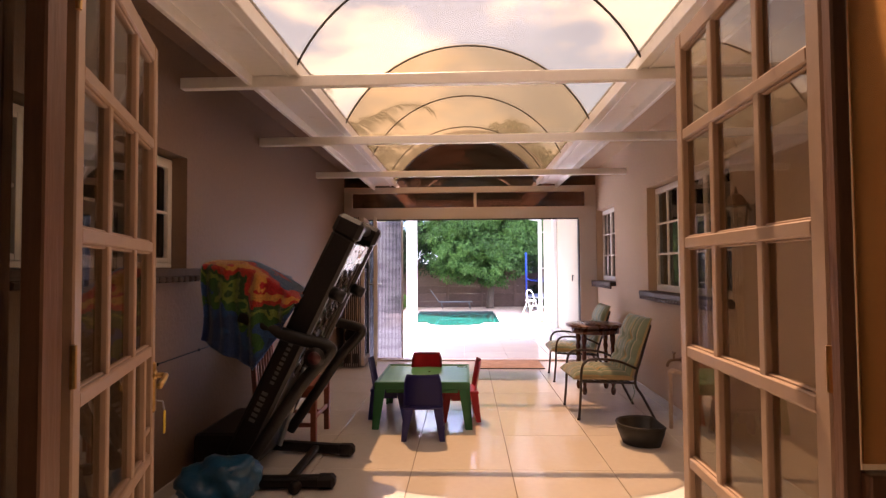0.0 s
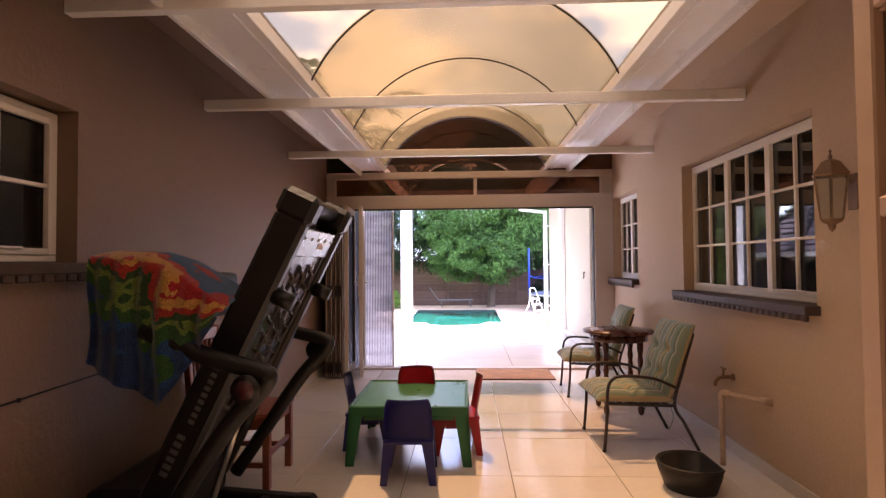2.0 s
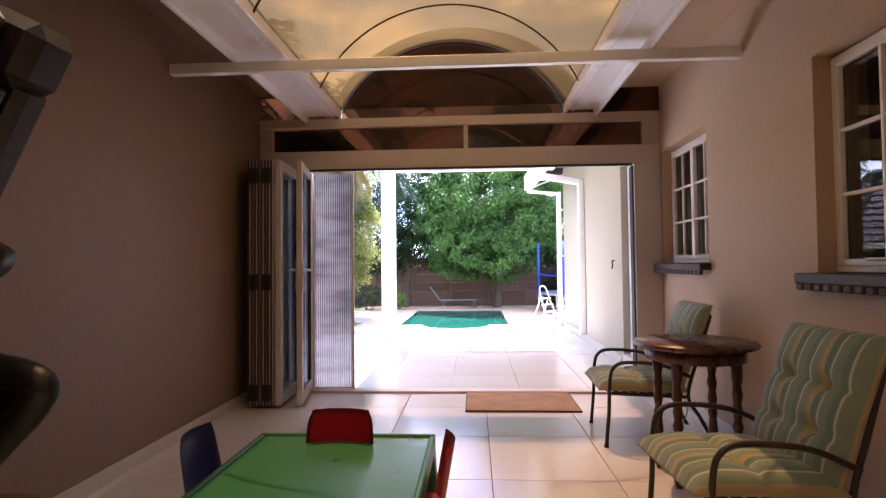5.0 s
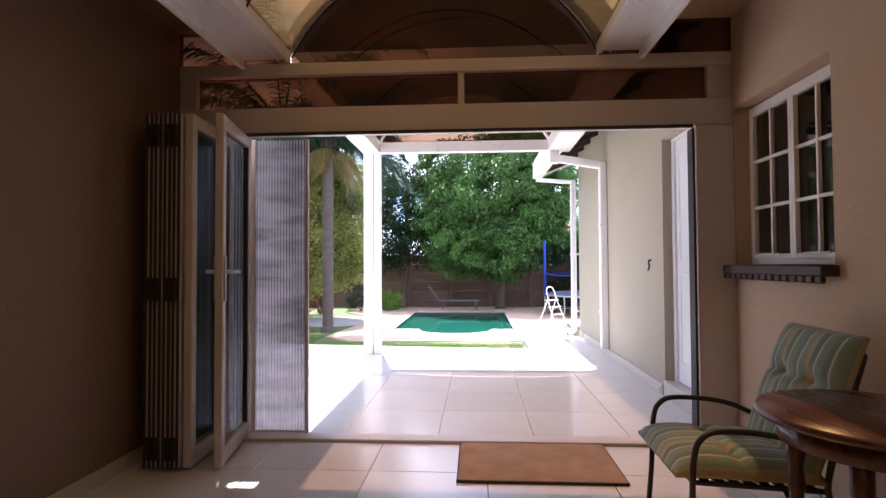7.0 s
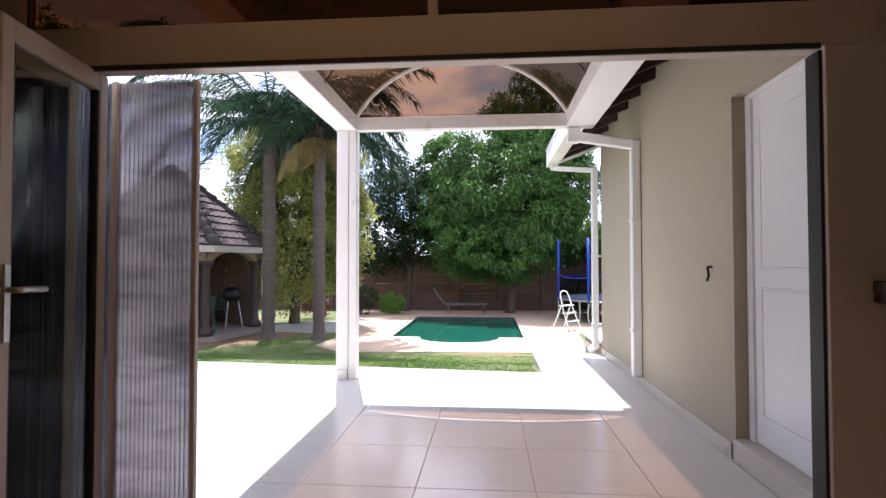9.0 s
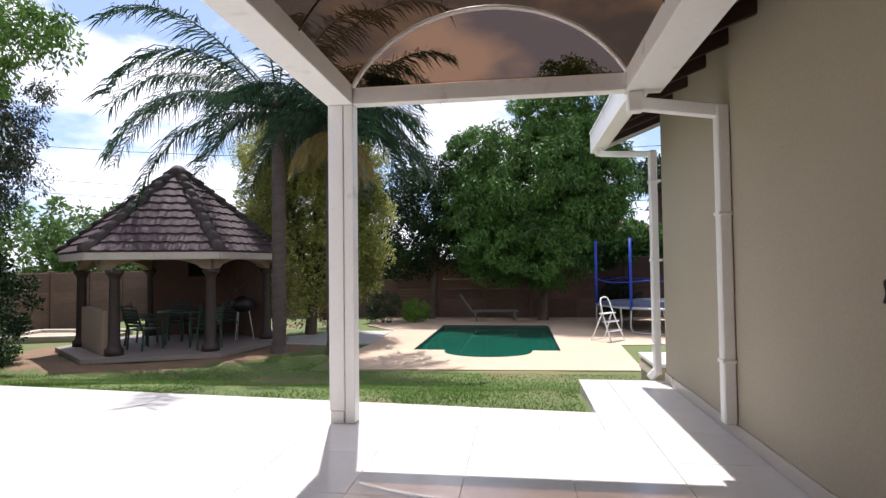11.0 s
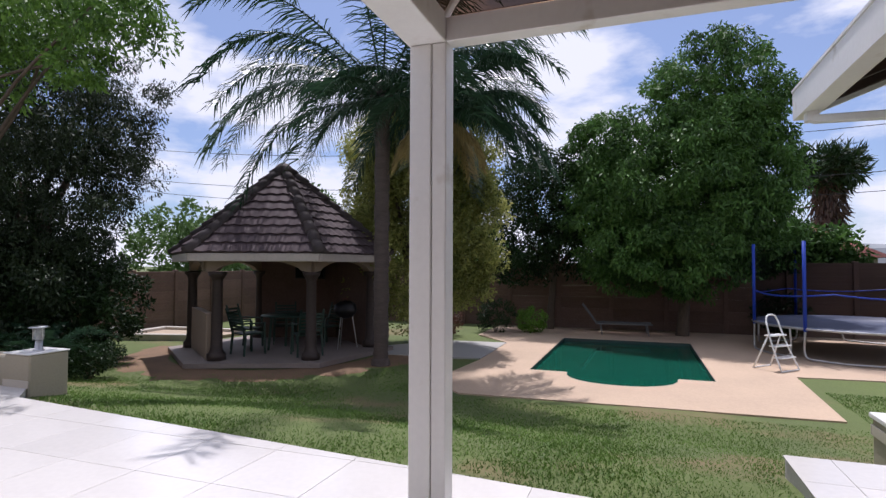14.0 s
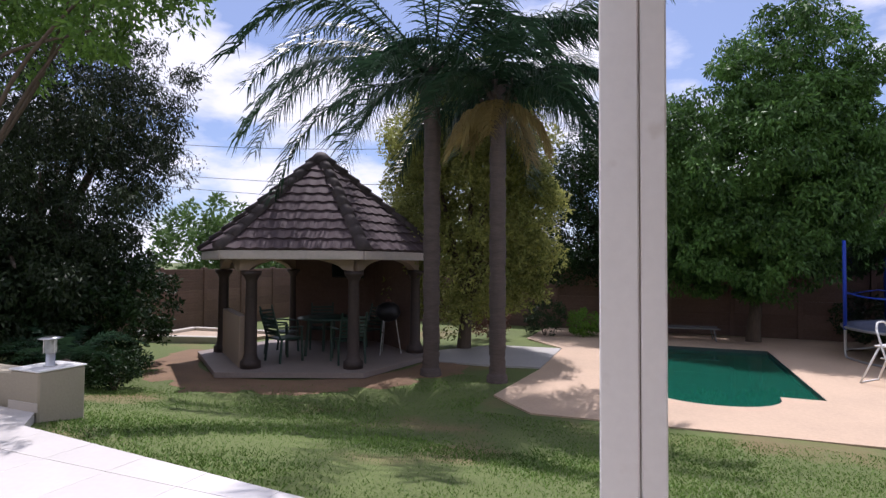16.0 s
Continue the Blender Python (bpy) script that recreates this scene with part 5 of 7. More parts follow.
def pillow(lx, ly, h, tufts, nx=26, ny=26):
    """A soft box cushion with tuft hollows, lying in the xy plane."""
    bm = bmesh.new()
    top, bot = [], []
    for i in range(nx + 1):
        ta, ba = [], []
        for j in range(ny + 1):
            u, v = -1 + 2 * i / nx, -1 + 2 * j / ny
            e = (1 - abs(u) ** 5) ** 0.5 * (1 - abs(v) ** 5) ** 0.5
            z = h * (0.16 + 0.84 * e)
            for tx, ty in tufts:
                z -= h * 0.50 * math.exp(-((u - tx) ** 2 + (v - ty) ** 2) / 0.012) + h * 0.16 * math.exp(-abs(u - tx) / 0.05)
            z += 0.004 * noise.noise((u * 3, v * 3, h * 50))
            ta.append(bm.verts.new((u * lx / 2, v * ly / 2, max(0.012, z))))
            ba.append(bm.verts.new((u * lx / 2, v * ly / 2, -0.012 * e)))
        top.append(ta)
        bot.append(ba)
    for i in range(nx):
        for j in range(ny):
            bm.faces.new((top[i][j], top[i + 1][j], top[i + 1][j + 1], top[i][j + 1]))
            bm.faces.new((bot[i][j], bot[i][j + 1], bot[i + 1][j + 1], bot[i + 1][j]))
    rim_t = [top[i][0] for i in range(nx + 1)] + [top[nx][j] for j in range(1, ny + 1)] + [top[i][ny] for i in range(nx - 1, -1, -1)] + [top[0][j] for j in range(ny - 1, 0, -1)]
    rim_b = [bot[i][0] for i in range(nx + 1)] + [bot[nx][j] for j in range(1, ny + 1)] + [bot[i][ny] for i in range(nx - 1, -1, -1)] + [bot[0][j] for j in range(ny - 1, 0, -1)]
    for k in range(len(rim_t)):
        q = (k + 1) % len(rim_t)
        bm.faces.new((rim_t[k], rim_b[k], rim_b[q], rim_t[q]))
    return bm


def armchair(at, rz):
    """A tube-framed armchair that faces its own -x."""
    ob = thing("garden_armchair", "brown tube-framed armchair with green striped cushions", "armchair", at, rz, "armchairs by the round table")
    TUBE = bpy.data.materials.get("brown_tube") or mat("brown_tube", (0.035, 0.024, 0.02), 0.4, vary=0.2)
    for s in (-1, 1):
        y = s * 0.275
        part("front_leg", tube(bmesh.new(), curve_pts([(-0.345, y, 0.0), (-0.325, y, 0.22), (-0.315, y, 0.43), (-0.285, y, 0.515), (-0.20, y, 0.545), (0.02, y, 0.525), (0.20, y, 0.45)], 6), 0.012, 9), TUBE, ob, "bent tube leg and armrest", True)
        part("rear_leg", tube(bmesh.new(), curve_pts([(0.345, y, 0.0), (0.24, y, 0.20), (0.17, y, 0.34), (0.24, y * 0.96, 0.58), (0.325, y * 0.92, 0.84)], 6), 0.012, 9), TUBE, ob, "bent tube rear leg", True)
        part("seat_rail", tube(bmesh.new(), [(-0.315, y * 0.97, 0.345), (0.17, y * 0.97, 0.325)], 0.011, 8), TUBE, ob)
        part("foot", tube(bmesh.new(), [(-0.345, y, 0.0), (-0.345, y, 0.02)], 0.015, 8), BLACK, ob, "black rubber foot")
        part("tie", tube(bmesh.new(), curve_pts([(0.15, y * 0.9, 0.33), (0.17, y * 0.92, 0.24), (0.14, y * 0.9, 0.15)], 4), 0.004, 5), CLOTH, ob, "hanging cushion tie")
    part("cross_rail", tube(bmesh.new(), [(-0.315, -0.27, 0.345), (-0.315, 0.27, 0.345)], 0.011, 8), TUBE, ob)
    part("cross_rail", tube(bmesh.new(), [(0.325, -0.25, 0.84), (0.325, 0.25, 0.84)], 0.011, 8), TUBE, ob)
    for k in range(8):
        x = -0.26 + 0.056 * k
        part("seat_strap", box(bmesh.new(), x - 0.018, x + 0.018, -0.27, 0.27, 0.338 - 0.002 * k, 0.342 - 0.002 * k), BLACK, ob)
    bm = pillow(0.56, 0.56, 0.085, [(-0.1, -0.45), (-0.1, 0.45)])
    for v in bm.verts:
        v.co.z += 0.03 * max(0, (-v.co.x - 0.14)) * 4 * -0.35
    bm.transform(pose(-0.105, 0, 0.362, 0, 2, 0))
    part("seat_cushion", bm, CLOTH, ob, "green and cream striped seat cushion", True)
    bm = pillow(0.60, 0.54, 0.085, [(0.25, -0.4), (0.25, 0.4), (-0.35, -0.4), (-0.35, 0.4)])
    bm.transform(pose(0.235, 0, 0.625, 0, -70, 0))
    part("back_cushion", bm, CLOTH, ob, "green and cream striped back cushion", True)
    ob.scale = (0.90, 0.90, 0.90)
    return ob


armchair((1.16, 6.34, 0), 3)
armchair((1.22, 7.78, 0), -2)
DARKWOOD = mat("dark_polished_wood", (0.075, 0.025, 0.017), 0.28, vary=0.25, grain=16, blotch=4, stretch=(5, 1, 1), bump=0.06)
rt = thing("round_table", "dark polished round side table with turned legs", "table", (1.24, 7.10, 0.0))
part("tabletop", lathe(bmesh.new(), [(0.255, 0.645), (0.283, 0.652), (0.29, 0.664), (0.283, 0.675), (0.0, 0.678)], 40), DARKWOOD, rt, "", True)
bm = lathe(bmesh.new(), [(0.22, 0.585), (0.235, 0.59), (0.235, 0.646), (0.22, 0.646)], 32)
part("apron", bm, DARKWOOD, rt, "", True)
PROFILE = [(0.012, 0), (0.022, 0.02), (0.026, 0.05), (0.016, 0.08), (0.02, 0.10), (0.014, 0.13), (0.024, 0.20), (0.018, 0.26), (0.025, 0.29), (0.017, 0.32), (0.024, 0.36), (0.018, 0.40), (0.025, 0.44), (0.018, 0.48), (0.026, 0.52), (0.026, 0.60)]
for k in range(4):
    a = math.radians(45 + 90 * k)
    part("leg", lathe(bmesh.new(), PROFILE, 12, (0.195 * math.cos(a), 0.195 * math.sin(a), 0)), DARKWOOD, rt, "spiral-turned wooden leg", True)

# ---- black tub, tap and pipe ----
RUBBER = mat("black_rubber", (0.012, 0.011, 0.011), 0.55, vary=0.3, grain=40)
tub = thing("feed_tub", "black half-round rubber tub on the floor", "tub", (1.20, 5.52, 0.0))
tub.scale = (0.82, 0.85, 0.92)
bm = bmesh.new()
n = 30
prof = [(0.80, 0.0), (1.0, 0.10), (1.05, 0.145), (1.02, 0.155), (0.96, 0.145), (0.76, 0.03)]
rings = []
for k, z in prof:
    ring_v = []
    for i in range(n):
        a = 2 * math.pi * i / n
        x, y = math.cos(a) * 0.215, math.sin(a) * 0.20
        x = min(x, 0.13)
        ring_v.append(bm.verts.new((x * k, y * k, z)))
    rings.append(ring_v)
for a, b in zip(rings, rings[1:]):
    for i in range(n):
        bm.faces.new((a[i], a[(i + 1) % n], b[(i + 1) % n], b[i]))
bm.faces.new(rings[0][::-1])
bm.faces.new(rings[-1])
part("bowl", bm, RUBBER, tub, "", True)
part("rim", tube(bmesh.new(), [(min(math.cos(2 * math.pi * i / 30) * 0.215, 0.13) * 1.04, math.sin(2 * math.pi * i / 30) * 0.20 * 1.04, 0.15) for i in range(30)], 0.009, 6, None, True), RUBBER, tub, "", True)

PIPE = mat("painted_pipe", (0.44, 0.33, 0.23), 0.5, vary=0.15, grain=30, blotch=8)
pipe = thing("water_pipe", "painted water pipe standing out from the wall", "pipe", (1.52, 5.86, 0.0))
part("standpipe", tube(bmesh.new(), curve_pts([(0, 0, 0.0), (0, 0, 0.15), (0, 0, 0.417), (0.012, -0.012, 0.437), (0.06, -0.09, 0.437), (0.17, -0.25, 0.437)], 6), 0.016, 10), PIPE, pipe, "", True)
part("elbow", tube(bmesh.new(), curve_pts([(0, 0, 0.397), (0, 0, 0.424), (0.01, -0.012, 0.438), (0.03, -0.045, 0.437)], 4), 0.021, 10), PIPE, pipe, "pipe elbow", True)
part("elbow", tube(bmesh.new(), [(0.13, -0.195, 0.437), (0.168, -0.248, 0.437)], 0.022, 10), PIPE, pipe, "pipe elbow", True)
tap = thing("wall_tap", "old brass garden tap on the wall", "tap", (XR, 6.06, 0.49))
OLDBR = mat("dull_brass", (0.26, 0.17, 0.09), 0.4, 0.8, vary=0.25)
part("body", tube(bmesh.new(), curve_pts([(0.0, 0, 0), (-0.05, 0, 0), (-0.09, 0, -0.005), (-0.115, 0, -0.03), (-0.118, 0, -0.055)], 5), 0.012, 10, 0.011), OLDBR, tap, "", True)
part("spindle", tube(bmesh.new(), [(-0.065, 0, 0.0), (-0.065, 0, 0.055)], 0.008, 8), OLDBR, tap)
part("handle", tube(bmesh.new(), [(-0.065, -0.028, 0.057), (-0.065, 0.028, 0.057)], 0.007, 8), OLDBR, tap, "cross bar tap handle")
part("flange", tube(bmesh.new(), [(-0.001, 0, 0), (-0.012, 0, 0)], 0.022, 12), OLDBR, tap)

# ---- wall lantern ----
LBRASS = mat("painted_lantern", (0.22, 0.14, 0.08), 0.4, 0.3, vary=0.2)
lan = thing("wall_lantern", "copper-coloured coach lantern on the wall", "wall lamp", (XR, 4.92, 1.52))
lan.scale = (0.8, 0.8, 0.8)
part("back_plate", box(bmesh.new(), -0.012, 0, -0.04, 0.04, -0.08, 0.12, 0.004), LBRASS, lan)
part("arm", tube(bmesh.new(), curve_pts([(-0.01, 0, 0.07), (-0.06, 0, 0.12), (-0.12, 0, 0.15), (-0.125, 0, 0.20)], 5), 0.008, 8), LBRASS, lan, "", True)
bm = bmesh.new()
lathe(bm, [(0.02, 0.20), (0.05, 0.185), (0.09, 0.125), (0.098, 0.115), (0.09, 0.105)], 6, (-0.125, 0, 0))
part("cap", bm, LBRASS, lan, "six-sided lantern cap")
part("finial", lathe(bmesh.new(), [(0.006, 0.20), (0.014, 0.215), (0.004, 0.235), (0.009, 0.245), (0.001, 0.26)], 10, (-0.125, 0, 0)), LBRASS, lan, "", True)
part("base", lathe(bmesh.new(), [(0.004, -0.20), (0.02, -0.18), (0.022, -0.16), (0.055, -0.145), (0.06, -0.13)], 6, (-0.125, 0, 0)), LBRASS, lan)
for k in range(6):
    a = 2 * math.pi * k / 6
    part("corner_bar", tube(bmesh.new(), [(-0.125 + 0.058 * math.cos(a), 0.058 * math.sin(a), -0.135), (-0.125 + 0.088 * math.cos(a), 0.088 * math.sin(a), 0.11)], 0.004, 5), LBRASS, lan)
    b = 2 * math.pi * (k + 1) / 6
    bm = bmesh.new()
    bm.faces.new([bm.verts.new((-0.125 + r * math.cos(q), r * math.sin(q), z)) for r, q, z in ((0.056, a, -0.132), (0.056, b, -0.132), (0.085, b, 0.108), (0.085, a, 0.108))])
    bmesh.ops.solidify(bm, geom=list(bm.faces), thickness=0.002)
    part("pane", bm, GLASS, lan)


# thin cable along the foot of the west wall
wire = thing("wall_cable", "thin dark cable clipped along the plastered wall", "cable", (XL, 4.15, 0.740))
part("wire", tube(bmesh.new(), curve_pts([(0.004, -0.35, -0.006), (0.004, 0.2, 0.004), (0.004, 0.9, 0.018)], 6), 0.0035, 6), BLACK, wire, "", True)
for y in (-0.2, 0.25, 0.7):
    part("clip", box(bmesh.new(), 0.0, 0.010, y - 0.006, y + 0.006, 0.000 + 0.02 * y - 0.008, 0.000 + 0.02 * y + 0.008, 0.002), BLACK, wire, "small black cable clip")

# ---- patio: post, gutters, house door, low wall ----
post = thing("roof_post", "white painted steel post carrying the patio roof", "post", (-1.08, 12.14, 0.0))
wpart("tube_section", box(bmesh.new(), -1.178, -1.061, 12.075, 12.195, 0.10, 2.418, 0.005), WHITE, post)
wpart("tube_section", box(bmesh.new(), -1.057, -0.982, 12.08, 12.2, 0.002, 2.418, 0.005), WHITE, post)
wpart("foot_block", box(bmesh.new(), -1.172, -1.068, 12.08, 12.19, 0.002, 0.095, 0.004), WHITE, post, "small white foot block")
wpart("seam", box(bmesh.new(), -1.061, -1.057, 12.095, 12.19, 0.10, 2.415), ALU, post, "dark seam between the tubes")

EAVE = mat("dark_eave_timber", (0.045, 0.026, 0.02), 0.7, vary=0.3, grain=16, blotch=4, stretch=(1, 5, 5))
ROOFT = mat("roof_tile", (0.074, 0.052, 0.056), 0.8, spec=0.3, vary=0.08, grain=20, blotch=1.1, bump=0.25, rand=0.05)
roof = tagged(new("roof_house"), "dark tiled house roof with a white gutter", "roof", "", "structure")
for k in range(12):
    y = 9.3 + 0.45 * k
    wpart("rafter", slab((1.26, y, 2.56), (2.2, y, 2.93), 0.04, 0.11, 0.004), EAVE, roof, "dark brown rafter end")
bm = bmesh.new()
vs = [bm.verts.new(p) for p in ((1.22, 8.2, 2.62), (1.22, 14.5, 2.62), (7.0, 14.5, 4.9), (7.0, 8.2, 4.9))]
bm.faces.new(vs)
bmesh.ops.solidify(bm, geom=list(bm.faces), thickness=-0.03)
part("boarding", bm, EAVE, roof, "dark brown eave boarding")
bm = bmesh.new()
for i in range(14):
    x0, x1 = 1.14 + 0.42 * i, 1.14 + 0.42 * (i + 1) + 0.04
    z0, z1 = 2.69 + (x0 - 1.14) * 0.394, 2.66 + (x1 - 1.14) * 0.394
    prev = None
    for j in range(85):
        y = 8.2 + 6.32 * j / 84
        w = 0.018 * math.sin(j * math.pi / 2)
        cur = (bm.verts.new((x0, y, z0 + w + 0.02)), bm.verts.new((x1, y, z1 + w)))
        if prev:
            bm.faces.new((prev[0], cur[0], cur[1], prev[1]))
        prev = cur
tagged(part("tile_courses", bm, ROOFT, roof, "dark brown roof tiles"), kind="stuff")
part("barge_board", slab((1.2, 14.52, 2.58), (6.5, 14.52, 4.66), 0.03, 0.2, 0.004), WHITE, roof, "white barge board")
part("fascia", box(bmesh.new(), 1.222, 1.245, 9.0, 14.5, 2.46, 2.64, 0.003), WHITE, roof, "white fascia board")

gut = thing("eave_gutter", "white square roof gutter with its downpipe", "gutter", (1.17, 13.2, 2.45))
bm = bmesh.new()
box(bm, 1.10, 1.22, 12.21, 14.54, 2.455, 2.467)
box(bm, 1.10, 1.112, 12.21, 14.54, 2.467, 2.685)
box(bm, 1.208, 1.22, 12.21, 14.54, 2.467, 2.685)
box(bm, 1.112, 1.208, 14.53, 14.54, 2.467, 2.685)
box(bm, 1.092, 1.108, 12.21, 14.54, 2.675, 2.70, 0.003)
wpart("trough", bm, WHITE, gut)
wpart("outlet", box(bmesh.new(), 1.125, 1.205, 14.25, 14.34, 2.38, 2.456, 0.006), WHITE, gut)
wpart("arm", slab((1.165, 14.30, 2.40), (1.625, 13.90, 2.30), 0.075, 0.06, 0.008), WHITE, gut)
wpart("downpipe", box(bmesh.new(), 1.585, 1.66, 13.815, 13.90, 0.06, 2.33, 0.012), WHITE, gut)
wpart("shoe", slab((1.622, 13.86, 0.10), (1.56, 13.90, 0.015), 0.075, 0.08, 0.012), WHITE, gut)
for z in (0.35, 1.2, 2.0):
    wpart("bracket", box(bmesh.new(), 1.578, 1.69, 13.80, 13.907, z, z + 0.025, 0.003), WHITE, gut)

dp = thing("box_downpipe", "white square downpipe from the vault gutter", "downpipe", (1.64, 12.04, 0.1))
wpart("arm", slab((1.10, 12.15, 2.335), (1.655, 12.03, 2.215), 0.08, 0.09, 0.008), WHITE, dp)
wpart("hopper", box(bmesh.new(), 1.05, 1.16, 12.10, 12.20, 2.27, 2.418, 0.01), WHITE, dp)
wpart("pipe", box(bmesh.new(), 1.605, 1.69, 11.99, 12.075, 0.09, 2.26, 0.010), WHITE, dp)
for z in (0.5, 1.5):
    wpart("bracket", box(bmesh.new(), 1.598, 1.692, 11.982, 12.083, z, z + 0.025, 0.003), WHITE, dp)

hd = tagged(new("door_1"), "closed white panelled door in a deep wall recess", "door", "", "structure")
DW = mat("white_door_paint", (0.74, 0.74, 0.74), 0.35, vary=0.03, bump=0.05)
part("leaf", box(bmesh.new(), XR + 0.09, XR + 0.13, 9.16, 10.06, 0.13, 2.05, 0.003), DW, hd)
for b in ((9.26, 9.96, 0.30, 0.98), (9.26, 9.96, 1.10, 1.92)):
    part("panel", box(bmesh.new(), XR + 0.082, XR + 0.092, *b, 0.004), DW, hd)
    y0, y1, z0, z1 = b
    for q in ((y0 - 0.012, y1 + 0.012, z0 - 0.012, z0), (y0 - 0.012, y1 + 0.012, z1, z1 + 0.012), (y0 - 0.012, y0, z0, z1), (y1, y1 + 0.012, z0, z1)):
        part("moulding", box(bmesh.new(), XR + 0.079, XR + 0.092, *q, 0.002), DW, hd)
for q in ((9.10, 9.16, 0.08, 2.08), (10.06, 10.12, 0.08, 2.08), (9.16, 10.06, 2.05, 2.08)):
    part("frame", box(bmesh.new(), XR + 0.075, XR + 0.15, *q, 0.003), DW, hd)
part("threshold", box(bmesh.new(), XR - 0.012, XR + 0.2, 9.10, 10.12, 0.0, 0.128, 0.004), SKIRT, hd, "raised tiled threshold")
part("handle_plate", box(bmesh.new(), XR + 0.078, XR + 0.09, 9.20, 9.235, 0.95, 1.17, 0.003), STEEL, hd, "steel handle plate")
part("handle", tube(bmesh.new(), [(XR + 0.08, 9.217, 1.08), (XR + 0.03, 9.217, 1.08), (XR + 0.028, 9.33, 1.08)], 0.009, 8), STEEL, hd, "steel lever")
hook = thing("wall_hook", "small dark metal hook on the patio wall", "hook", (XR, 10.42, 1.05))
part("hook", tube(bmesh.new(), curve_pts([(0.0, 0, 0.05), (-0.025, 0, 0.045), (-0.02, 0, 0.0), (-0.03, 0, -0.04)], 4), 0.008, 7), IRON, hook, "", True)

pl = thing("planter_box", "low plastered planter box with a white top", "planter", (1.95, 14.5, -0.3))
wpart("body", box(bmesh.new(), 1.64, 2.5, 13.97, 14.7, -0.7, 0.11, 0.01), WALL_OUT, pl)
wpart("cap", box(bmesh.new(), 1.62, 2.52, 13.95, 14.72, 0.11, 0.15, 0.006), WHITE, pl, "white capping")
wpart("skirting", box(bmesh.new(), 1.625, 1.64, 13.98, 14.7, -0.02, 0.06, 0.002), SKIRT, pl)

lw = thing("garden_wall", "low beige plastered garden wall with an end pier", "wall", (-6.35, 13.65, -0.5))
wpart("wall", box(bmesh.new(), -9.6, -6.46, 13.53, 13.76, -0.6, 0.29, 0.015), WALL_OUT, lw)
wpart("pier", box(bmesh.new(), -6.46, -6.06, 13.45, 13.87, -0.6, 0.335, 0.015), WALL_OUT, lw)
wpart("cap", box(bmesh.new(), -6.47, -6.05, 13.44, 13.88, 0.335, 0.35, 0.005), WHITE, lw, "pale capping")
wpart("skirting", box(bmesh.new(), -6.46, -6.06, 13.44, 13.449, -0.01, 0.07, 0.003), SKIRT, lw)
pl2 = thing("bollard_lamp", "short stainless steel garden lamp on the pier", "lamp", (-6.24, 13.66, 0.35))
part("base", lathe(bmesh.new(), [(0.055, 0), (0.055, 0.01), (0.038, 0.014), (0.036, 0.12)], 18), STEEL, pl2, "", True)
part("glass", lathe(bmesh.new(), [(0.045, 0.12), (0.05, 0.125), (0.05, 0.245), (0.045, 0.25)], 18), tinted("lamp_glass", (0.9, 0.9, 0.9), haze=0.5, haze_color=(0.9, 0.9, 0.88)), pl2, "frosted lamp glass", True)
part("cap", lathe(bmesh.new(), [(0.098, 0.25), (0.10, 0.256), (0.05, 0.27), (0.012, 0.276), (0.0, 0.277)], 20), STEEL, pl2, "flat steel cap", True)
for k in range(3):
    a = 2.1 * k
    part("rod", tube(bmesh.new(), [(0.055 * math.cos(a), 0.055 * math.sin(a), 0.118), (0.055 * math.cos(a), 0.055 * math.sin(a), 0.252)], 0.004, 6), STEEL, pl2)

# ---- gazebo ----
GX, GY, GA = -7.40, 19.57, -98.0
gz = thing("gazebo", "hexagonal garden gazebo with a dark tiled roof", "gazebo", (GX, GY, ZG))
PLASTER = mat("gazebo_plaster", (0.30, 0.225, 0.165), 0.8, vary=0.1, grain=40, blotch=2, bump=0.3)
GUTTER = mat("weathered_gutter", (0.46, 0.40, 0.35), 0.6, vary=0.12, grain=20, blotch=3)
COLUMN = mat("dark_column", (0.04, 0.026, 0.021), 0.6, vary=0.3, grain=20, blotch=5, bump=0.3)
RIDGE = mat("ridge_cap", (0.06, 0.046, 0.045), 0.75, vary=0.3, grain=18, blotch=4, bump=0.4, rand=0.15, dirt=((0.22, 0.2, 0.18), 4, 0.64))
WBROWN = mat("brown_brick_wall", (0.13, 0.08, 0.06), 0.85, vary=0.25, grain=18, blotch=4, bump=0.4)


def hexp(r, k, z=None):
    a = math.radians(GA + 60 * k)
    return (r * math.cos(a), r * math.sin(a)) if z is None else Vector((r * math.cos(a), r * math.sin(a), z))


part("floor_slab", prism([hexp(2.42, k) for k in range(6)], 0.0, 0.085), mat("gazebo_floor", (0.23, 0.19, 0.17), 0.7, vary=0.15, grain=30, blotch=2), gz, "grey concrete gazebo floor")
EZ, RE, AZ = 2.06, 2.32, 3.98
core = bmesh.new()
ring_v = [core.verts.new(hexp(RE - 0.02, k, EZ)) for k in range(6)]
apex = core.verts.new((0, 0, AZ - 0.04))
for k in range(6):
    core.faces.new((ring_v[k], ring_v[(k + 1) % 6], apex))
part("roof_deck", core, EAVE, gz, "dark roof underside")
part("ceiling", prism([hexp(RE - 0.06, k) for k in range(6)], EZ - 0.05, EZ - 0.02), EAVE, gz)
bm = bmesh.new()
NT = 7
tw, tl = 0.245, 0.29
rowa, rowb = [], []
for i in range(NT + 1):
    x = tw * i / NT - tw / 2
    h = 0.011 * math.sin(i / NT * 2 * math.pi) + 0.012
    rowa.append(bm.verts.new((x, 0, h + 0.036)))
    rowb.append(bm.verts.new((x, tl, h)))
front_v = [bm.verts.new((v.co.x, 0, v.co.z - 0.046)) for v in rowa]
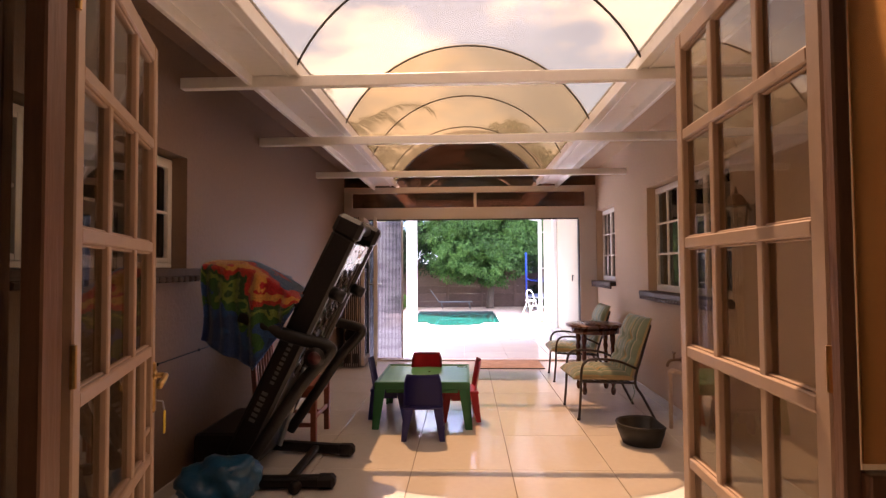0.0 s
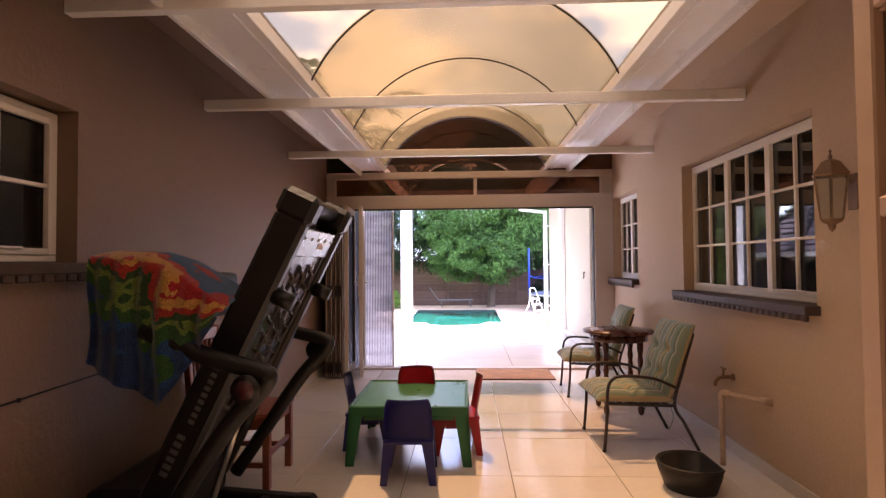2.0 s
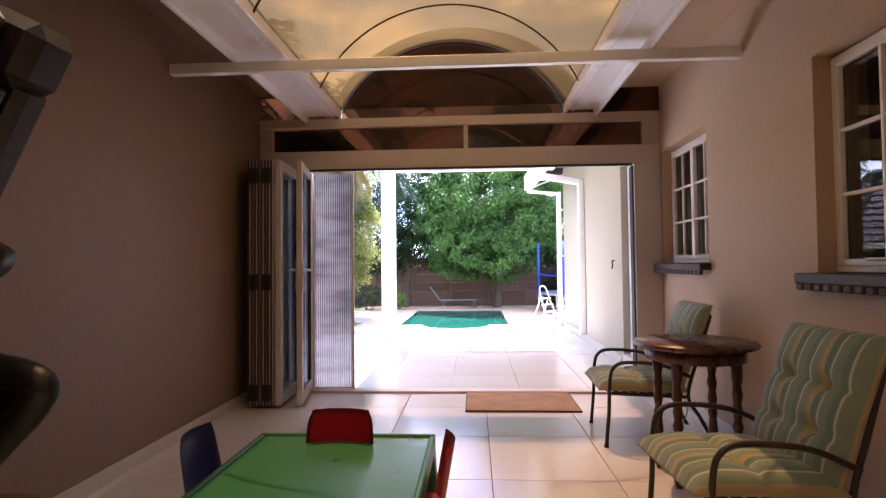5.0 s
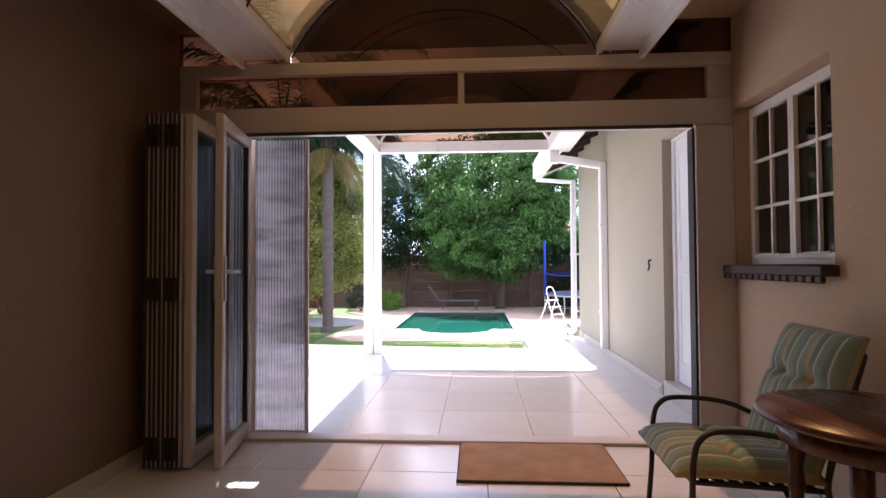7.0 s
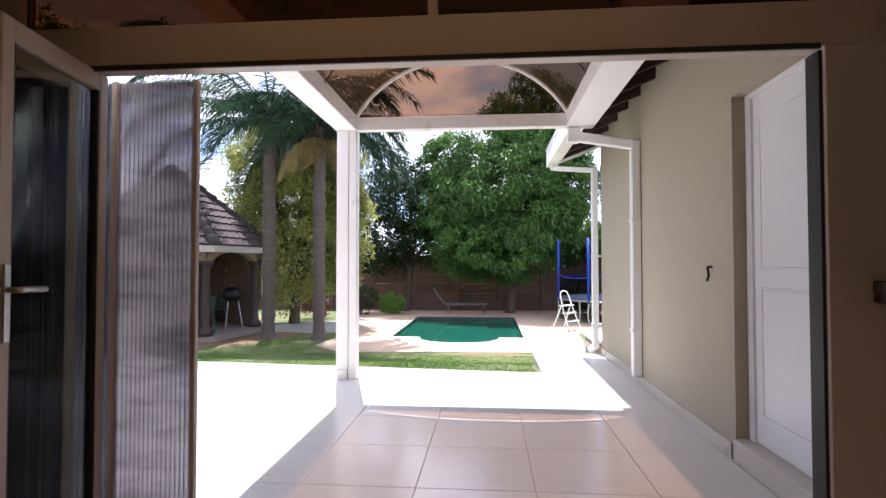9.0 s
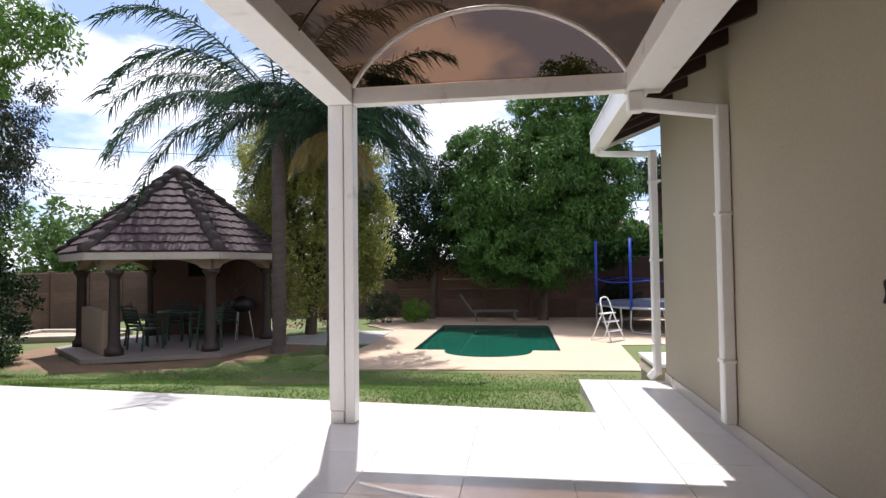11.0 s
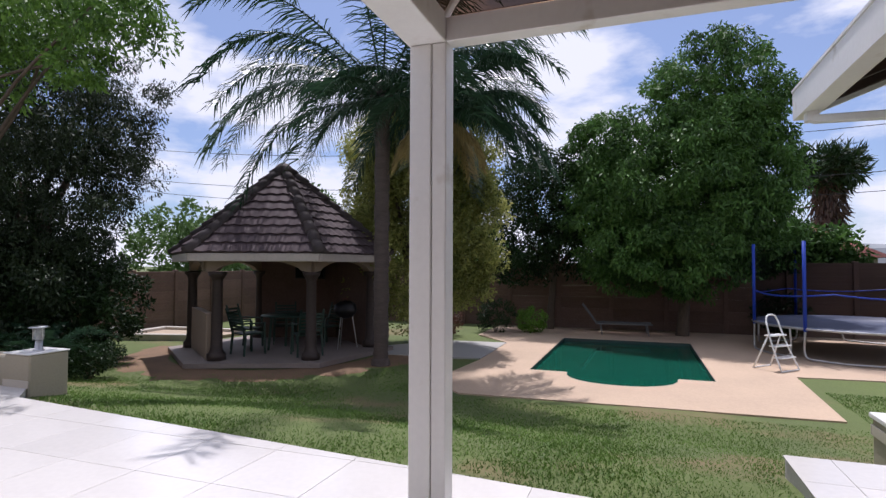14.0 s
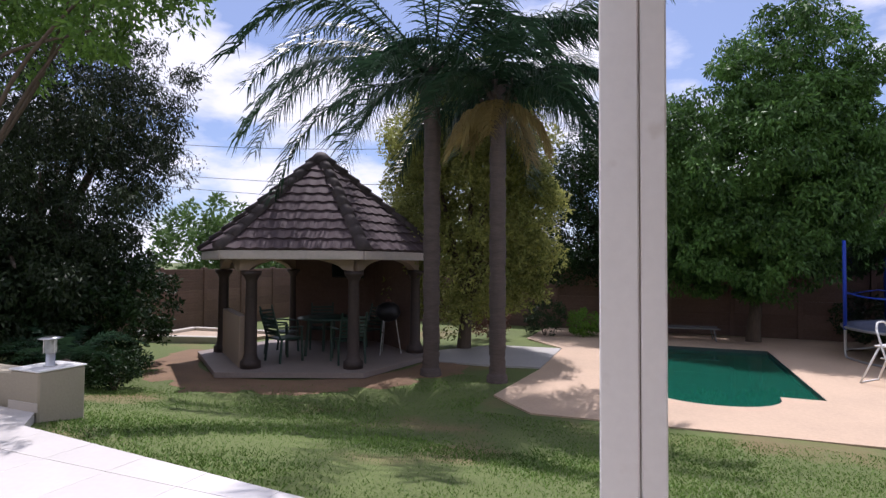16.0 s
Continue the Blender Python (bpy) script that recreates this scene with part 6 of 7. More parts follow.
for i in range(NT):
    bm.faces.new((rowa[i], rowa[i + 1], rowb[i + 1], rowb[i]))
    bm.faces.new((front_v[i], front_v[i + 1], rowa[i + 1], rowa[i]))
tile_me = mesh_of("roof_tile", bm, ROOFT, False)
NR = 11
rest = []
for k in range(6):
    a, b = hexp(RE + 0.05, k, EZ), hexp(RE + 0.05, k + 1, EZ)
    mid = (a + b) / 2
    up = Vector((0, 0, AZ)) - mid
    L_ = up.length
    up.normalize()
    ax = (b - a).normalized()
    nrm = ax.cross(up).normalized()
    if nrm.z < 0:
        nrm = -nrm
    half = (b - a).length / 2
    for r in range(NR):
        s = L_ * r / NR
        w = half * (1 - (s + 0.12) / L_)
        cnt = int(w / tw + 0.5)
        for i in range(-cnt, cnt + 1):
            x = i * tw
            if abs(x) > w + 0.03:
                continue
            m = Matrix((ax, up, nrm)).transposed().to_4x4()
            m.translation = mid + ax * x + up * s + nrm * 0.012
            if k in (0, 5, 1):
                piece("roof_tile", tile_me, gz, m)
            else:
                rest.append(m)
bm = bmesh.new()
for m in rest:
    t2 = bmesh.new()
    t2.from_mesh(tile_me)
    t2.transform(m)
    tmp = bpy.data.meshes.new("tmp")
    t2.to_mesh(tmp)
    t2.free()
    bm.from_mesh(tmp)
    bpy.data.meshes.remove(tmp)
tagged(part("roof_tiles_rear", bm, ROOFT, gz, "dark roof tiles of the rear slopes"), kind="stuff")
bm = bmesh.new()
n = 8
ra, rb = [], []
for i in range(n + 1):
    q = math.pi * i / n
    ra.append(bm.verts.new((0.125 * math.cos(q), 0, 0.13 * math.sin(q))))
    rb.append(bm.verts.new((0.10 * math.cos(q), 0.36, 0.085 * math.sin(q))))
for i in range(n):
    bm.faces.new((ra[i], ra[i + 1], rb[i + 1], rb[i]))
bm.faces.new(ra)
cap_me = mesh_of("ridge_cap", bm, RIDGE, True)
for k in range(6):
    a, b = hexp(RE + 0.06, k, EZ + 0.02), Vector((0, 0, AZ + 0.02))
    d = (b - a)
    ln = d.length
    d.normalize()
    sx = d.cross(Vector((0, 0, 1))).normalized()
    up = sx.cross(d)
    for i in range(10):
        m = Matrix((sx, d, up)).transposed().to_4x4()
        m.translation = a + d * (ln * i / 10)
        piece("ridge_cap", cap_me, gz, m)
part("finial_cap", lathe(bmesh.new(), [(0.20, AZ - 0.06), (0.17, AZ + 0.03), (0.09, AZ + 0.10), (0.0, AZ + 0.115)], 12), RIDGE, gz, "weathered cap at the apex", True)
for k in range(6):
    a, b = hexp(RE + 0.02, k, EZ - 0.07), hexp(RE + 0.02, k + 1, EZ - 0.07)
    part("fascia_gutter", slab(a, b, 0.07, 0.15, 0.012), GUTTER, gz, "pale gutter along the eave")
COLS = (0, 1, 2, 4, 5)
for k in range(6):
    p = hexp(1.92, k)
    if k == 0:
        p = (p[0] + 0.18, p[1] + 0.05)
    if k in COLS:
        part("column", lathe(bmesh.new(), [(0.17, 0.085), (0.17, 0.20), (0.14, 0.22), (0.12, 0.26), (0.105, 0.32), (0.092, 1.55), (0.10, 1.57), (0.12, 1.62), (0.16, 1.66), (0.17, 1.72)], 16, (p[0], p[1], 0)), COLUMN, gz, "dark round column", True)
    a, b = hexp(1.92, k), hexp(1.92, k + 1)
    v = Vector((b[0] - a[0], b[1] - a[1], 0))
    ln = v.length
    ang = math.degrees(math.atan2(v.y, v.x))
    if k in (0, 5, 1, 4):
        out = [(0, 1.72)] + [(0.16 + (ln - 0.32) * i / 16, 1.74 + 0.20 * math.sin(math.pi * i / 16) ** 0.6) for i in range(17)] + [(ln, 1.72), (ln, EZ - 0.02), (0, EZ - 0.02)]
        bm = prism(out, -0.08, 0.08)
        bm.transform(pose(a[0], a[1], 0, 0, 0, ang) @ pose(0, 0, 0, 90, 0, 0))
        part("arched_beam", bm, PLASTER, gz, "plastered beam with an arched underside")
    else:
        bm = box(bmesh.new(), 0, ln, -0.07, 0.07, 0.085, EZ - 0.05)
        bm.transform(pose(a[0], a[1], 0, 0, 0, ang))
        part("rear_wall", bm, WBROWN if k != 4 else PLASTER, gz, "dim brown rear wall")
a, b = hexp(1.86, 5), hexp(1.86, 6)
v = Vector((b[0] - a[0], b[1] - a[1], 0))
bm = box(bmesh.new(), 0.10, v.length + 0.06, -0.08, 0.08, 0.085, 0.95, 0.01)
bm.transform(pose(a[0], a[1], 0, 0, 0, math.degrees(math.atan2(v.y, v.x))))
part("low_wall", bm, PLASTER, gz, "low plastered wall between the columns")
pd = hexp(2.12, 2)
part("downpipe", tube(bmesh.new(), [(pd[0], pd[1], 0.05), (pd[0], pd[1], EZ - 0.1)], 0.03, 8), WHITE, gz, "white round downpipe")

GREENC = mat("green_garden_plastic", (0.022, 0.05, 0.035), 0.4, vary=0.15)
tv = thing("television", "flat black television on the gazebo wall", "television", (-7.62, 20.98, 0.98))
tv.rotation_euler = (0, 0, radians(-8))
part("casing", box(bmesh.new(), -0.45, 0.45, -0.04, 0.02, 0, 0.52, 0.01), BLACK, tv)
part("screen", box(bmesh.new(), -0.42, 0.42, -0.044, -0.04, 0.03, 0.49), mat("screen_glass", (0.006, 0.006, 0.007), 0.12, bump=0), tv, "dark switched-off screen")
gt = thing("garden_table", "green oval garden table in the gazebo", "table", (-7.05, 19.35, ZG + 0.085))
part("tabletop", lathe(bmesh.new(), [(0.0, 0.70), (0.56, 0.70), (0.58, 0.715), (0.56, 0.73), (0.0, 0.73)], 24), GREENC, gt, "", True)
for k in range(4):
    a = math.radians(45 + 90 * k)
    part("leg", tube(bmesh.new(), [(0.42 * math.cos(a), 0.42 * math.sin(a), 0), (0.36 * math.cos(a), 0.36 * math.sin(a), 0.70)], 0.028, 8), GREENC, gt)


def patio_chair(at, rz):
    ob = thing("garden_chair", "green slatted plastic garden chair in the gazebo", "chair", at, rz, "chairs round the garden table")
    part("seat", box(bmesh.new(), -0.23, 0.23, -0.22, 0.24, 0.40, 0.43, 0.012), GREENC, ob)
    for k in range(6):
        z = 0.50 + 0.065 * k
        part("slat", slab((-0.21, -0.245 - 0.02 * k, z), (0.21, -0.245 - 0.02 * k, z), 0.014, 0.042, 0.004), GREENC, ob)
    for s in (-1, 1):
        part("back_post", slab((s * 0.22, -0.22, 0.42), (s * 0.22, -0.37, 0.92), 0.035, 0.03, 0.006), GREENC, ob)
        part("armrest", slab((s * 0.25, -0.26, 0.63), (s * 0.25, 0.22, 0.62), 0.05, 0.025, 0.008), GREENC, ob)
        for y0, y1 in ((0.22, 0.20), (-0.24, -0.20)):
            part("leg", slab((s * 0.245, y0, 0.0), (s * 0.235, y1, 0.62 if y0 > 0 else 0.42), 0.035, 0.035, 0.006), GREENC, ob)
    return ob


for dx, dy, rz in ((-0.95, -0.15, -80), (-0.35, -0.85, -20), (0.80, -0.55, 50), (0.35, 0.85, 160), (-0.6, 0.7, 215)):
    patio_chair((-7.05 + dx, 19.35 + dy, ZG + 0.085), rz)
kb = thing("kettle_grill", "black kettle grill on thin legs", "grill", (-6.05, 19.95, ZG + 0.085))
part("bowl", lathe(bmesh.new(), [(0.02, 0.62), (0.16, 0.66), (0.24, 0.76), (0.25, 0.82), (0.22, 0.93), (0.12, 1.0), (0.0, 1.02)], 20), BLACK, kb, "", True)
for k in range(3):
    a = 2.09 * k + 0.4
    part("leg", tube(bmesh.new(), [(0.15 * math.cos(a), 0.15 * math.sin(a), 0.68), (0.26 * math.cos(a), 0.26 * math.sin(a), 0)], 0.010, 6), STEEL, kb)
part("lid_handle", tube(bmesh.new(), [(-0.05, 0, 1.015), (-0.04, 0, 1.05), (0.04, 0, 1.05), (0.05, 0, 1.015)], 0.008, 6), REDWOOD, kb)

# kerbed bed beside the gazebo
KERB = mat("pale_kerb", (0.52, 0.48, 0.42), 0.85, vary=0.12)
kb2 = thing("bed_kerb", "pale concrete kerb round an empty flower bed", "kerb", (-11.3, 20.6, ZG))
for a, b in (((-12.4, 19.7), (-10.2, 20.3)), ((-12.4, 19.7), (-12.6, 21.4)), ((-12.6, 21.4), (-10.1, 21.6))):
    wpart("kerb_length", slab((*a, ZG + 0.04), (*b, ZG + 0.04), 0.16, 0.2, 0.015), KERB, kb2)
tagged(part("bed_soil", prism([(-12.35, 19.75), (-10.2, 20.3), (-10.1, 21.5), (-12.5, 21.35)], ZG - 0.05, ZG + 0.06), mat("pale_sand", (0.42, 0.33, 0.24), 0.95, vary=0.15)), "pale bare sand filling the kerbed bed", "flower bed", "", "structure")

# ---- trampoline ----
TX, TY, TR = 4.45, 23.65, 2.06
BLUE = mat("blue_foam", (0.012, 0.05, 0.42), 0.5, vary=0.15)
GALV = mat("galvanised", (0.5, 0.5, 0.5), 0.4, 0.7, vary=0.15)
MATT = mat("trampoline_mat", (0.02, 0.022, 0.03), 0.6, vary=0.15)
NET = tinted("black_net", (0.62, 0.62, 0.64), rough=0.5, ior=1.02)
tr = thing("trampoline", "round trampoline with blue padded posts and net", "trampoline", (TX, TY, ZG))
H = 0.62
part("frame_ring", tube(bmesh.new(), [(TR * math.cos(2 * math.pi * k / 40), TR * math.sin(2 * math.pi * k / 40), H) for k in range(40)], 0.028, 8, None, True), GALV, tr, "", True)
part("mat", lathe(bmesh.new(), [(1.72, H - 0.015), (1.72, H + 0.003), (0.0, H + 0.003)], 40), MATT, tr, "dark jumping mat")
part("pad", lathe(bmesh.new(), [(1.72, H + 0.006), (1.73, H + 0.035), (2.06, H + 0.035), (2.08, H + 0.005)], 40), mat("blue_pad", (0.13, 0.15, 0.22), 0.5, vary=0.2), tr, "blue spring pad", True)
for k in range(6):
    a = math.radians(226 - 46 * k) if k < 2 else math.radians(226 - 46 - 67 * (k - 1))
    c, s = math.cos(a), math.sin(a)
    part("post", tube(bmesh.new(), [(TR * c, TR * s, H - 0.05), (TR * c, TR * s, 2.37)], 0.034, 10), BLUE, tr, "blue foam-covered net post", True)
    part("leg", tube(bmesh.new(), curve_pts([(TR * c, TR * s, H), (TR * c, TR * s, 0.10), (TR * math.cos(a + 0.15), TR * math.sin(a + 0.15), 0.03), (TR * math.cos(a + 0.5), TR * math.sin(a + 0.5), 0.03), (TR * math.cos(a + 0.65), TR * math.sin(a + 0.65), 0.10), (TR * math.cos(a + 0.65), TR * math.sin(a + 0.65), H)], 5), 0.022, 8), GALV, tr, "bent galvanised leg", True)
bm = bmesh.new()
lo, hi = [], []
for k in range(40):
    a = 2 * math.pi * k / 40
    lo.append(bm.verts.new((2.0 * math.cos(a), 2.0 * math.sin(a), H + 0.03)))
    hi.append(bm.verts.new((2.0 * math.cos(a), 2.0 * math.sin(a), 2.33 - 0.06 * abs(math.sin(3 * a)))))
for k in range(40):
    bm.faces.new((lo[k], lo[(k + 1) % 40], hi[(k + 1) % 40], hi[k]))
part("net", bm, NET, tr, "fine black safety net")
part("band", tube(bmesh.new(), [(2.01 * math.cos(2 * math.pi * k / 60), 2.01 * math.sin(2 * math.pi * k / 60), 1.32 - 0.07 * abs(math.sin(2 * math.pi * k / 60 * 3))) for k in range(60)], 0.016, 5, None, True), BLUE, tr, "blue net band", True)

# ---- white step ladder by the pool ----
ld = thing("step_ladder", "white folding step ladder with a hand hoop", "step ladder", (2.28, 20.9, ZG), 48)
WT = mat("white_tube", (0.78, 0.78, 0.77), 0.35, vary=0.05)
for s in (-1, 1):
    part("front_leg", tube(bmesh.new(), curve_pts([(s * 0.27, -0.22, 0.0), (s * 0.22, -0.02, 0.48), (s * 0.18, 0.10, 0.86)], 4), 0.016, 8), WT, ld, "", True)
    part("rear_leg", tube(bmesh.new(), [(s * 0.26, 0.30, 0.0), (s * 0.19, 0.06, 0.60)], 0.016, 8), WT, ld, "", True)
part("hoop", tube(bmesh.new(), curve_pts([(-0.18, 0.10, 0.86), (-0.12, 0.12, 0.95), (0.0, 0.125, 0.975), (0.12, 0.12, 0.95), (0.18, 0.10, 0.86)], 5), 0.016, 8), WT, ld, "", True)
part("foot_bar", tube(bmesh.new(), [(-0.27, -0.22, 0.012), (0.27, -0.22, 0.012)], 0.014, 8), WT, ld)
part("foot_bar", tube(bmesh.new(), [(-0.26, 0.30, 0.012), (0.26, 0.30, 0.012)], 0.014, 8), WT, ld)
for z, y in ((0.22, -0.13), (0.42, -0.05), (0.60, 0.03)):
    part("tread", box(bmesh.new(), -0.22, 0.22, y - 0.07, y + 0.09, z, z + 0.022, 0.006), WT, ld)

# ---- sun lounger by the back fence ----
LG = mat("grey_lounger", (0.16, 0.16, 0.16), 0.6, vary=0.15)
lg = thing("sun_lounger", "grey folding sun lounger with a raised back", "lounger", (-0.85, 25.35, ZG), 4)
for y in (-0.28, 0.28):
    part("rail", tube(bmesh.new(), [(-0.35, y, 0.30), (1.1, y, 0.30)], 0.018, 8), LG, lg)
    part("back_rail", tube(bmesh.new(), [(-0.35, y, 0.30), (-0.72, y, 0.82)], 0.018, 8), LG, lg)
    for x in (-0.25, 0.95):
        part("leg", tube(bmesh.new(), [(x, y, 0.30), (x + 0.05, y, 0.0)], 0.016, 8), LG, lg)
part("sling", box(bmesh.new(), -0.33, 1.08, -0.27, 0.27, 0.296, 0.304), LG, lg)
bm = box(bmesh.new(), 0, 0.60, -0.27, 0.27, -0.004, 0.004)
bm.transform(pose(-0.36, 0, 0.305, 0, -125.5, 0))
part("back_sling", bm, LG, lg)

# ---- shrubs, cycad, grass ----
def shrub(name, at, label, r, material, seed, size=0.06, n=60, per=50, squash=0.8):
    rng = np.random.default_rng(seed)
    ob = thing(name, label, "shrub", at)
    for k in range(5):
        a = k * 1.26
        part("stem", tube(bmesh.new(), [(0, 0, -0.05), (0.3 * r * math.cos(a), 0.3 * r * math.sin(a), r * 0.7)], 0.012, 5, 0.005), BARK, ob)
    c, rad = clumps(rng, [(0, 0, r * 0.85, r, r, r * squash)], n)
    leaf_part("foliage", [leaves(rng, c, rad * 0.6, per, size)], material, ob)
    return ob


LEAF_LIME = leaf_mat("leaf_lime", (0.05, 0.13, 0.015), (0.20, 0.38, 0.05))
shrub("shrub", (-2.95, 24.9, ZG), "small bright green shrub by the pool", 0.42, LEAF_LIME, 41)
shrub("shrub", (-8.35, 15.9, ZG + 0.0), "low dark green clipped shrub on the lawn", 0.42, LEAF_DARK, 42, 0.05, 70, 60, 0.6)
shrub("shrub", (-5.0, 23.4, ZG), "reddish shrub in the shaded bed", 0.5, leaf_mat("leaf_red", (0.05, 0.02, 0.015), (0.16, 0.07, 0.04)), 43)
shrub("shrub", (-3.9, 24.6, ZG), "dark shrub against the garden fence", 0.55, LEAF_DARK, 44)
shrub("shrub", (3.4, 26.1, ZG), "dark shrub against the garden fence", 0.7, LEAF_DARK, 45, 0.08)
shrub("shrub", (-10.6, 14.9, ZG), "tall dark shrub under the willow tree", 1.3, LEAF_DARK, 46, 0.09, 160, 60, 0.9)
shrub("shrub", (-12.0, 15.4, ZG), "tall dark shrub under the willow tree", 1.3, LEAF_DARK, 47, 0.09, 160, 60, 0.9)
shrub("shrub", (-10.2, 17.0, ZG), "tall dark shrub under the willow tree", 1.2, LEAF_DARK, 48, 0.09, 170, 70, 0.9)
shrub("shrub", (-11.9, 17.6, ZG), "tall dark shrub under the willow tree", 1.5, LEAF_DARK, 49, 0.09, 200, 70, 0.9)
rng = np.random.default_rng(51)
cy = thing("cycad", "spiky cycad behind the low wall", "plant", (-9.0, 15.6, ZG))
part("trunk", lathe(bmesh.new(), [(0.16, -0.05), (0.18, 0.2), (0.14, 0.40), (0.05, 0.46)], 12), PALM_BARK, cy, "", True)
for k in range(20):
    v, f, stem = frond(rng, rng.uniform(0.8, 1.15), 0.55 + 0.9 * (k % 3) / 3, 0.35, 0.05, 0.13, 26)
    a = k * 2.4
    rot = np.array([[math.cos(a), -math.sin(a), 0], [math.sin(a), math.cos(a), 0], [0, 0, 1]])
    v = v @ rot.T + np.array([0, 0, 0.42])
    me = bpy.data.meshes.new("frond")
    me.from_pydata(v.tolist(), [], [tuple(dict.fromkeys(q)) for q in f])
    me.materials.append(FROND)
    fo = new("frond", me)
    fo.parent = cy

BLADE = leaf_mat("grass_blade", (0.060, 0.118, 0.020), (0.165, 0.275, 0.055))
rng = np.random.default_rng(61)
NB = 210000
gx, gy = rng.uniform(-9.5, 3.6, NB), 12.5 + 6.6 * rng.uniform(0, 1, NB) ** 1.25
dens = np.array([noise.noise((x * 0.5, y * 0.5, 3.0)) for x, y in zip(gx, gy)])


def lawn_ok(x, y, d):
    if y < front(x) + 0.03 or (x > 0.8 and y < 13.9) or (1.40 < x < 2.6 and y < 15.2):
        return False
    if y > 17.0 and -3.3 < x < 2.5:
        return False
    if x < -6.1 and y < 13.9:
        return False
    if (x - GX) ** 2 + (y - GY) ** 2 < 6.6:
        return False
    r2 = (x - GX) ** 2 + (y - GY) ** 2
    if r2 < 11.0 + 6 * d and rng.uniform() > (0.12 if r2 < 8.5 else 0.38):
        return False
    return d > -0.22 or rng.uniform() < 0.35


def front(x):
    return 12.57 + (0.84 - x) * 0.088 if x < 0.84 else 13.86


# worn earth in front of the gazebo
bm = bmesh.new()
rows = []
for k in range(49):
    a = math.radians(-175 + 185 * k / 48)
    far_r = 3.30 + 0.22 * math.sin(k * 0.9) + 0.15 * math.sin(k * 2.3 + 1)
    row = []
    for r in (2.2, 2.5, 2.8, 3.05, far_r):
        x, y = GX + r * math.cos(a), GY + r * math.sin(a)
        row.append(bm.verts.new((x, y, ground_z(x, y) + 0.02 * noise.noise((x * 0.9, y * 0.9, 0)) + (0.010 if r < far_r else -0.03))))
    rows.append(row)
for p, q in zip(rows, rows[1:]):
    for i in range(4):
        bm.faces.new((p[i], p[i + 1], q[i + 1], q[i]))
setting("ground_bare_earth", bm, mat("bare_earth", (0.20, 0.125, 0.072), 0.95, vary=0.25, grain=30, blotch=2, bump=0.6), "worn brown earth round the gazebo", "ground", True)
ok = np.array([lawn_ok(x, y, d) for x, y, d in zip(gx, gy, dens)])
gx, gy = gx[ok], gy[ok]
nb = len(gx)
gzv = np.array([ground_z(x, y) for x, y in zip(gx, gy)])
base = np.stack([gx, gy, gzv - 0.005], 1)
ang = rng.uniform(0, 2 * math.pi, nb)
hgt = rng.uniform(0.012, 0.032, nb)
wv = np.stack([np.cos(ang), np.sin(ang), 0 * ang], 1) * 0.006
lean_v = np.stack([rng.normal(0, 0.018, nb), rng.normal(0, 0.018, nb), hgt], 1)
v = np.empty((nb, 3, 3))
v[:, 0], v[:, 1], v[:, 2] = base - wv, base + wv, base + lean_v
me = bpy.data.meshes.new("grass")
me.from_pydata(v.reshape(-1, 3).tolist(), [], np.arange(nb * 3).reshape(-1, 3).tolist())
me.materials.append(BLADE)
tagged(new("grass", me), "short patchy green lawn grass", "grass", "", "stuff")

# ---- beyond the fence ----
def far_tree(at, label, lobes, material, seed, n=160, size=0.22, per=60):
    return tree("background_tree", at, label, lobes, material, seed, n, per, size, 0.1, (0.2, 2.0), 6)


far_tree((-17.5, 27.5, ZG), "pale green tree beyond the garden fence", [(0, 0, 2.6, 2.6, 2.0, 1.9), (1.8, 0, 2.0, 1.8, 1.5, 1.4)], LEAF_FAR, 71)
far_tree((-14.8, 31.0, ZG), "pale green tree beyond the garden fence", [(0, 0, 3.2, 2.6, 2.0, 2.2), (-2.4, 0, 3.0, 2.0, 1.6, 1.6)], LEAF_FAR, 72)
far_tree((5.4, 30.5, ZG), "green tree beyond the garden fence", [(0, 0, 1.9, 1.4, 1.2, 1.2), (-0.9, 0, 2.4, 1.0, 1.0, 0.9)], LEAF_MID, 73)
far_tree((12.5, 34.0, ZG), "pale green tree beyond the garden fence", [(0, 0, 2.4, 2.4, 2.0, 1.6), (2.4, 0, 2.2, 2.0, 1.6, 1.3)], LEAF_FAR, 74)
far_tree((-8.5, 33.0, ZG), "green tree beyond the garden fence", [(0, 0, 2.4, 2.8, 2.0, 1.9)], LEAF_MID, 75)
rng = np.random.default_rng(81)
fp = thing("fan_palm", "tall fan palm with a brown skirt of dead fronds", "palm tree", (8.4, 40.0, ZG))
part("trunk", tube(bmesh.new(), [(0, 0, -0.2), (0, 0, 6.3)], 0.42, 12, 0.34), PALM_BARK, fp, "", True)
SKIRTM = leaf_mat("dead_frond", (0.06, 0.04, 0.028), (0.15, 0.10, 0.07))
c = np.array([[0.42 * math.cos(a), 0.42 * math.sin(a), z] for a in np.linspace(0, 6.2, 9) for z in np.linspace(2.0, 5.6, 9)])
leaf_part("skirt", [leaves(rng, c, np.full(len(c), 0.34), 26, 0.5, 1.4, 1.0, 5)], SKIRTM, fp, "brown hanging dead fronds")
d = rng.normal(size=(70, 3))
d /= np.linalg.norm(d, axis=1)[:, None]
d[:, 2] = d[:, 2] * 0.75
c = np.array([0, 0, 6.6]) + d * np.array([1.25, 1.25, 1.05])
leaf_part("crown", [leaves(rng, c, np.full(70, 0.42), 44, 0.55, 0.0, 1.0, 7)], LEAF_DARK, fp)

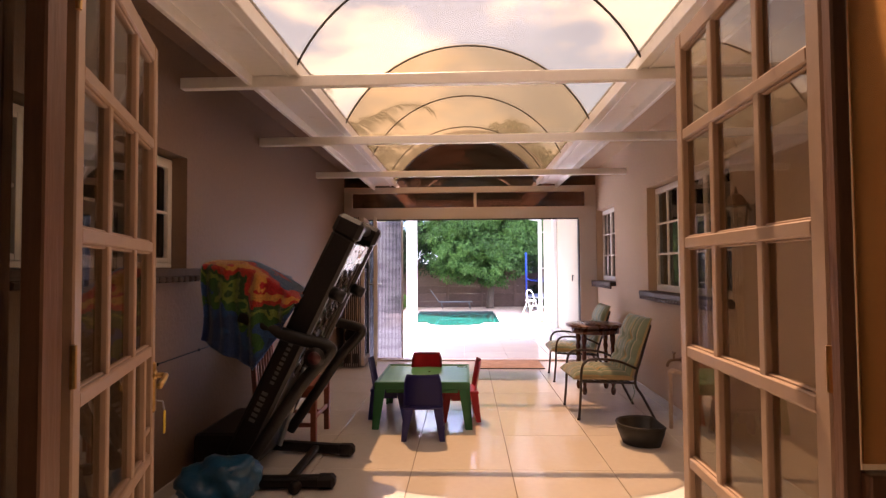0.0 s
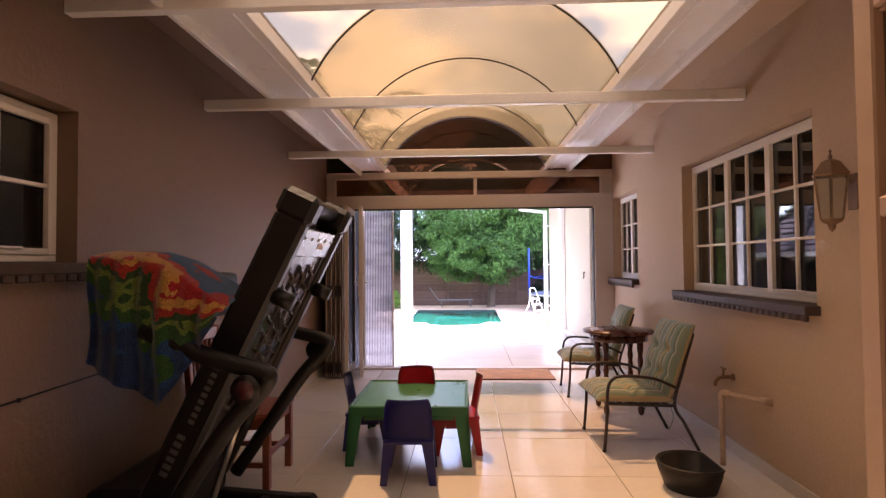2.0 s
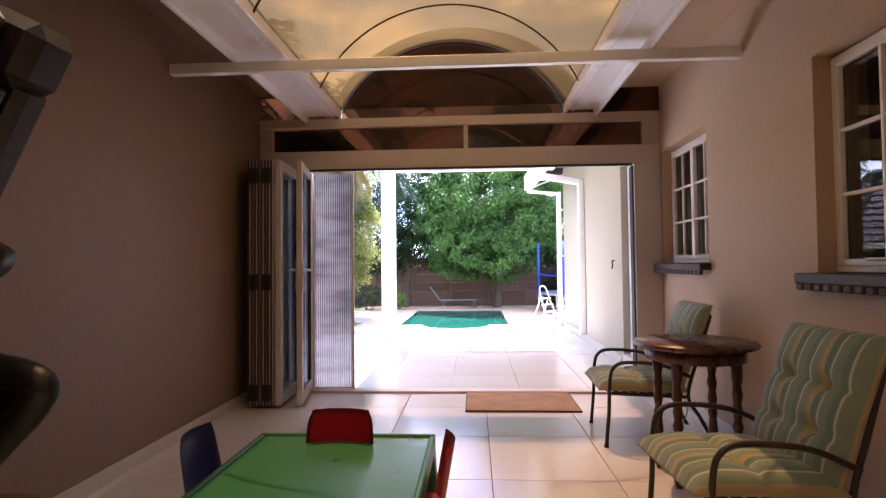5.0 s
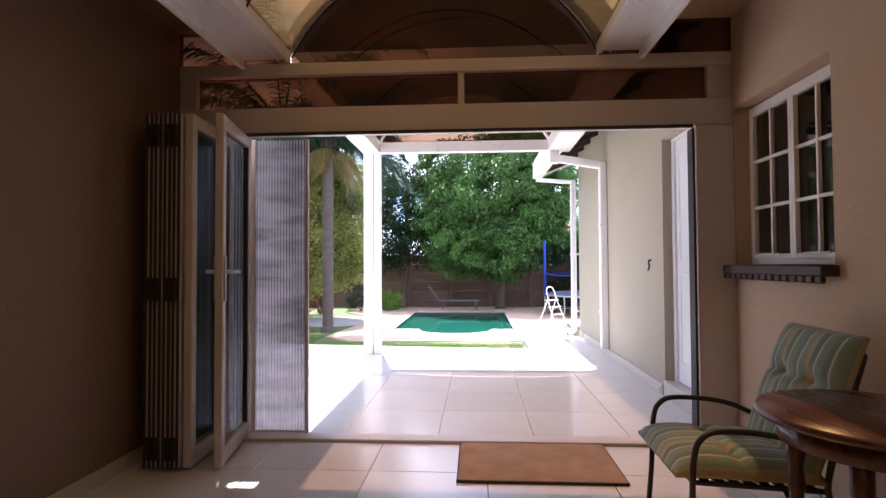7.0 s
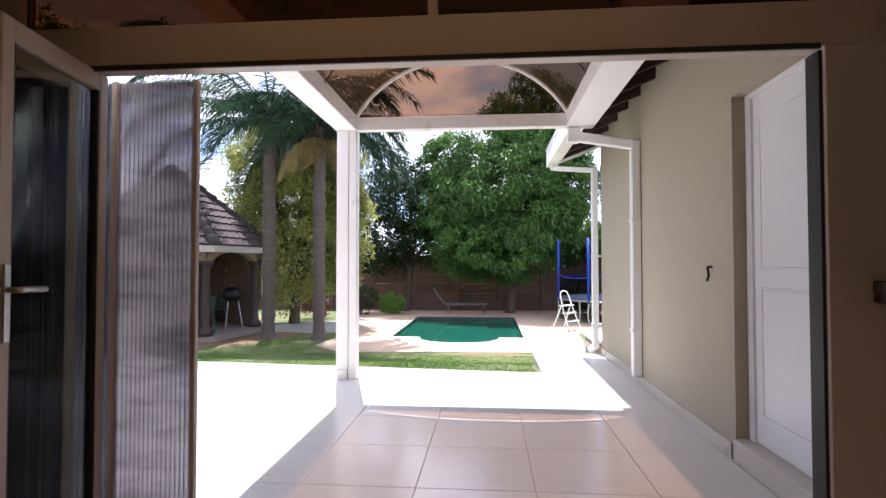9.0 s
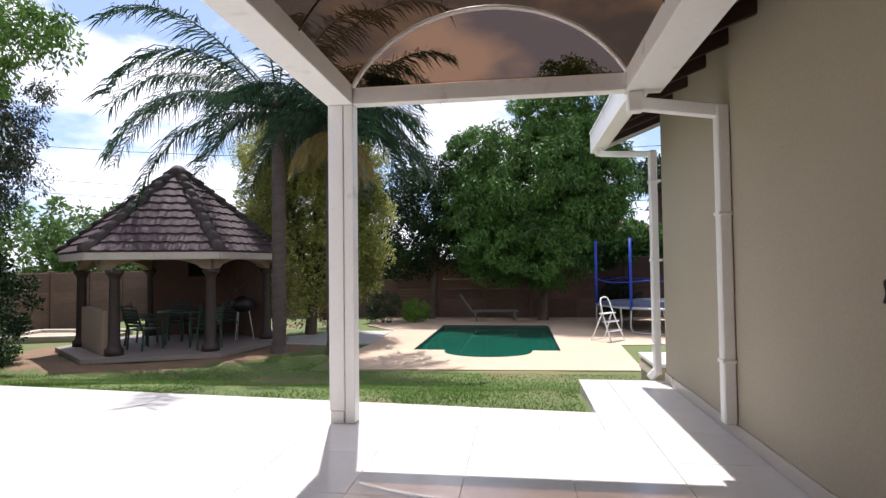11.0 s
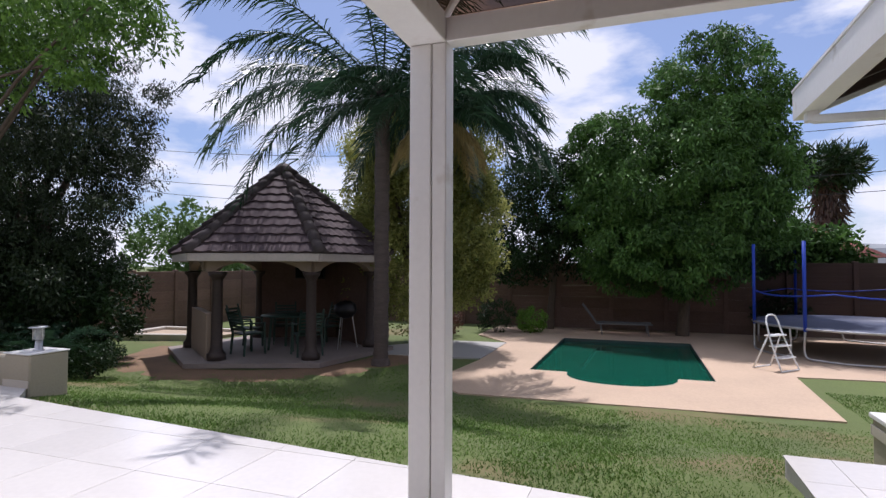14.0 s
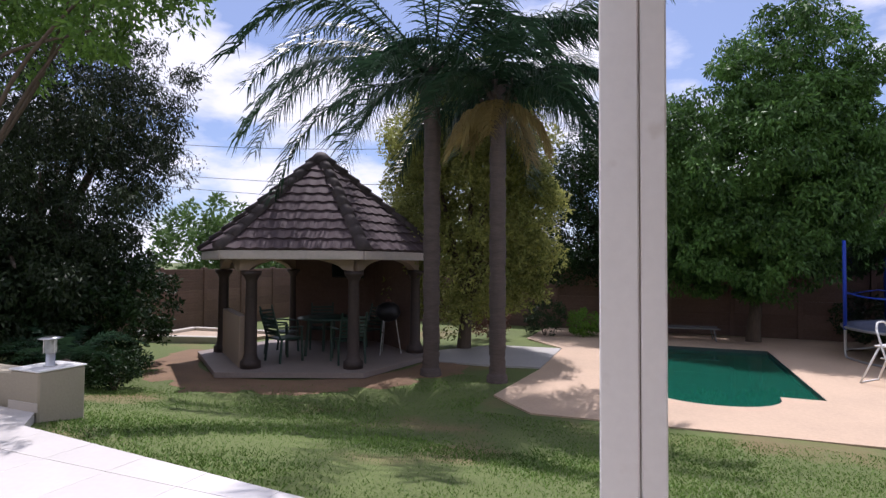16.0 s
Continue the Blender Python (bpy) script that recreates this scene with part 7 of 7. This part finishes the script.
REDROOF = mat("red_roof_tile", (0.30, 0.10, 0.075), 0.8, vary=0.25, grain=4, blotch=1)
nh = thing("neighbour_house", "plain house with a red tiled roof beyond the fence", "house", (4.6, 37.5, ZG))
part("wall", box(bmesh.new(), -4, 4, -2.5, 2.5, 0, 2.3), CREAM, nh)
bm = bmesh.new()
p = [(-4.4, -2.9, 2.25), (4.4, -2.9, 2.25), (4.4, 2.9, 2.25), (-4.4, 2.9, 2.25), (-2.0, 0, 3.9), (2.0, 0, 3.9)]
q = [bm.verts.new(a) for a in p]
for f in ((0, 1, 5, 4), (1, 2, 5), (2, 3, 4, 5), (3, 0, 4), (3, 2, 1, 0)):
    bm.faces.new([q[i] for i in f])
part("roof", bm, REDROOF, nh, "red tiled hipped roof")
for x in (-2.2, 0.2, 2.4):
    wn_ = part("window", box(bmesh.new(), x - 0.5, x + 0.5, -2.54, -2.49, 0.9, 1.9), WHITE, nh)
    part("pane", box(bmesh.new(), x - 0.44, x + 0.44, -2.545, -2.541, 0.96, 1.84), BLACK, wn_)
for x in (-34.0, 34.0):
    up_ = thing("utility_pole", "plain timber utility pole carrying cables", "pole", (x, 31.4, ZG), 0, "utility poles")
    part("pole", tube(bmesh.new(), [(0, 0, -0.2), (0, 0, 10.6)], 0.13, 10, 0.10), BARK, up_, "", True)
    part("cross_arm", box(bmesh.new(), -0.06, 0.06, -0.7, 0.7, 9.5, 9.62, 0.01), BARK, up_)
    part("cross_arm", box(bmesh.new(), -0.06, 0.06, -0.7, 0.7, 7.35, 7.5, 0.01), BARK, up_)
for k, (y, z) in enumerate(((31.0, 4.9), (31.4, 4.3), (31.8, 6.6))):
    cb = thing("power_cable", "thin black overhead cable", "cable", (0, y, z), 0, "overhead cables")
    part("wire", tube(bmesh.new(), [(-34 + 4 * i, 0.0, 0.0025 * (-34 + 4 * i) ** 2 - 0.6) for i in range(18)], 0.012, 5), IRON, cb)

# ---- floor tiles ----
def tile_mesh(name, w, d, h=0.008, c=0.0015):
    bm = bmesh.new()
    lo = [bm.verts.new((x, y, 0)) for x, y in ((0, 0), (w, 0), (w, d), (0, d))]
    mid = [bm.verts.new((x, y, h - c)) for x, y in ((0, 0), (w, 0), (w, d), (0, d))]
    hi = [bm.verts.new((x, y, h)) for x, y in ((c, c), (w - c, c), (w - c, d - c), (c, d - c))]
    for a, b in ((lo, mid), (mid, hi)):
        for i in range(4):
            bm.faces.new((a[i], a[(i + 1) % 4], b[(i + 1) % 4], b[i]))
    bm.faces.new(hi)
    return mesh_of(name, bm, TILE)


def lay(parent, x0, y0, nx, ny, w, d, keep, z=-0.006, gap=0.004):
    me = tile_mesh("tile", w - gap, d - gap)
    for i in range(nx):
        for j in range(ny):
            x, y = x0 + i * w, y0 + j * d
            clip = keep(x, y, x + w, y + d)
            if clip is None:
                continue
            if clip == (x, y, x + w, y + d):
                piece("tile", me, parent, Matrix.Translation((x + gap / 2, y + gap / 2, z)))
            elif clip[2] - clip[0] > 0.03 and clip[3] - clip[1] > 0.03:
                piece("tile", tile_mesh("tile", clip[2] - clip[0] - gap, clip[3] - clip[1] - gap), parent, Matrix.Translation((clip[0] + gap / 2, clip[1] + gap / 2, z)))


def inside(x0, x1, y0, y1):
    def keep(a, b, c, d):
        r = (max(a, x0), max(b, y0), min(c, x1), min(d, y1))
        return r if r[2] > r[0] and r[3] > r[1] else None
    return keep


floor_ob = bpy.data.objects["floor"]
lay(floor_ob, 0.225 - 0.612 * 4, 4.97 - 0.69 * 6, 8, 12, 0.612, 0.69, inside(XL, XR, 1.2, YF - 0.06))
patio_ob = bpy.data.objects["patio_floor"]


def patio_tile(x0, y0, x1, y1):
    """The outline of a tile cut to the patio's walls and slanting front edge."""
    x0, y0, x1 = max(x0, -9.4), max(y0, YF + 0.06), min(x1, XR - 0.014)
    if x0 < 0.84 < x1 and y1 > 12.55:
        return [o for part_x in ((x0, 0.838), (0.842, x1)) for o in patio_tile(part_x[0], y0, part_x[1], y1)]
    if x1 - x0 < 0.02 or y1 - y0 < 0.02:
        return []
    pts = [(x0, y0), (x1, y0), (x1, y1), (x0, y1)]
    side = [front(x - (0.001 if x > 0.84 and x0 < 0.84 else 0)) - 0.004 - y for x, y in pts] if x1 <= 0.84 else [13.84 - y for x, y in pts]
    out = []
    for k in range(4):
        (xa, ya), (xb, yb), sa, sb = pts[k], pts[(k + 1) % 4], side[k], side[(k + 1) % 4]
        if sa >= 0:
            out.append((xa, ya))
        if sa * sb < 0:
            f = sa / (sa - sb)
            out.append((xa + (xb - xa) * f, ya + (yb - ya) * f))
    return [out] if len(out) > 2 else []


full = tile_mesh("tile", 0.59, 0.621)
for i in range(19):
    for j in range(9):
        x, y = 0.525 - 0.594 * 16 + 0.594 * i, YF + 0.06 + 0.625 * j
        for o in patio_tile(x + 0.002, y + 0.002, x + 0.592, y + 0.623):
            if len(o) == 4 and abs(o[2][0] - o[0][0] - 0.59) < 1e-4 and abs(o[2][1] - o[0][1] - 0.621) < 1e-4 and abs(o[3][1] - o[2][1]) < 1e-4:
                piece("tile", full, patio_ob, Matrix.Translation((o[0][0], o[0][1], -0.006)))
            else:
                piece("tile", mesh_of("tile", prism(o, 0.0, 0.008), TILE), patio_ob, Matrix.Translation((0, 0, -0.006)))
